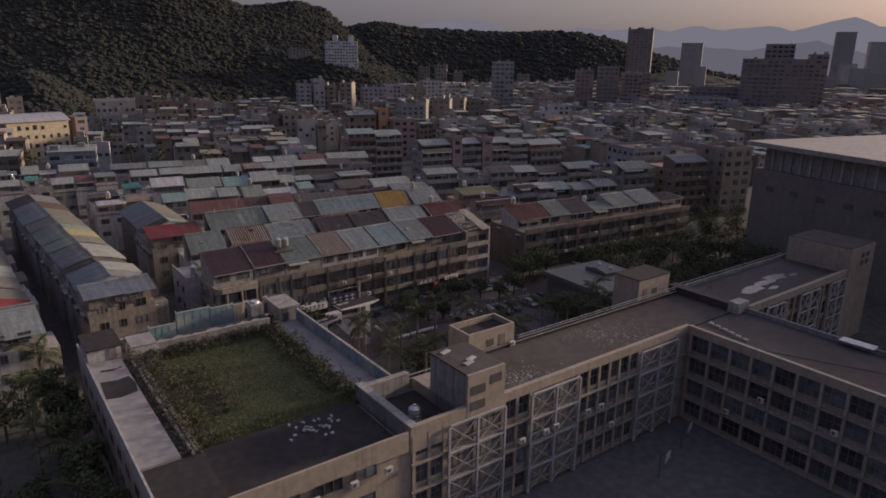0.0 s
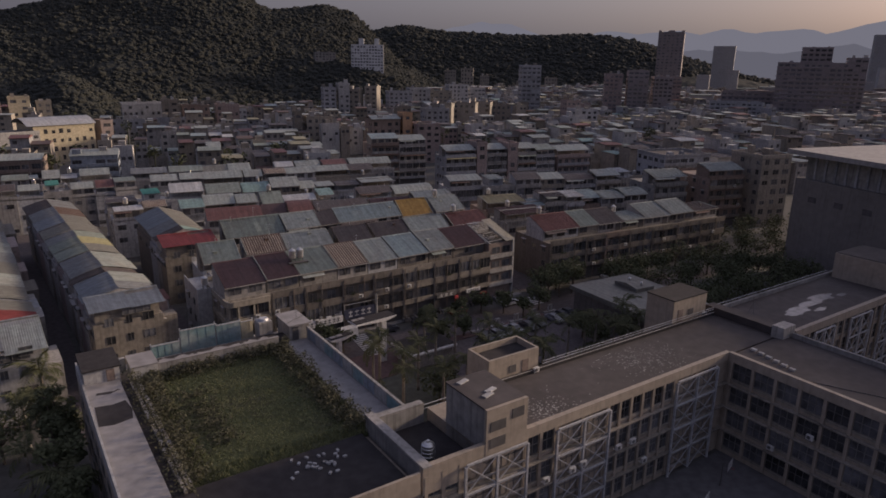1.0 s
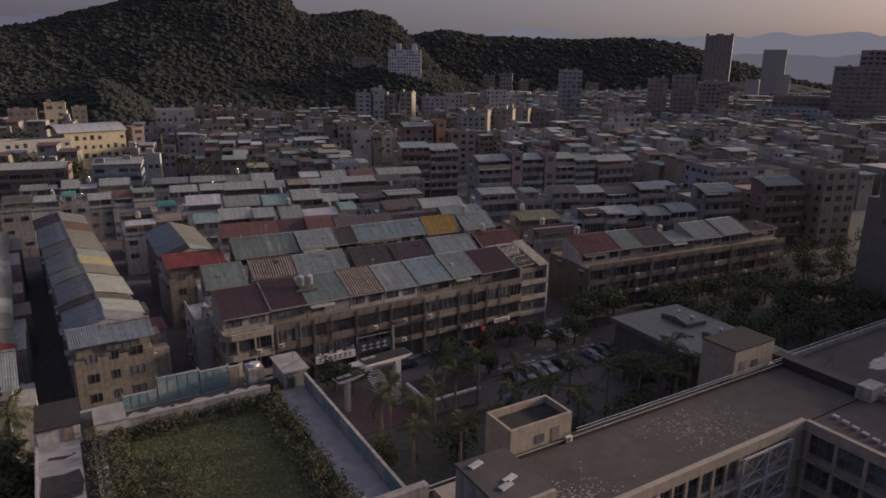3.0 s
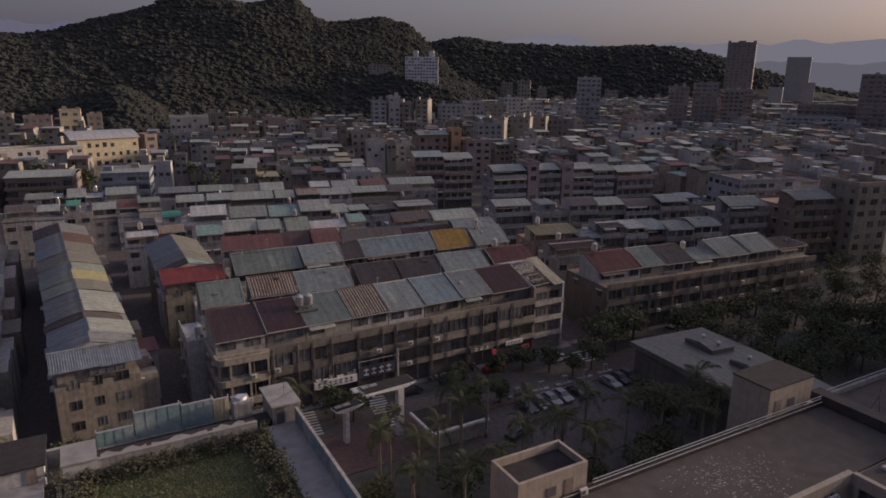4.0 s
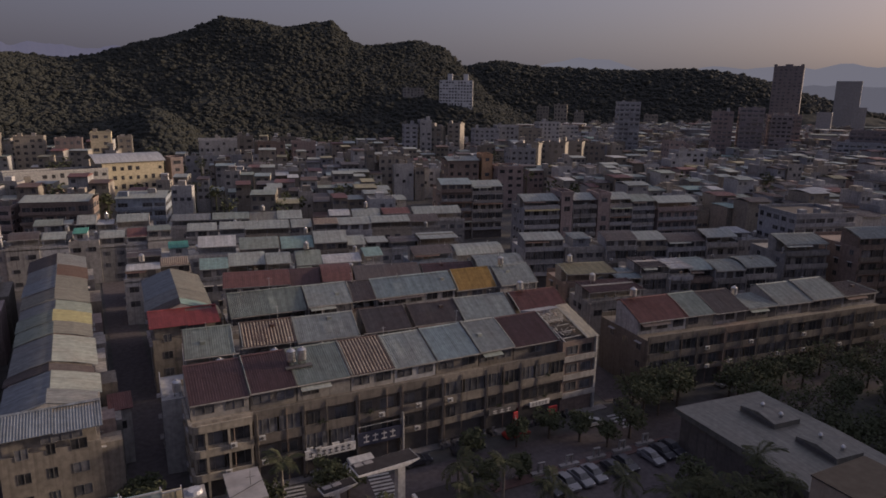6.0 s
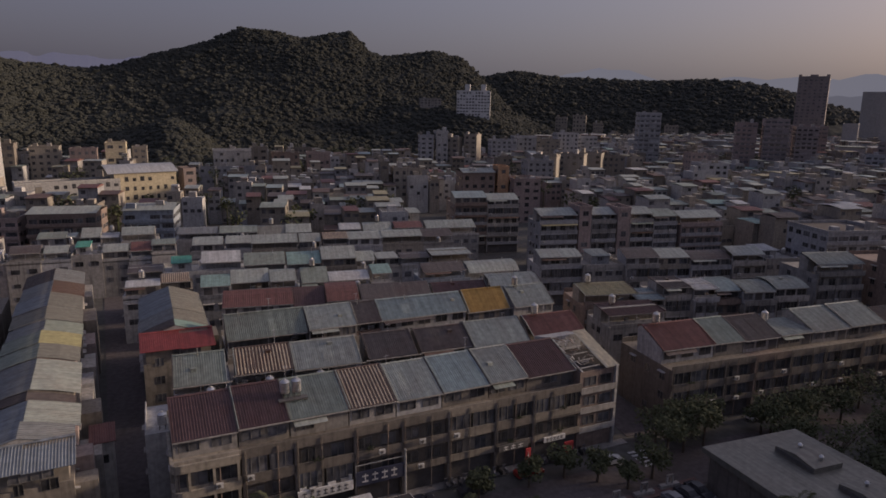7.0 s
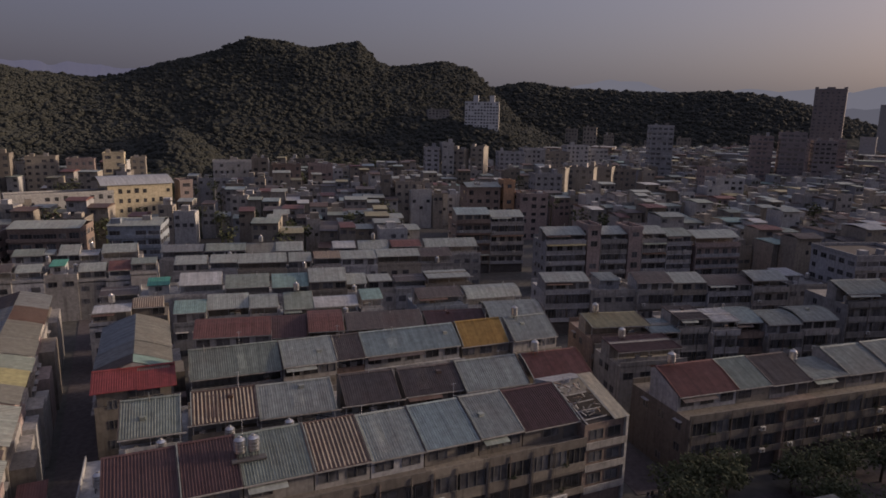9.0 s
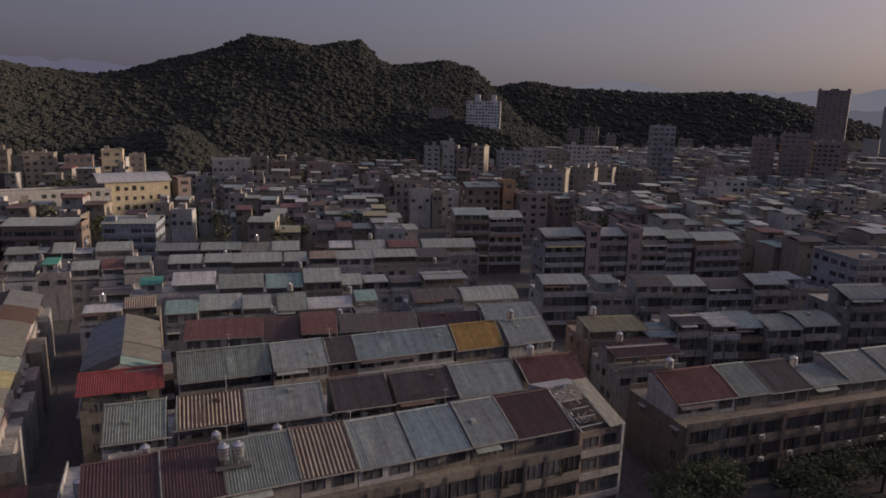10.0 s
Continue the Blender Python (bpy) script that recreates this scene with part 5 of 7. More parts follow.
part("wall", MB().box(0, 0, 0, 2.8, 4.2, 8.6), M_CONC, lean)
part("roof", ribbed([(-0.3, 8.7), (4.4, 9.3)], -0.1, 3.1, 0.3), ROOF["brick"], lean, "red sheet roof")
window(lean, 1.4, 0, 5.6, 1.4, 1.2)

# ---- larger blocks ----


def glass_patch(mb, m, w, h):
    k = len(mb.v)
    mb.box(-w / 2, -0.07, 0, w / 2, 0.0, h)
    mb.v[k:] = [tuple(m @ Vector(q)) for q in mb.v[k:]]


def block(x, y, ang, W, D, H, wall, floors, nx, label, z0=0.0, name="apartment_block", faces="fl", roof=None, bands=False, ww=0.5, top=True):
    """A multi-storey block: walls, slab bands, windows on the named faces, parapet and roof houses."""
    rnd = random.Random(int(x * 3 + y))
    m = pose(x, y, z0, 0, 0, ang)
    e = thing(name, label, "building", m, "city blocks")
    part("wall", MB().box(0, 0, -6 if z0 else 0, W, D, H), wall, e)
    fh = H / floors
    part("parapet", MB().box(-0.15, -0.15, H - 0.2, W + 0.15, 0.15, H + 0.9).box(-0.15, D - 0.15, H - 0.2, W + 0.15, D + 0.15, H + 0.9)
         .box(-0.15, 0.15, H - 0.2, 0.15, D - 0.15, H + 0.9).box(W - 0.15, 0.15, H - 0.2, W + 0.15, D - 0.15, H + 0.9), wall, e)
    if roof:
        part("roof", ribbed([(-0.6, H + 0.95), (D * 0.5, H + 2.4), (D + 0.4, H + 1.2)], -0.4, W + 0.4, 0.5, 0.04), ROOF[roof], e, "%s sheet-metal roof" % roof)
    else:
        part("roof", MB().box(0.15, 0.15, H, W - 0.15, D - 0.15, H + 0.05), M_ROOFC, e)
    if top:
        n_huts = max(2, int(W // 6)) if y < 430 and x < 300 else 2
        for k in range(n_huts):
            a = (k + rnd.uniform(0.25, 0.75)) * W / n_huts
            hw, v0 = rnd.uniform(0.6, 1.5), rnd.uniform(0.1, 0.55) * D
            part("roof_house", MB().box(a - hw, v0, H, a + hw, v0 + rnd.uniform(1.5, 3.6), H + rnd.uniform(1.2, 3.4)), rnd.choice([wall, wall, M_WHITE, M_CREAM, M_CONC]), e)
    if bands:
        for f in range(floors):
            part("balcony_band", MB().box(-0.5, -0.5, f * fh, W + 0.02, 0, f * fh + 1.1), wall, e)
    distant = math.hypot(x - 40, y - 50) > 265
    gl = MB()

    def pane(w, h, m2):
        if distant:
            if rnd.random() < 0.85:
                glass_patch(gl, m2, w * rnd.uniform(0.7, 1.2), h * rnd.uniform(0.7, 1.1))
        else:
            if rnd.random() < 0.88:
                part("window", window_meshes(w * rnd.uniform(0.75, 1.3), h * rnd.uniform(0.8, 1.15)), None, e, "", m2)

    for f in range(floors):
        z = f * fh + fh * 0.3
        st = W / nx
        for i in range(nx):
            if "f" in faces:
                pane(st * ww, fh * 0.5, pose((i + 0.5) * st, 0, z))
        ny = max(1, round(D / max(st, 3.0)))
        for i in range(ny):
            s = D / ny
            if "l" in faces:
                pane(s * ww * 0.8, fh * 0.45, pose(0, (i + 0.5) * s, z, 0, 0, -90))
            if "r" in faces:
                pane(s * ww * 0.8, fh * 0.45, pose(W, (i + 0.5) * s, z, 0, 0, 90))
    if gl.f:
        tagged(part("window", gl, M_GLASS, e), kind="stuff")
    return e


for x, y, ang, W, D, H, roof, wall, floors in ((136.5, 220.5, -8, 13, 11, 18.6, "light", M_GREY, 5), (154.4, 218.6, -8, 9, 11, 18.4, "light", M_CONCD, 5), (168.5, 217.0, -8, 8.5, 11, 18.2, "grey", M_CONC, 5), (177.0, 215.8, -8, 9, 11, 17.2, "green", M_GREY, 5),
                                               (187.0, 214.0, -8, 16, 12, 16.5, "grey", M_PINK, 4), (172.0, 149.0, -12, 13, 14, 16.5, "grey", M_CONCD, 4), (187.0, 140.0, -12, 14, 16, 19.0, "grey", M_BROWN, 5), (120.5, 253.2, -9, 12, 13, 20.5, "blue", M_BROWN, 5), (132.4, 251.3, -9, 12, 13, 19.6, "grey", M_CONC, 5)):
    house(pose(x, y, 0, 0, 0, ang), W, D, H, H + 1.6, 0.8, 6.5, roof, wall, 2, "gable", "weathered five-storey apartment house with %s roof shed" % roof, "apartment houses", True, floors)
block(150.0, 219.0, -8, 4.2, 9, 20.5, M_PINK, 6, 1, "slim pinkish apartment stair tower", top=False)
block(163.6, 217.2, -8, 4.5, 9, 19.8, M_PINK, 6, 1, "slim pinkish apartment stair tower", top=False)
block(198.0, 168.0, -12, 20, 17, 19.0, M_GREY, 6, 6, "grey tiled apartment block with white roof sheds", roof=None, bands=True, ww=0.75)
block(203.0, 133.0, -12, 12, 14, 23.0, M_CREAM, 7, 3, "pale narrow apartment block")
block(171.0, 305.0, -9, 12.5, 14, 19.5, M_PINK, 6, 3, "pink tiled city apartment block")
block(150.5, 316.0, -9, 15, 14, 21.5, M_BROWN, 6, 4, "brown weathered apartment block", roof="grey")
block(166.5, 312.5, -9, 5.0, 9, 24.5, mat("orange_plaster", (0.44, 0.27, 0.16), 0.85, grain=1.2, stain=0.3, streak=0.3), 7, 1, "orange stair tower catching the sun", top=False)
block(-62.0, 297.0, -8, 42, 15, 13.0, M_PINK, 4, 10, "pinkish-grey apartment block with balconies", faces="fr", bands=True, ww=0.75)
block(-17.5, 291.0, -8, 21, 15, 14.0, M_BROWN, 4, 6, "brown-grey apartment block with barred balconies", faces="fr", roof="grey", bands=True, ww=0.8)
block(12.5, 278.8, -8, 15.5, 15, 15.8, M_BLUEGREY, 5, 4, "blue-grey apartment block with roof shed", faces="fr", roof="grey", bands=True, ww=0.8)
block(-10.0, 318.0, -8, 11, 11, 13.0, M_TAN, 4, 3, "tan plastered house block", faces="fr")
# the distant yellow school
block(-36.0, 372.0, 16, 42, 10, 15.5, M_WHITE, 4, 12, "long white school building with a yellow roof box", name="school_building", faces="f", top=False)
block(2.0, 384.0, 16, 28, 24, 17.5, M_YELLOW, 4, 8, "yellow school hall with a curved pale roof", name="school_building", faces="fr", top=False)
hr = thing("hall_roof", "curved pale metal roof of the yellow school hall", "roof", pose(2.0, 384.0, 17.5, 0, 0, 16))
part("roof", ribbed(curved(-1, 1.0, 25, 1.0, 3.2, 8), -3, 29, 1.0), ROOF["white"], hr)
block(32.5, 396.0, 16, 6, 10, 18.5, M_PINK, 5, 1, "pink stair tower of the school", name="school_building", faces="fr", top=False)
block(-34.0, 356.0, 12, 12, 10, 12.5, M_CREAM, 4, 3, "cream stair block of the school", name="school_building", faces="fr")
# further slabs towards the hill
for x, y, ang, W, D, H, w, fl_, nx in (
        (183, 466, -12, 9, 12, 31, M_GREY, 10, 2), (193, 462, -12, 8, 12, 34, M_WHITE, 10, 2), (200, 463, -42, 9, 9, 30, M_CREAM, 9, 2), (212, 459, -42, 9, 10, 32, M_CREAM, 10, 2),
        (211, 366, -10, 15, 12, 22, M_GREY, 7, 4), (224, 384, -45, 14, 9, 24, M_CREAM, 7, 4), (244, 388, -45, 15, 9, 24, M_CREAM, 7, 4), (266, 404, -45, 16, 10, 23, M_CREAM, 7, 4), (284, 400, -20, 14, 12, 21, M_TAN, 6, 4),
        (253, 501, -12, 20, 12, 26, M_GREY, 8, 5), (276, 508, -12, 18, 12, 28, M_GREY, 8, 5), (300, 516, -12, 20, 12, 25, M_CREAM, 8, 5), (322, 520, -12, 18, 12, 30, M_WHITE, 9, 5), (342, 522, -12, 18, 12, 27, M_WHITE, 8, 5),
        (338, 436, -25, 15, 14, 48, M_GREY, 14, 4), (50, 462, -2, 32, 10, 23, M_GREY, 6, 10), (-9, 474, 0, 11, 10, 27, M_YELLOW, 7, 2), (5, 478, 0, 8, 10, 24, M_CREAM, 7, 2), (-27, 470, 0, 14, 10, 24, M_PINK, 6, 4), (-48, 476, 0, 15, 10, 25, M_CREAM, 7, 4), (-70, 470, 0, 16, 10, 27, M_TAN, 7, 4),
        (-68, 440, 2, 12, 14, 44, M_WHITE, 14, 2), (70, 440, -6, 9, 9, 26, M_TAN, 7, 2), (82, 444, -6, 16, 10, 22, M_BROWN, 6, 4), (103, 446, -6, 14, 10, 22, M_PINK, 6, 4), (122, 352, -9, 4, 8, 24, M_TAN, 6, 1), (128, 350, -9, 14, 12, 21, M_CREAM, 6, 4),
        (408, 416, -40, 14, 16, 42, M_PINK, 13, 4), (420, 402, -40, 16, 16, 45, M_ROSE, 14, 4), (433, 386, -40, 14, 16, 40, M_ROSE, 13, 4), (494, 444, -45, 26, 20, 39, M_PINK, 12, 6), (528, 394, -55, 51, 22, 28, M_ROSE, 8, 10), (534, 348, -57, 52, 28, 53, M_ROSE, 15, 11), (546, 336, -57, 22, 18, 65, M_ROSE, 18, 5), (561, 306, -57, 14, 22, 57, M_ROSE, 16, 3),
        (440, 470, -20, 30, 14, 18, M_GREY, 6, 8), (470, 360, -40, 40, 16, 22, M_GREY, 7, 10), (300, 330, -15, 16, 12, 22, M_GREY, 7, 4), (312, 352, -15, 10, 10, 26, M_PINK, 8, 3)):
    block(x, y, ang, W, D, H, w, fl_, nx, "distant %s apartment block" % ("pale" if w in (M_WHITE, M_CREAM) else "weathered"), bands=x > 345 or (x > 330 and H > 40), ww=0.7 if x > 330 else 0.5)
M_TOWER = mat("dark_tower_tile", (0.20, 0.175, 0.175), 0.8, grain=1.2, stain=0.3, streak=0.3)
tw = block(602, 538, -52, 27, 24, 82, M_TOWER, 26, 6, "tall dark residential tower with a stepped crown", name="residential_tower", top=False)
part("crown", MB().box(3, 3, 82, 24, 21, 84.5).box(0, 0, 82, 3, 3, 86).box(24, 0, 82, 27, 3, 86).box(10, 1, 82, 17, 5, 86), M_TOWER, tw)
ww_ = block(293, 668, -27, 33, 12, 27, M_GATE, 9, 11, "grey slab apartment tower with a white end wall", 38.0, "residential_tower", "f", None, False, 0.62, False)
part("end_wall", MB().box(33.02, -0.3, -6, 33.5, 12.3, 28), M_WHITE, ww_, "white end wall")
part("stair_head", MB().box(8, 2, 27, 13, 9, 34), M_GATE, ww_)
part("stair_head", MB().box(24, 2, 27, 29, 9, 34), M_GATE, ww_)
# far towers, paled by the haze in their wall colour
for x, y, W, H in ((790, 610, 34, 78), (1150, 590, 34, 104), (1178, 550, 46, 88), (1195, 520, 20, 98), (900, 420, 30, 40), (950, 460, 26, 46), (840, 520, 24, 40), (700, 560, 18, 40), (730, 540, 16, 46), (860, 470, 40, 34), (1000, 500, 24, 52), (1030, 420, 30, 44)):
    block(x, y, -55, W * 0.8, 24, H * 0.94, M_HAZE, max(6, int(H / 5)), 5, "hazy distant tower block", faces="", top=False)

# ---- sea of smaller houses ----
random.seed(21)
TAKEN = [(-70, 260, 45, 320), (118, 245, 190, 335), (-50, 350, 45, 425), (205, 360, 300, 405), (180, 450, 225, 475), (250, 495, 365, 540), (335, 425, 360, 455), (395, 390, 450, 450), (520, 290, 600, 410), (490, 430, 530, 470), (60, 435, 120, 460), (-70, 430, -45, 460)]


def is_free(x, y, r):
    if any(a - r < x < c + r and b - r < y < d + r for a, b, c, d in TAKEN):
        return False
    if -25 < x < 116 and y < 262:
        return False
    if 100 < x < 216 and y < 238 - 0.12 * (x - 100):
        return False
    return True


far_walls = {w: MB() for w in (M_CONC, M_GREY, M_CREAM, M_PINK, M_TAN, M_WHITE)}
far_roofs = {c: MB() for c in ("grey", "light", "green", "cream", "brick", "white", "dark", "rust", "teal", "blue")}
far_glass = MB()
near_count = 0
for r in range(46):
    base = 262 + r * 14.0 - 60 + 3.0 * (r % 3)
    x = -140.0
    while x < 800:
        W = random.uniform(4.2, 10)
        y = base - 0.16 * (x - 20) + 0.00002 * (x - 20) ** 2 + random.uniform(-1.2, 1.2)
        xx, x = x, x + W + (0.15 if random.random() < 0.82 else random.uniform(2, 7))
        dist = math.hypot(xx - 40, y - 50)
        bear = math.degrees(math.atan2(xx - 40, y - 50))
        if not (-24 < bear < 74 and 150 < dist and y < 700 and is_free(xx, y, 7)):
            continue
        if dist > (395 if -5.5 < bear < 2.2 else 490 if bear < 20 else 560) and y > 400 and xx < 330:
            continue
        H = random.choice((8.5, 10.5, 11.5, 12.5, 13, 13.5, 14, 15)) if random.random() < (0.86 if dist < 340 else 0.72) else random.uniform(15, 19.5)
        H += max(0.0, y - 250) * 0.008
        D = random.uniform(7.5, 11)
        ang = -9.0 + random.uniform(-3, 3)
        col = random.choices(["grey", "light", "green", "cream", "brick", "white", "dark", "rust", "teal", "blue", None], [16, 9, 9, 4, 5, 3, 14, 9, 2, 4, 42 if dist > 300 else 14])[0]
        wall = random.choices(list(far_walls), [4, 4, 6, 1, 3, 4])[0]
        rise = random.uniform(0.3, 1.1)
        if near_count < 250 and dist < 420:
            near_count += 1
            m = pose(xx, y, 0, 0, 0, ang)
            e = thing("town_house", "small weathered town house with %s roof" % (col + " sheet-metal" if col else "flat concrete"), "house", m, "town houses")
            part("wall", MB().box(0, 0, 0, W, D, H), wall, e)
            if col:
                part("roof", ribbed([(-1.3, H + 0.1), (D * 0.5, H + rise), (D + 0.2, H + 0.3)], -0.1, W + 0.1, 0.5, 0.035), ROOF[col], e)
            else:
                part("parapet", MB().box(0, 0, H, W, 0.2, H + 1).box(0, D - 0.2, H, W, D, H + 1).box(0, 0.2, H, 0.2, D - 0.2, H + 1).box(W - 0.2, 0.2, H, W, D - 0.2, H + 1), wall, e)
                part("roof_house", MB().box(W * 0.3, D * 0.4, H, W * 0.3 + 3, D * 0.4 + 3.5, H + 2.6), random.choice([M_WHITE, M_CREAM, wall]), e)
            n = max(2, round(W / 3))
            gl = MB()
            for f in range(2):
                for i in range(n):
                    if random.random() < 0.6:
                        glass_patch(gl, pose((i + random.uniform(0.35, 0.65)) * W / n, 0, H - 2.3 - f * 3.1), random.uniform(1.0, 2.2), random.uniform(1.0, 1.5))
            tagged(part("window", gl, M_GLASS, e), kind="stuff")
            continue
        c, s = math.cos(radians(ang)), math.sin(radians(ang))

        def put(mb, x0, y0, z0, x1, y1, z1):
            k = len(mb.v)
            mb.box(x0, y0, z0, x1, y1, z1)
            mb.v[k:] = [(xx + c * a - s * b, y + s * a + c * b, q) for a, b, q in mb.v[k:]]

        put(far_walls[wall], 0, 0, 0, W, D, H)
        if col:
            k = len(far_roofs[col].v)
            far_roofs[col].extrude_u([(-1.2, H), (D + 0.3, H), (D + 0.3, H + 0.3), (D * 0.5, H + rise), (-1.2, H + 0.2)], -0.1, W + 0.1)
            far_roofs[col].v[k:] = [(xx + c * a - s * b, y + s * a + c * b, q) for a, b, q in far_roofs[col].v[k:]]
        else:
            put(far_walls[random.choice((M_WHITE, M_CREAM, M_CONC))], W * 0.3, D * 0.3, H, W * 0.3 + random.uniform(1.8, 3.4), D * 0.7, H + random.uniform(2.0, 3.4))
            put(far_walls[wall], 0, 0, H, W, 0.25, H + 0.9)
            if random.random() < 0.6:
                a0 = random.uniform(0.1, 0.6) * W
                put(far_roofs[random.choice(("grey", "rust", "green", "light"))], a0, 0.6, H + 2.1, a0 + W * 0.4, D * 0.3, H + 2.25)
        n = max(2, round(W / 3))
        for f in range(3):
            for i in range(n):
                if random.random() < 0.55:
                    put(far_glass, (i + 0.5) * W / n - 0.8, -0.06, H - 2.4 - f * 3.1, (i + 0.5) * W / n + 0.8, 0, H - 1.0 - f * 3.1)
for k in range(2300):
    a, d = radians(random.uniform(27, 74)), 620 + 1100 * random.random() ** 1.3
    xx, y = 40 + d * math.sin(a), 50 + d * math.cos(a)
    if 370 < xx < 1200 and y > 715 - 0.25 * (xx - 420):
        continue
    W, D, H = random.uniform(9, 26), random.uniform(9, 16), random.choice((8, 10, 11, 12, 13, 14, 15, 17, 22))
    c, s = math.cos(radians(-40)), math.sin(radians(-40))
    col = random.choice(("grey", "light", "green", "white", "dark", "rust"))
    for mb, z0, z1, o in ((far_walls[random.choice(list(far_walls))], 0, H, 0), (far_roofs[col], H, H + 0.7, 0.6)):
        q = len(mb.v)
        mb.box(-o, -o, z0, W + o, D + o, z1)
        mb.v[q:] = [(xx + c * u - s * v, y + s * u + c * v, w) for u, v, w in mb.v[q:]]
town = thing("distant_town", "endless weathered low houses with sheet-metal roofs", "houses", None, "", "stuff")
for w, mb in far_walls.items():
    tagged(part("wall", mb, w, town), kind="stuff")
for c_, mb in far_roofs.items():
    tagged(part("roof", mb, ROOF[c_], town), kind="stuff")
tagged(part("window", far_glass, M_GLASS, town), kind="stuff")

random.seed(31)
tm = MB()
for k in range(620):
    x, y = random.uniform(-90, 560), random.uniform(235, 600)
    if not is_free(x, y, 2) or math.hypot(x - 40, y - 50) < 190:
        continue
    hh, rr = random.uniform(7, 14), random.uniform(2.0, 4.6)
    tm.cyl(x, y, 0, hh - 1, 0.3, 0.2, 6)
    for q in range(70):
        v = Vector((random.gauss(0, 1), random.gauss(0, 1), random.gauss(0, 0.8))).normalized() * rr * random.uniform(0.5, 1.15)
        a = Vector((random.uniform(-1, 1), random.uniform(-1, 1), random.uniform(-0.6, 0.6))).normalized() * random.uniform(0.5, 1.0)
        b = a.cross(Vector((random.uniform(-1, 1), random.uniform(-1, 1), 1))).normalized() * random.uniform(0.35, 0.7)
        c = Vector((x, y, hh)) + v
        tm.face(tuple(c - a), tuple(c - b), tuple(c + a), tuple(c + b))
solid("town_trees", tm, M_LEAF, "scattered dark trees between the town houses", "trees", None, "stuff")

# ---- hills ----
RIDGE = ((-40, 70), (-25, 88), (-17, 97), (-12.6, 95), (-10.5, 89), (-8.2, 87), (-6.6, 85), (-4.6, 90), (-2, 104), (2, 121), (4.8, 140), (7, 137), (9.3, 130), (10.7, 134), (13.4, 140), (14.8, 117), (16, 110), (18.2, 113), (20.3, 119), (22.7, 109), (24.2, 88), (27, 40), (31, 12), (40, 0))
RIDGE_FAR = ((15, 60), (22, 90), (25.7, 102), (27.6, 107), (30.7, 97), (34.6, 94), (38.8, 92), (41.9, 95), (44.8, 91), (46.9, 85), (48.6, 75), (52, 52), (57, 22), (62, 0))


def ease(t):
    t = min(1.0, max(0.0, t))
    return t * t * (3 - 2 * t)


def hill_z(x, y):
    """Two ridges, by bearing and distance from the river of houses."""
    d, b = math.hypot(x - 40, y - 50), math.degrees(math.atan2(x - 40, y - 50))
    h1, h2 = np.interp(b, *zip(*RIDGE)), np.interp(b, *zip(*RIDGE_FAR))
    top = ease((d - 770) / 120)          # the slopes below the crest run smoother than the skyline
    soft = sum(np.interp([b + k * 1.6 for k in range(-3, 4)], *zip(*RIDGE))) / 7
    h1 = soft + (h1 - soft) * top
    w = 60 * noise.noise(Vector((x / 160, y / 160, 0.7)))
    z1 = h1 * ease((d - 530 - w) / (370 - w)) * (1 - 0.6 * ease((d - 900) / 300))
    z2 = h2 * ease((d - 830) / 370) * (1 - 0.6 * ease((d - 1200) / 300))
    z = max(z1, z2) + 14.0 * math.exp(-((x - 302) ** 2 + (y - 662) ** 2) / 3200.0)      # knoll under the white tower
    z = max(z, 34.0 * ease((d - 395) / 185) * math.exp(-((b + 1.2) / 3.6) ** 2))      # wooded spur down to the town
    return z * (1 + 0.16 * noise.noise(Vector((x / 105, y / 150, 3.1))) * ease((890 - d) / 160)) - 2.0


nx_, ny_ = 120, 60
hm = MB()
hm.v = [(-520 + i * 15.5, 560 + j * 16.0, hill_z(-520 + i * 15.5, 560 + j * 16.0)) for j in range(ny_) for i in range(nx_)]
hm.f = [(j * nx_ + i, j * nx_ + i + 1, (j + 1) * nx_ + i + 1, (j + 1) * nx_ + i) for j in range(ny_ - 1) for i in range(nx_ - 1)]
hill = solid("hill", hm, M_HILL, "steep wooded hill behind the town", "hill", None, "structure")

random.seed(5)
BALL = [(0, 0, 1), (0.89, 0, 0.45), (0.28, 0.85, 0.45), (-0.72, 0.53, 0.45), (-0.72, -0.53, 0.45), (0.28, -0.85, 0.45), (0.72, 0.53, -0.45), (-0.28, 0.85, -0.45), (-0.89, 0, -0.45), (-0.28, -0.85, -0.45), (0.72, -0.53, -0.45)]
BALLF = [(0, 1, 2), (0, 2, 3), (0, 3, 4), (0, 4, 5), (0, 5, 1), (1, 6, 2), (2, 7, 3), (3, 8, 4), (4, 9, 5), (5, 10, 1), (2, 6, 7), (3, 7, 8), (4, 8, 9), (5, 9, 10), (1, 10, 6)]


def lump(mb, p, nrm, r, flat):
    """A leafy crown, pressed against the slope."""
    k = len(mb.v)
    u = nrm.orthogonal().normalized()
    v = nrm.cross(u)
    for a, b, q in BALL:
        a, b, q = a * r * random.uniform(0.7, 1.3), b * r * random.uniform(0.7, 1.3), q * r * flat * random.uniform(0.7, 1.3)
        mb.v.append((p[0] + u.x * a + v.x * b + nrm.x * q, p[1] + u.y * a + v.y * b + nrm.y * q, p[2] + u.z * a + v.z * b + nrm.z * q))
    mb.f += [(k + a, k + b, k + c) for a, b, c in BALLF]


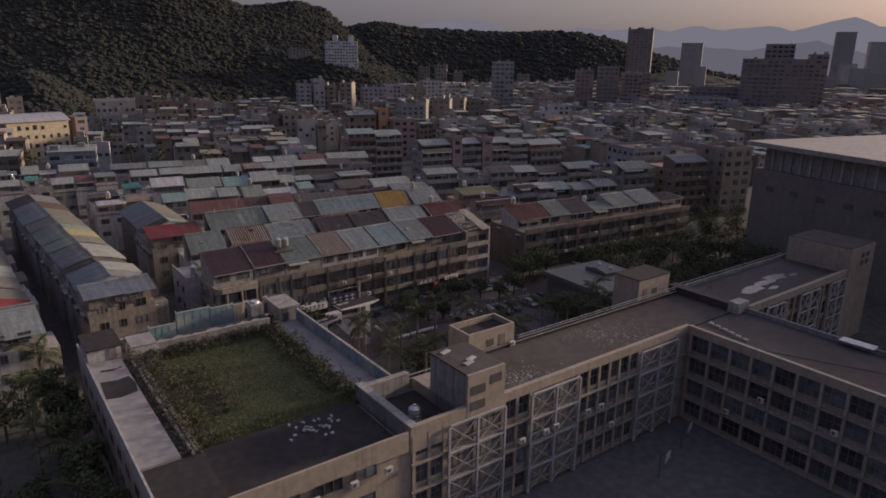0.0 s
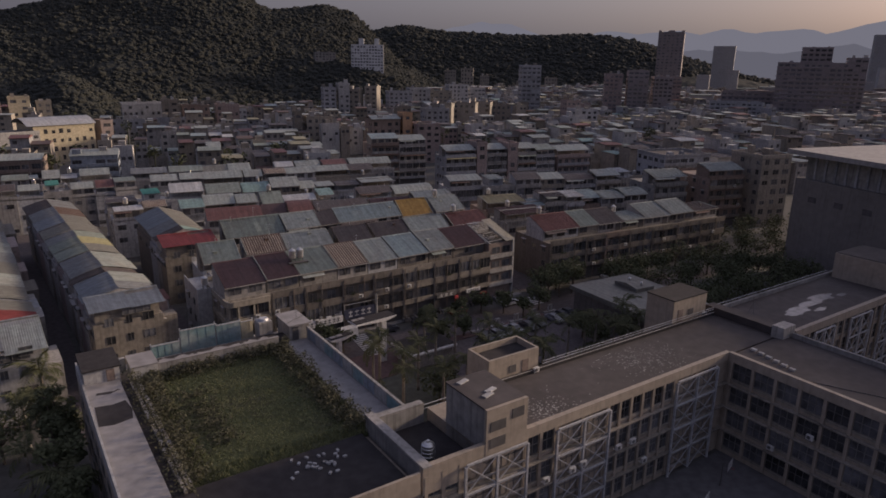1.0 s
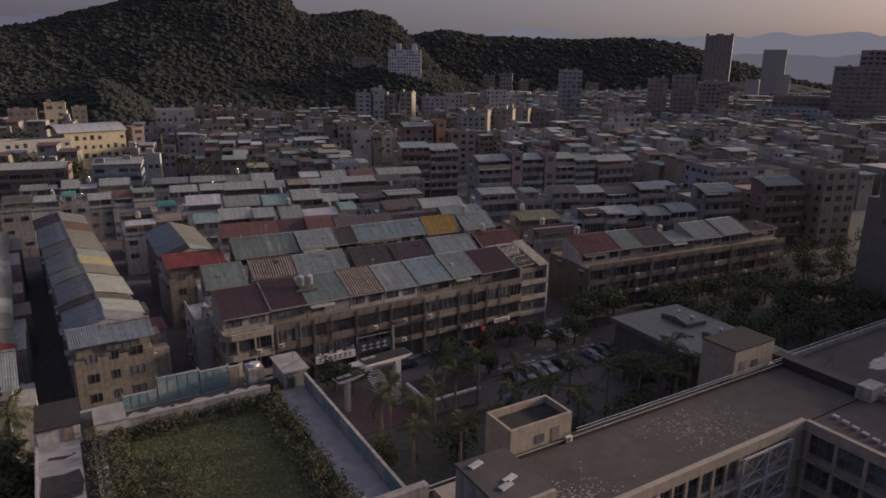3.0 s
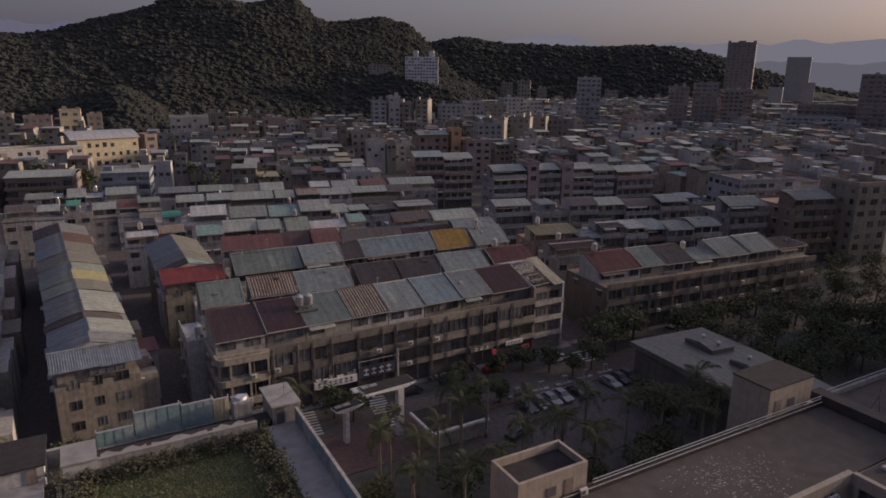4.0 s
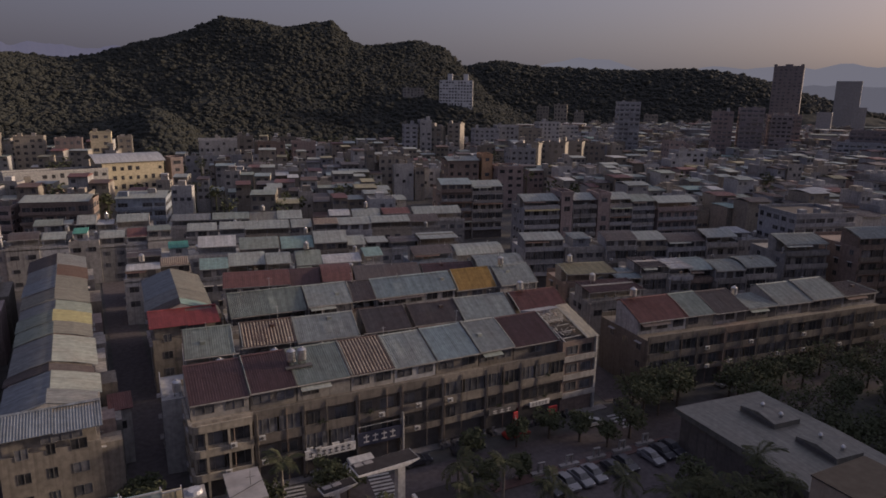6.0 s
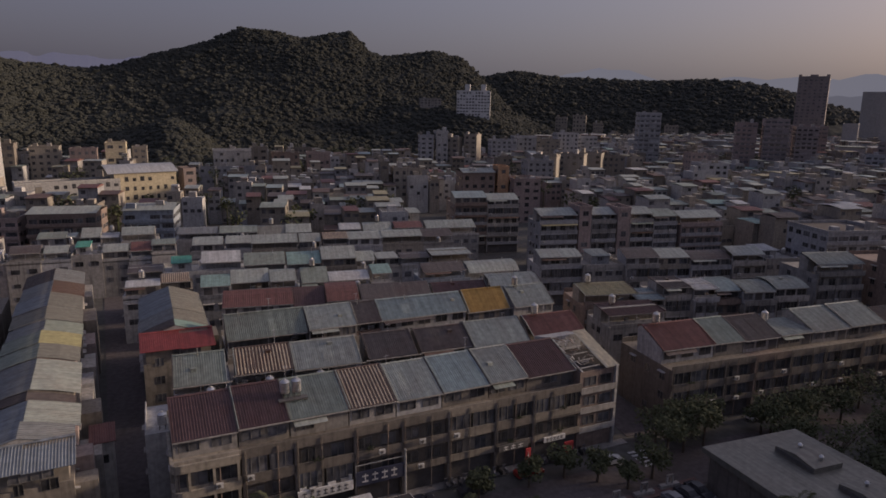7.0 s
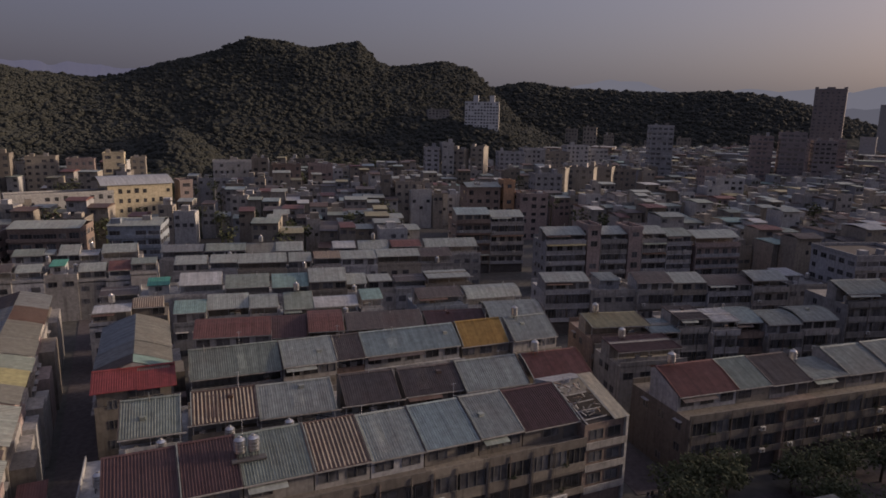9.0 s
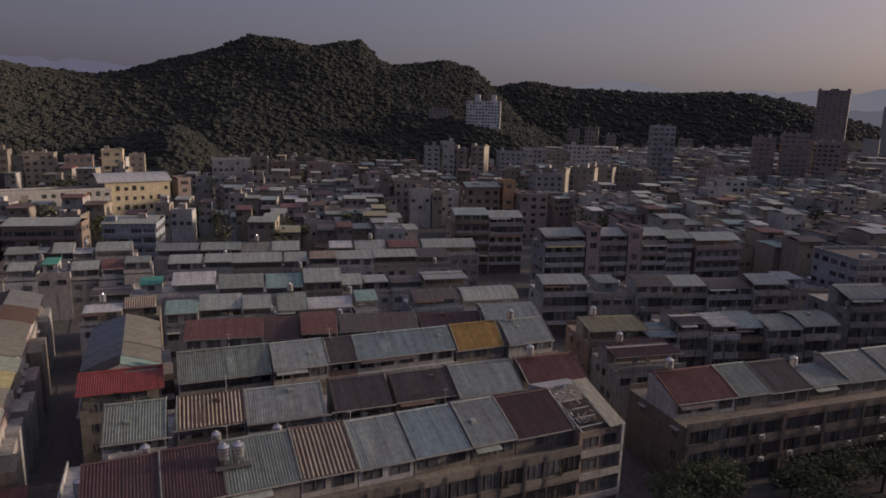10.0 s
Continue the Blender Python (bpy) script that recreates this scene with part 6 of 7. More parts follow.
def wood(name, xr, yr, step, r0, r1, zmin, label):
    """Tree crowns side by side over the slope that faces the town: a rounded mass and smaller leaf clumps on it."""
    mb = MB()
    y = yr[0]
    while y < yr[1]:
        x = xr[0] + random.uniform(0, step)
        while x < xr[1]:
            px, py = x + random.uniform(-0.35, 0.35) * step, y + random.uniform(-0.35, 0.35) * step
            x += step
            z = hill_z(px, py)
            if z < zmin or hill_z(px + 4, py + 14) < z - 3.5:
                continue
            nrm = Vector((z - hill_z(px + 6, py), z - hill_z(px, py + 6), 9.0)).normalized()
            r = random.uniform(r0, r1) * (1.35 if random.random() < 0.12 else 1.0)
            top = z + r * random.uniform(0.2, 0.65)
            lump(mb, (px, py, top), nrm, r * 0.95, random.uniform(0.5, 0.75))
            for q in range(3):
                a, el = q * 2.094 + random.uniform(-0.6, 0.6), random.uniform(0.25, 1.2)
                o = (px + math.cos(a) * math.cos(el) * r * 0.8, py + math.sin(a) * math.cos(el) * r * 0.8, top + math.sin(el) * r * 0.42)
                lump(mb, o, nrm, r * random.uniform(0.3, 0.5), random.uniform(0.5, 0.8))
        y += step * 0.9
    ob = part(name, mb, M_WOOD, None, "", None, True)
    return tagged(ob, label, "forest", "", "stuff")


def canopy(x0, x1, y0, y1, step, label, cell=4.2, amp=1.7):
    """A closed leaf canopy over the slope: rounded crowns side by side, finer clumps on each."""
    nx, ny = int((x1 - x0) / step), int((y1 - y0) / step)
    z = [[hill_z(x0 + i * step, y0 + j * step) for i in range(nx + 1)] for j in range(ny + 1)]
    mb = MB()
    for j in range(ny + 1):
        for i in range(nx + 1):
            x, y, h = x0 + i * step, y0 + j * step, z[j][i]
            gx = z[j][min(i + 1, nx)] - z[j][max(i - 1, 0)]
            gy = z[min(j + 1, ny)][i] - z[max(j - 1, 0)][i]
            nrm = Vector((-gx, -gy, 2 * step)).normalized()
            d = noise.voronoi(Vector((x / cell, y / cell, h / cell)))[0][0]
            f = noise.fractal(Vector((x / 4.5, y / 4.5, h / 4.5)), 1.0, 2.0, 3)
            b = noise.noise(Vector((x / 30, y / 30, 4.0)))
            c = amp * (1.0 - min(1.0, d * 1.25) ** 2) + 1.0 * f + 2.4 * b + (0.5 if h > 1.0 else -6.0 if h < -1 else -3.0)
            mb.v.append((x + nrm.x * c, y + nrm.y * c, h + nrm.z * c))
    w = nx + 1
    mb.f = [(j * w + i, j * w + i + 1, (j + 1) * w + i + 1, (j + 1) * w + i) for j in range(ny) for i in range(nx)]
    ob = part("forest", mb, M_WOOD, None, "", None, True)
    return tagged(ob, label, "forest", "", "stuff")


canopy(-330, 480, 600, 975, 1.9, "dense dark green trees covering the hill")
canopy(-70, 120, 440, 602, 1.7, "dense trees on the wooded spur above the school")
canopy(420, 1290, 600, 1130, 3.4, "dense dark green trees on the farther ridge", 6.5, 2.0)
wood("tree_crowns", (-300, 440), (575, 960), 4.9, 2.8, 4.1, 1.5, "rounded dark crowns of the hill forest")
wood("tree_crowns", (-70, 120), (440, 575), 4.9, 2.8, 4.1, 2.0, "rounded dark crowns on the wooded spur")
wood("tree_crowns", (430, 1150), (700, 1120), 7.5, 4.4, 6.0, 2.0, "rounded dark crowns on the farther ridge")

block(268, 706, -10, 22, 10, 8, M_CONCD, 3, 6, "low villa block among trees on the hill", hill_z(272, 706) + 4.0)
for x, y, W, H in ((470, 772, 14, 24), (490, 764, 16, 30), (512, 752, 12, 24), (560, 735, 22, 22), (596, 720, 16, 26)):
    block(x, y, -35, W, 12, H, M_CREAM, 6, 4, "distant pale apartment block under the hill", hill_z(x + 6, y) + 2.0, faces="f")

# ---- far mountains ----


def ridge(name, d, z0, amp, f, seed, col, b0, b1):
    m = bpy.data.materials.new("far_haze_glow_" + name)
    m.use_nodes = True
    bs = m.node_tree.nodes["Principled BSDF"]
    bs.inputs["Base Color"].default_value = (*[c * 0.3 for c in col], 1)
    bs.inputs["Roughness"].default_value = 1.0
    # emission stands in for air haze, stronger on farther ridges
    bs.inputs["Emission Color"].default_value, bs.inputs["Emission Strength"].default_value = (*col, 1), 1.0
    mb = MB()
    n = 160
    for i in range(n + 1):
        a = radians(b0 + (b1 - b0) * i / n)
        z = z0 + amp * (noise.fractal(Vector((i * f, seed, 0)), 1.0, 2.0, 5))
        for dd, zz in ((d, -20), (d + 60, z), (d + 260, z * 0.5)):
            mb.v.append((20 + dd * math.sin(a), 30 + dd * math.cos(a), zz))
    for i in range(n):
        for q in range(2):
            mb.f.append((3 * i + q, 3 * (i + 1) + q, 3 * (i + 1) + q + 1, 3 * i + q + 1))
    return solid("backdrop", mb, m, "far mountain ridge, haze put in as glow", "mountains", None, "structure")


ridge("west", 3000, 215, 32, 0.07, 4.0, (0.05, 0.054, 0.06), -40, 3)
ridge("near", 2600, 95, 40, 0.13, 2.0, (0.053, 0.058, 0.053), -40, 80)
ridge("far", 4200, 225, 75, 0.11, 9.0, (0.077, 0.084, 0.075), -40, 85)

# ---- trees ----


def frond_mesh(length, droop, seed):
    rnd = random.Random(seed)
    mb = MB()
    n = 14
    spine = []
    for i in range(n + 1):
        t = i / n
        spine.append(Vector((length * t * (1 - 0.18 * t), 0, length * (0.55 * t - droop * t * t))))
    for i in range(n):
        a, b = spine[i], spine[i + 1]
        mb.face(tuple(a + Vector((0, -0.03, 0))), tuple(b + Vector((0, -0.02, 0))), tuple(b + Vector((0, 0.02, 0))), tuple(a + Vector((0, 0.03, 0))))
        ll = length * 0.30 * math.sin(math.pi * (0.12 + 0.82 * i / n)) + 0.12
        for s in (-1, 1):
            tip = b + Vector((0.25 * ll, s * ll * 0.85, -ll * rnd.uniform(0.25, 0.7)))
            mid = (a + tip) / 2
            mb.face(tuple(a), tuple(mid + Vector((-0.06, 0, 0.03))), tuple(tip), tuple(mid + Vector((0.12, 0, 0.0))))
    return mb


FRONDS = [frond_mesh(2.9, 0.75, 1).mesh("frond", M_FROND), frond_mesh(3.3, 1.0, 2).mesh("frond", M_FROND), frond_mesh(2.5, 0.45, 3).mesh("frond", M_FROND)]


def palm(x, y, h, s=1.0, z=0.0):
    rnd = random.Random(int(x * 17 + y * 5))
    e = thing("palm_tree", "tall royal palm with grey trunk and drooping fronds", "palm tree", pose(x, y, z, 0, 0, rnd.uniform(0, 360)), "palm trees")
    tr = MB()
    for i in range(6):
        r = [0.26, 0.24, 0.25, 0.23, 0.2, 0.17, 0.12]
        tr.cyl(0, 0, h * i / 6, h * (i + 1) / 6, r[i] * s, r[i + 1] * s, 10, i in (0, 5))
    part("trunk", tr, M_BARK, e, "pale ringed trunk", None, True)
    part("crownshaft", MB().cyl(0, 0, h, h + 0.9, 0.14 * s, 0.07 * s, 10), M_FROND, e)
    for k in range(12):
        m = pose(0, 0, h + 0.6, 0, rnd.uniform(-50, 38), k * 137.5)
        part("frond", FRONDS[k % 3], None, e, "", m @ Matrix.Scale(s * rnd.uniform(0.85, 1.15), 4))
    return e


def leafy(x, y, h, r, z=0.0, n=750, name="tree", label="bushy broadleaf tree with dense dark crown"):
    rnd = random.Random(int(x * 11 + y * 3))
    e = thing(name, label, "tree", pose(x, y, z), "trees")
    tr = MB().cyl(0, 0, 0, h * 0.5, 0.22, 0.14, 8)
    cents = []
    for k in range(9):
        a, rr = k * 2.4, r * rnd.uniform(0.25, 0.75)
        c = Vector((rr * math.cos(a), rr * math.sin(a), h * rnd.uniform(0.5, 0.9)))
        cents.append((c, r * rnd.uniform(0.32, 0.55)))
        tr.beam((0, 0, h * 0.4), tuple(c), 0.09)
    part("trunk", tr, M_TRUNK, e, "dark branching trunk")
    mb = MB()
    for k in range(n):
        c, q = cents[k % 9]
        d = Vector((rnd.gauss(0, 1), rnd.gauss(0, 1), rnd.gauss(0, 0.8)))
        p = c + d.normalized() * q * rnd.uniform(0.6, 1.1)
        a = Vector((rnd.uniform(-1, 1), rnd.uniform(-1, 1), rnd.uniform(-0.6, 0.6))).normalized() * rnd.uniform(0.18, 0.38)
        b = a.cross(Vector((rnd.uniform(-1, 1), rnd.uniform(-1, 1), 1))).normalized() * rnd.uniform(0.12, 0.24)
        mb.face(tuple(p - a), tuple(p - b), tuple(p + a), tuple(p + b))
    part("crown", mb, M_LEAF, e, "crown of small dark green leaves")
    return e


for x, y, h in ((57.6, 97.9, 8), (62.7, 95.7, 8.5), (45.5, 91.0, 9), (43.0, 88.0, 9.5), (47.5, 86.5, 8.5), (51.5, 89.0, 8), (62, 85.0, 7.5), (66, 83.5, 8), (76, 89.5, 7), (70, 80, 8), (94, 86.0, 8), (82.3, 83.5, 7.5), (88, 82, 7), (37.9, 108.0, 7), (44.0, 80.0, 9), (49, 77, 9), (55, 80, 8.5),
                (-1.0, 112, 7.5), (-0.1, 93, 8), (2.5, 78, 7), (-2.5, 84, 8), (0.5, 70, 7), (3.0, 64.0, 7), (-3, 100, 7), (60, 73, 9),
                (56.7, 92.3, 8), (66, 89.9, 8), (67.6, 77.2, 8.5), (82.7, 81.3, 8.5), (67.9, 84.3, 7.5), (86, 77, 8), (92, 80, 8.5), (78, 83, 8)):
    palm(x, y, h)
for x, y, h, r in ((-2, 106, 6, 3.2), (1.5, 98, 5.5, 2.8), (-6, 98, 6.5, 3.5), (13.0, 110.5, 5, 2.6), (22, 113, 5, 2.4), (36, 107.5, 5, 2.5), (33, 109.5, 4.5, 2.2), (41, 84, 6, 3), (52, 83, 6.5, 3.2), (58, 77, 7, 3.5), (66, 76, 7, 3.5), (74, 75, 6.5, 3.2), (47, 71, 6, 3), (40, 73, 6, 3), (53, 72, 6.5, 3.2),
                   (80, 79, 6, 3), (99, 116, 7, 3.2), (104, 116.5, 7, 3.4), (109, 116, 6.5, 3), (90, 92, 5, 2.6), (70, 104, 4, 1.8), (64, 103, 5, 2.4), (87, 107, 4, 1.8), (118, 113, 6, 3), (126, 112, 6.5, 3.2), (134, 111, 6.5, 3.2), (144, 109, 7, 3.6), (118, 106, 6, 3), (128, 100, 7, 3.6), (138, 96, 7, 3.6), (148, 100, 7, 3.6), (122, 90, 6, 3.2), (132, 86, 7, 3.4), (142, 84, 7, 3.4), (152, 90, 7, 3.6),
                   (-8, 70, 6, 3.2), (-5, 60, 6, 3), (-9, 80, 6, 3.2), (-12, 90, 6.5, 3.4), (-4, 76, 5.5, 2.8), (44, 110.5, 5, 2.4), (66, 111.8, 4.6, 2.1), (74, 112.2, 4.8, 2.2), (80, 112.6, 5, 2.3), (88, 86, 6, 3), (93, 84, 6.5, 3), (61, 80, 6, 2.8), (92, 108, 6, 2.8), (84, 110, 5, 2.3), (97, 111, 8.5, 3.3), (101.5, 112.5, 8, 3.2), (106, 113, 8.5, 3.4)):
    leafy(x, y, h, r)
for x, y, h, r in ((8, 111.8, 4.5, 2.0), (11, 112.2, 4.0, 1.8), (20, 116, 4.5, 2.0), (22, 117.8, 4.0, 1.7), (46.5, 108.5, 4.5, 2.2), (170, 114, 6, 3), (176, 118, 6.5, 3.2), (183, 114, 6, 3.2), (181, 123, 6.5, 3.4), (190, 119, 6.5, 3.4), (173, 124, 6, 3), (196, 114, 6.5, 3.4), (187, 127, 6, 3), (199, 123, 6.5, 3.4), (206, 118, 7, 3.6), (178, 109, 6.5, 3.2), (212, 124, 7, 3.6), (194, 129, 6, 3)):
    leafy(x, y, h, r, 0.0, 450)
for k in range(9):      # row of tall trees added close against the school block's side wall for shade
    ty = 53.0 + k * 5.0
    leafy(6.0 - 0.052 * (ty - 49) - 3.3, ty, 10.5 + (k * 7 % 3), 2.5, 0.0, 900)
for x, y, h in ((2.6, 75.5, 8.5), (0.8, 107.0, 8.0), (1.2, 97.0, 8.0)):
    palm(x - 1.5, y, h, 1.35)
random.seed(12)
for k in range(44):
    tx, ty = random.uniform(116, 172), random.uniform(72, 116)
    if not (ty < 70 or (tx < 140 and ty < 72)):
        leafy(tx, ty, random.uniform(5.5, 8.5), random.uniform(2.8, 4.2), 0.0, 520)

# overgrown grass roof: tufts and weeds
random.seed(3)
gm = MB()
for k in range(26000):
    x, y = random.uniform(-67.3, -48.1), random.uniform(11.1, 37.3)
    edge = min(x + 67.4, -48.0 - x, y - 11.0, 37.4 - y)
    hgt = random.uniform(0.05, 0.2) if edge > 2.4 else random.uniform(0.1, 0.6)
    a = random.uniform(0, 6.3)
    w = random.uniform(0.02, 0.07)
    dx, dy = math.cos(a) * w, math.sin(a) * w
    lx, ly = random.uniform(-0.25, 0.25), random.uniform(-0.25, 0.25)
    gm.face((x - dx, y - dy, 13.0), (x + dx, y + dy, 13.0), (x + lx + dx * 0.4, y + ly + dy * 0.4, 13.0 + hgt), (x + lx - dx * 0.4, y + ly - dy * 0.4, 13.0 + hgt * 0.9))
grass = solid("grass", gm, M_GRASS, "wild green grass and tall weeds on the roof", "grass", SM, "stuff")
bm_ = MB()
for k in range(21000):
    u = random.random()
    if u < 0.35:
        x, y, top = random.gauss(-67.0, 1.1), random.uniform(9, 36.5), 2.3
    elif u < 0.65:
        x, y, top = random.gauss(-49.4, 1.0), random.uniform(11.5, 37), 2.5
    elif u < 0.92:
        x, y, top = random.uniform(-67, -48.2), random.gauss(36.2, 0.7), 1.9
    else:
        x, y, top = random.gauss(-62.5, 1.0), random.uniform(17, 31), 1.1
    if not (-69.5 < x < -47.8 and (11.2 if x > -67.4 else 8.2) < y < 37.3):
        continue
    clump = 0.5 + 0.75 * noise.noise(Vector((x * 0.55, y * 0.55, 1.0)))
    if clump < 0.3:
        continue
    z = (13.0 if x > -67.9 else 13.6) + random.random() * top * clump * 1.3
    a = Vector((random.uniform(-1, 1), random.uniform(-1, 1), random.uniform(-0.5, 0.5))).normalized() * random.uniform(0.09, 0.24)
    b = a.cross(Vector((random.uniform(-1, 1), random.uniform(-1, 1), 1))).normalized() * random.uniform(0.05, 0.12)
    p = Vector((x, y, z))
    bm_.face(tuple(p - a), tuple(p - b), tuple(p + a), tuple(p + b))
bushes = solid("bushes", bm_, M_WEED, "rank weeds and shrubs along the roof edges", "shrubs", SM, "stuff")

# ---- vehicles ----


def car_meshes(key, colr):
    ck = "car_" + key
    if ck not in CACHE:
        paint = mat("car_paint_" + key, colr, 0.35, 0.1, var=0.05, grain=2, stain=0.1, bump=0.0, spec=0.6)
        body = MB()
        low = [(-2.2, 0.35), (2.2, 0.32), (2.25, 0.7), (1.35, 0.92), (-1.7, 0.95), (-2.2, 0.85)]
        n = len(low)
        for yy, sc in ((-0.85, 0.97), (-0.78, 1.0), (0.78, 1.0), (0.85, 0.97)):
            body.v += [(x * sc, yy, z) for x, z in low]
        for q in range(3):
            body.f += [(q * n + i, q * n + (i + 1) % n, (q + 1) * n + (i + 1) % n, (q + 1) * n + i) for i in range(n)]
        body.f += [tuple(range(n - 1, -1, -1)), tuple(range(3 * n, 4 * n))]
        roof_ = MB()
        roof_.v = [(-1.1, -0.62, 1.44), (0.35, -0.62, 1.44), (0.35, 0.62, 1.44), (-1.1, 0.62, 1.44), (-1.1, -0.62, 1.38), (0.35, -0.62, 1.38), (0.35, 0.62, 1.38), (-1.1, 0.62, 1.38)]
        roof_.f = [(0, 1, 2, 3), (7, 6, 5, 4), (0, 4, 5, 1), (1, 5, 6, 2), (2, 6, 7, 3), (3, 7, 4, 0)]
        cab = MB()
        cab.v = [(-1.65, -0.76, 0.9), (1.15, -0.76, 0.9), (1.15, 0.76, 0.9), (-1.65, 0.76, 0.9), (-1.1, -0.6, 1.4), (0.35, -0.6, 1.4), (0.35, 0.6, 1.4), (-1.1, 0.6, 1.4)]
        cab.f = [(4, 5, 6, 7), (0, 1, 5, 4), (1, 2, 6, 5), (2, 3, 7, 6), (3, 0, 4, 7)]
        wh = MB()
        ring = [(0.31 * math.cos(i * math.pi / 6), 0.31 + 0.31 * math.sin(i * math.pi / 6)) for i in range(12)]
        wh.v = [(x, -0.1, z) for x, z in ring] + [(x, 0.1, z) for x, z in ring]
        wh.f = [tuple(range(11, -1, -1)), tuple(range(12, 24))] + [(i, (i + 1) % 12, 12 + (i + 1) % 12, 12 + i) for i in range(12)]
        lamp = MB().box(2.15, -0.175, 0.6, 2.24, 0.175, 0.72)
        CACHE[ck] = (body.mesh("body", paint), roof_.mesh("roof", paint), cab.mesh("glasshouse", M_GLASS), wh.mesh("wheel", M_DARKSTEEL), lamp.mesh("headlight", M_SIGNW))
    return CACHE[ck]


CARS = {"silver": (0.24, 0.24, 0.25), "white": (0.55, 0.55, 0.54), "dark": (0.05, 0.05, 0.06), "red": (0.35, 0.04, 0.03)}


def car(x, y, rz, key, z=0.06):
    body, roof_, cab, wh, lamp = car_meshes(key, CARS[key])
    e = thing("car", "parked %s saloon car on the asphalt" % key, "car", pose(x, y, z, 0, 0, rz), "parked cars")
    part("body", body, None, e)
    part("roof", roof_, None, e)
    part("glasshouse", cab, None, e, "dark car windows")
    for b in (-0.575, 0.575):
        part("headlight", lamp, None, e, "", pose(0, b, 0))
    for a, b in ((-1.35, -0.76), (1.4, -0.76), (-1.35, 0.76), (1.4, 0.76)):
        part("wheel", wh, None, e, "", pose(a, b, 0))
    return e


for x, y, k in ((72.8, 100.2, "dark"), (75.4, 100.4, "silver"), (77.8, 100.6, "silver"), (80.2, 100.9, "silver"), (83.6, 100.8, "dark"), (86.1, 101.4, "dark"), (90.8, 101.4, "silver"), (93.4, 102.0, "dark"), (95.6, 102.4, "dark")):
    car(x, y, -86, k)
car(67.2, 94.0, 20, "dark")
for x, y, rz, k in ((121.9, 117.2, 2, "white"), (45.2, 115.2, 184, "silver"), (25.2, 130.2, 95, "white"), (58, 113.2, 2, "dark"), (66, 113.6, 2, "dark"), (131, 117.6, 2, "dark"), (75.5, 115.0, 4, "red"), (88.5, 113.6, 4, "white")):
    car(x, y, rz, k, 0.04)


def scooter_meshes():
    if "scooter" not in CACHE:
        b = MB().box(-0.75, -0.16, 0.28, 0.1, 0.16, 0.72).box(0.1, -0.14, 0.22, 0.5, 0.14, 0.34).box(0.5, -0.17, 0.25, 0.65, 0.17, 1.0).box(0.48, -0.33, 0.98, 0.56, 0.33, 1.04).box(-0.7, -0.14, 0.72, 0.05, 0.14, 0.80)
        w = MB()
        ring = [(0.23 * math.cos(i * math.pi / 5), 0.23 + 0.23 * math.sin(i * math.pi / 5)) for i in range(10)]
        w.v = [(x, -0.05, z) for x, z in ring] + [(x, 0.05, z) for x, z in ring]
        w.f = [tuple(range(9, -1, -1)), tuple(range(10, 20))] + [(i, (i + 1) % 10, 10 + (i + 1) % 10, 10 + i) for i in range(10)]
        CACHE["scooter"] = (b.mesh("body", mat("scooter_plastic", (0.10, 0.10, 0.11), 0.5, spread=0.8, grain=3)), w.mesh("wheel", M_DARKSTEEL))
    return CACHE["scooter"]


random.seed(9)
for k in range(30):
    b, w = scooter_meshes()
    x = 63.0 + k * 0.95 if k < 26 else 97 + (k - 26) * 1.0
    if 73 < x < 77:
        continue
    e = thing("scooter", "parked dark motor scooter at the kerb", "scooter", pose(x, 116.0 + (x - 63) * 0.063 + random.uniform(-0.15, 0.15), 0.18 if x < 94 else 0.03, 0, 0, 80 + random.uniform(-12, 12)), "parked scooters")
    part("body", b, None, e)
    part("wheel", w, None, e, "", pose(-0.5, 0, 0))
    part("wheel", w, None, e, "", pose(0.66, 0, 0))

# ---- school gate, planters, car park ----


def gate(x, y, h, left, right, deep, ang, wide):
    e = thing("school_gate", "pale concrete gate pier with a winged canopy beam", "gate", pose(x, y, 0.1, 0, 0, ang), "school gate")
    part("pier", MB().box(-wide, -0.45 - deep / 3, 0, wide, 0.45 - deep / 3, h - 0.45), M_GATE, e)
    b = MB()
    prof = [(-left, h - 0.2), (-0.65, h - 0.55), (0.65, h - 0.55), (right, h - 0.12), (right, h), (-left, h)]
    n = len(prof)
    b.v = [(u, -deep, z) for u, z in prof] + [(u, deep, z) for u, z in prof]
    b.f = [tuple(range(n)), tuple(range(2 * n - 1, n - 1, -1))] + [(i, n + i, n + (i + 1) % n, (i + 1) % n) for i in range(n)]
    part("canopy_beam", b, M_GATE, e, "tapered white canopy beam")
    part("canopy_roof", MB().box(-left + 0.1, -deep + 0.12, h, right - 0.1, deep - 0.1, h + 0.06), M_FELT, e, "dark felted canopy top")
    for q in range(2):
        part("skylight", MB().box(-left + 0.4 + q * 1.3, deep - 1.0, h + 0.06, -left + 1.5 + q * 1.3, deep - 0.3, h + 0.12), M_WHITEROOF, e, "pale canopy skylight")
    return e


gate(51.3, 102.2, 8.5, 6.0, 2.3, 1.4, 8, 0.5)
gate(43.5, 103.4, 5.6, 1.9, 2.7, 0.9, 12, 0.32)
lodge = thing("gate_lodge", "low dark-roofed gate lodge with a pale canopy edge", "lodge", pose(54.0, 95.0, 0, 0, 0, 4))
part("wall", MB().box(0.6, 0.8, 0, 8.6, 6.6, 2.9), M_CONC, lodge)
part("roof", MB().box(0, 0.5, 2.9, 9.2, 7.2, 3.15), M_FELT, lodge)
part("canopy_edge", MB().box(0, 0, 2.75, 9.2, 0.5, 3.1).box(-0.4, 0, 2.75, 0, 7.2, 3.1), M_GATE, lodge, "pale concrete canopy edge")
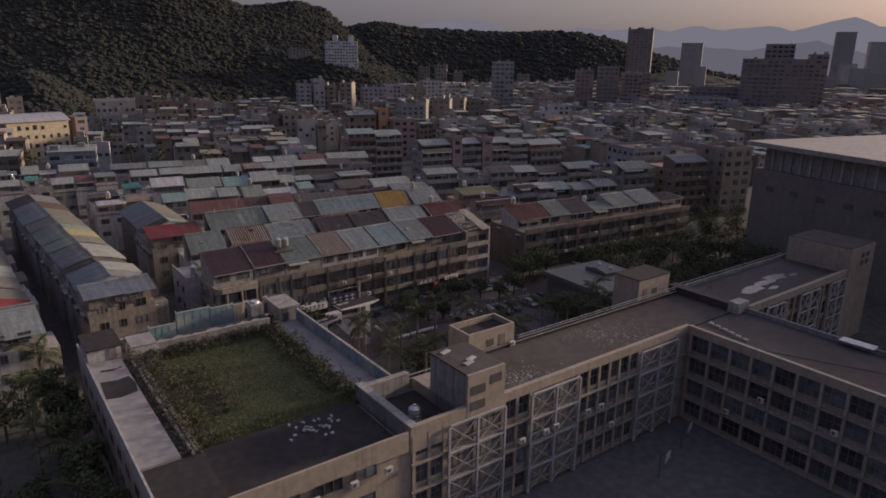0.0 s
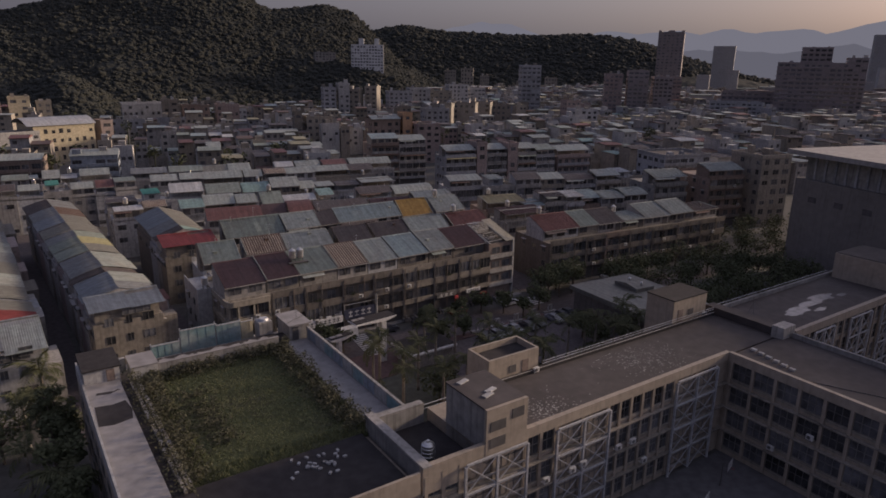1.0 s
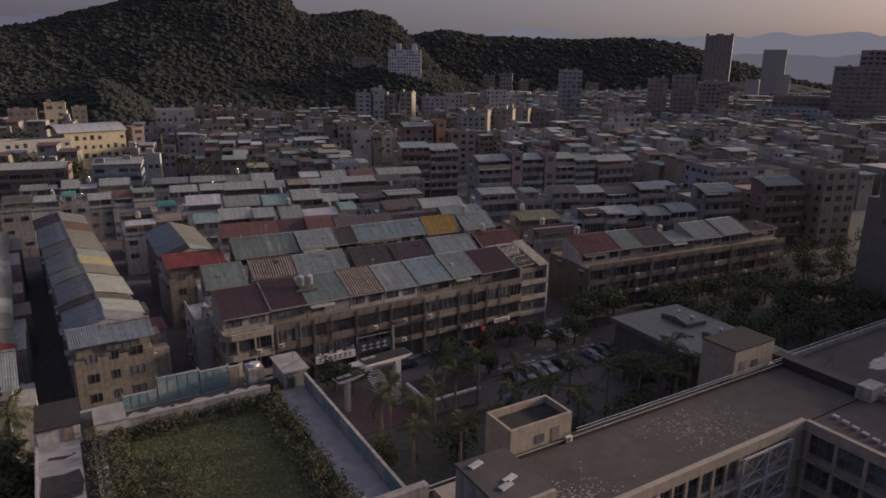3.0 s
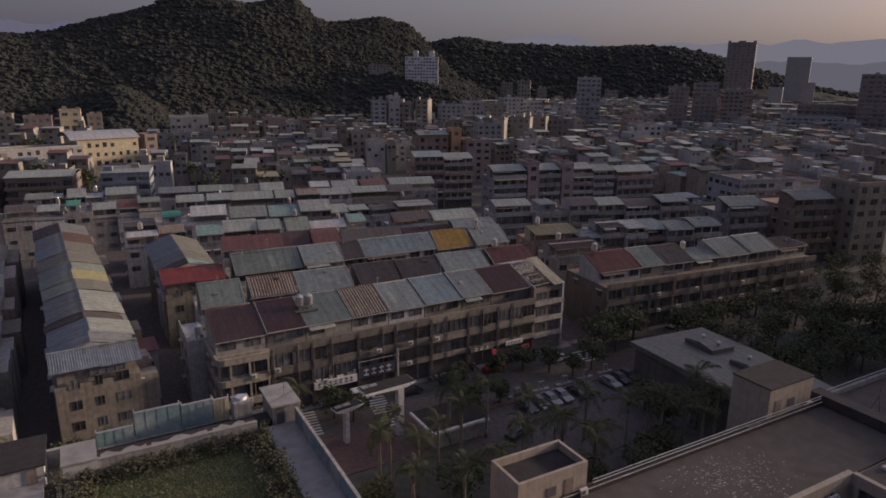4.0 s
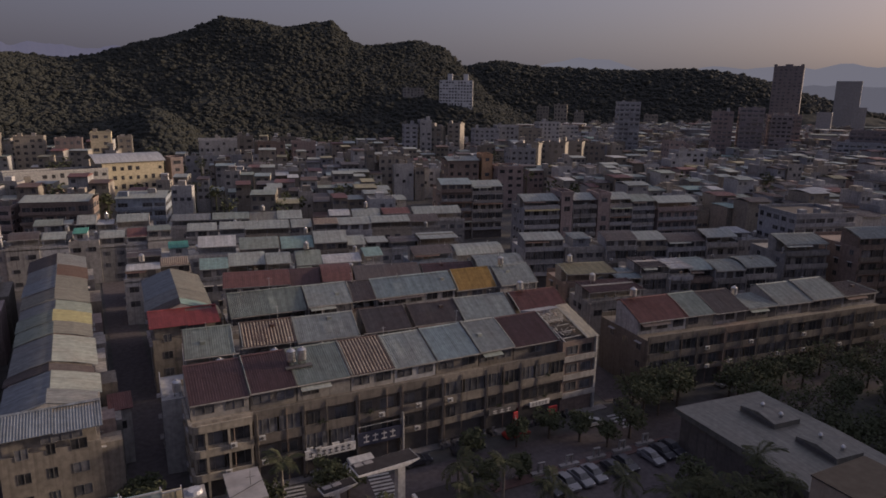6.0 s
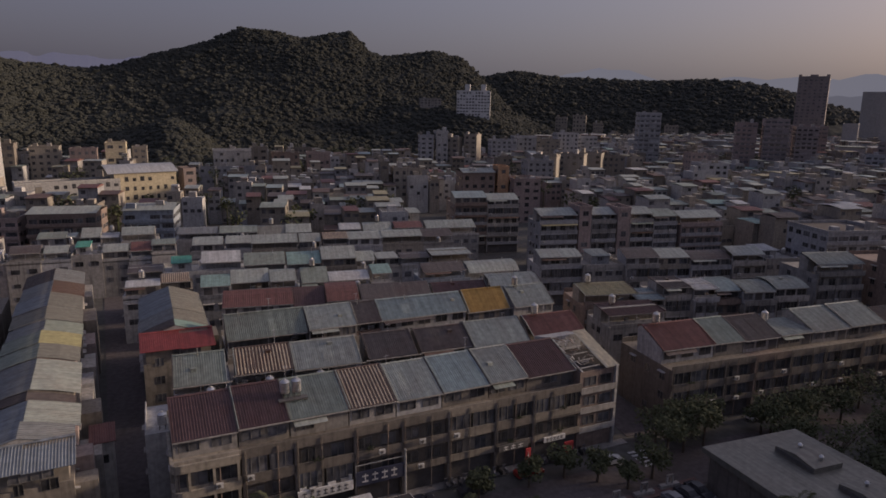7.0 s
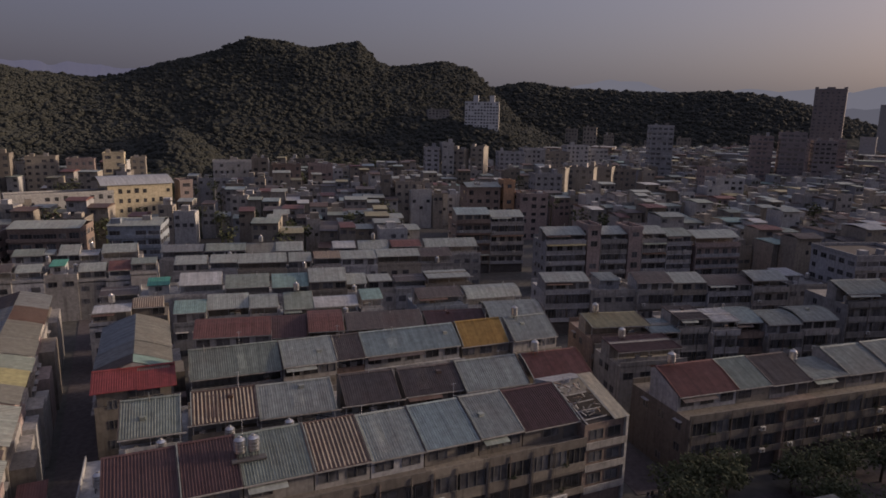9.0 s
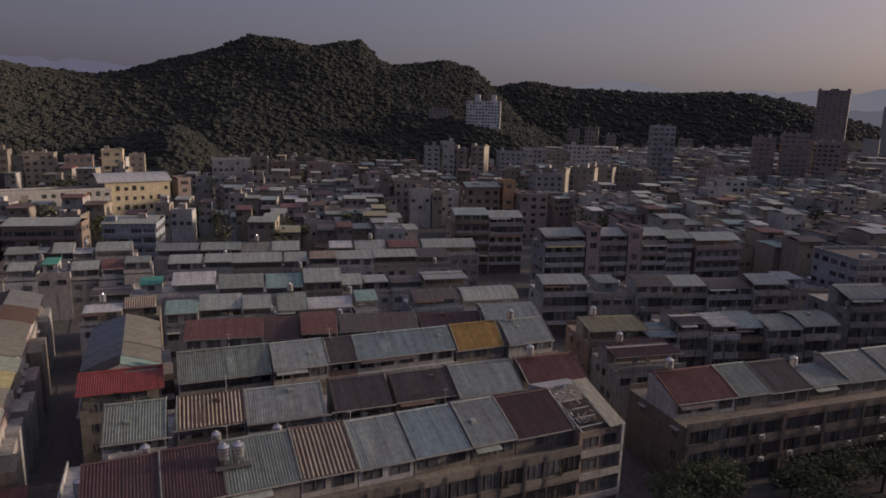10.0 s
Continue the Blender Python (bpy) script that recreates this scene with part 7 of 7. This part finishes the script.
for x, y in ((73.4, 104.0), (78.3, 104.3), (83.2, 104.5), (88.1, 104.9), (92.8, 105.3)):
    e = thing("planter_arch", "small concrete post frame with a planter on the verge", "planter", pose(x, y, 0.2), "verge planters")
    part("trough", MB().box(-1.6, -0.35, 0, 1.6, 0.35, 0.45), M_CONC, e)
    for a in (-0.45, 0.45):
        part("post", MB().box(a - 0.12, -0.12, 0.45, a + 0.12, 0.12, 1.6), M_CONC, e)
    part("lintel", MB().box(-0.57, -0.14, 1.6, 0.57, 0.14, 1.85), M_CONC, e)
for x, y in ((73.0, 46.5), (64.6, 43.5)):
    e = thing("basketball_hoop", "white basketball backboard on a dark pole", "basketball hoop", pose(x, y, 0.04, 0, 0, 20), "basketball hoops")
    part("pole", MB().cyl(0, 0.9, 0, 3.4, 0.09, 0.08, 8).beam((0, 0.9, 3.3), (0, 0.1, 3.4), 0.1), M_DARKSTEEL, e)
    part("backboard", MB().box(-0.9, 0, 2.9, 0.9, 0.06, 4.0), M_WHITE, e)
    part("ring", MB().cyl(0, -0.3, 3.02, 3.06, 0.23, 0.23, 12, False), M_RED, e)


def sign(m, w, h, board, ink, label, bars):
    e = thing("shop_sign", label, "sign", m, "shop signs")
    part("board", MB().box(0, -0.25, 0, w, 0, h), board, e)
    st = w / (bars + 1)
    for k in range(bars):
        a = st * (k + 0.6)
        b = MB().box(a, -0.28, h * 0.22, a + st * 0.62, -0.255, h * 0.32).box(a, -0.28, h * 0.62, a + st * 0.62, -0.255, h * 0.72).box(a + st * 0.26, -0.28, h * 0.32, a + st * 0.36, -0.255, h * 0.84)
        part("lettering", b, ink, e)
    return e


R1 = pose(28.0, 114.6, 0, 0, 0, 3.6)
sign(R1 @ pose(14.2, -0.3, 3.1), 7.3, 1.3, M_SIGNW, M_INK, "long white shop sign with dark lettering", 7)
blue_sign = sign(R1 @ pose(21.9, -0.3, 3.3), 6.8, 2.0, M_SIGNB, M_SIGNW, "dark blue shop sign with white lettering in a pale frame", 4)
part("sign_frame", MB().box(0, -0.2, 2.9, 6.8, -0.1, 3.0).box(-0.05, -0.2, 0, 0.05, -0.1, 3.0).box(6.8, -0.3, -0.1, 7.0, -0.1, 4.0), M_WHITE, blue_sign, "thin pale sign frame")
ledge = thing("sign_ledge", "dark ledge behind the long shop sign", "ledge", R1, "shop signs")
part("slab", MB().box(14.2, -0.3, 4.1, 21.5, 0.0, 4.2), M_CONCD, ledge)
for k, (a, w_, h_) in enumerate(((14.5, 0.9, 0.5), (16.1, 0.7, 0.4), (16.9, 0.5, 0.7), (18.2, 1.0, 0.45), (19.9, 1.1, 0.6), (21.0, 0.4, 0.9))):
    solid("crate", MB().box(0, -0.28, 0, w_, -0.02, h_), (M_SIGNW, M_CONC, M_WHITE)[k % 3], "pale crate stored on the sign ledge", "crate", R1 @ pose(a, 0, 4.2), "", "crates on the ledge")
sign(R1 @ pose(43.5, -0.3, 3.4), 5.0, 1.0, M_DARKSTEEL, M_SIGNW, "dark shop sign with pale lettering", 3)
sign(R1 @ pose(51.5, 0.0, 3.1), 3.8, 0.8, M_SIGNW, M_INK, "small pale shop sign", 5)
sign(R1 @ pose(47.6, -1.2, 0.18), 0.8, 3.4, M_RED, M_SIGNW, "red upright shop banner", 1)
sign(R1 @ pose(54.6, -1.0, 0.18), 1.6, 2.8, M_RED, M_SIGNW, "red shop banner on the pavement", 1)
pole = thing("utility_pole", "pale concrete utility pole on the pavement", "utility pole", R1 @ pose(28.6, -1.2, 0.15))
part("pole", MB().cyl(0, 0, 0, 7.5, 0.17, 0.12, 10), M_WHITE, pole)


def van(x, y, rz):
    e = thing("van", "white delivery van parked at the kerb", "van", pose(x, y, 0.04, 0, 0, rz), "parked cars")
    prof = [(-2.3, 0.4), (2.3, 0.4), (2.35, 1.0), (1.75, 1.25), (1.35, 1.95), (-2.2, 2.0), (-2.3, 1.0)]
    b = MB()
    n = len(prof)
    b.v = [(u, -0.85, z) for u, z in prof] + [(u, 0.85, z) for u, z in prof]
    b.f = [tuple(range(n)), tuple(range(2 * n - 1, n - 1, -1))] + [(i, n + i, n + (i + 1) % n, (i + 1) % n) for i in range(n)]
    part("body", b, M_SIGNW, e)
    part("windscreen", MB().prism([(1.40, -0.75), (1.42, -0.75), (1.42, 0.75), (1.40, 0.75)], 1.3, 1.8), M_GLASS, e, "dark windscreen", pose(0.18, 0, 0))
    for s_ in (-1, 1):
        part("side_window", MB().box(0.2, s_ * 0.86 - 0.01, 1.25, 1.2, s_ * 0.86 + 0.01, 1.75), M_GLASS, e)
    wh = car_meshes("white", CARS["white"])[3]
    for a, c in ((-1.5, -0.76), (1.5, -0.76), (-1.5, 0.76), (1.5, 0.76)):
        part("wheel", wh, None, e, "", pose(a, c, 0))


van(49.6, 114.6, 183)
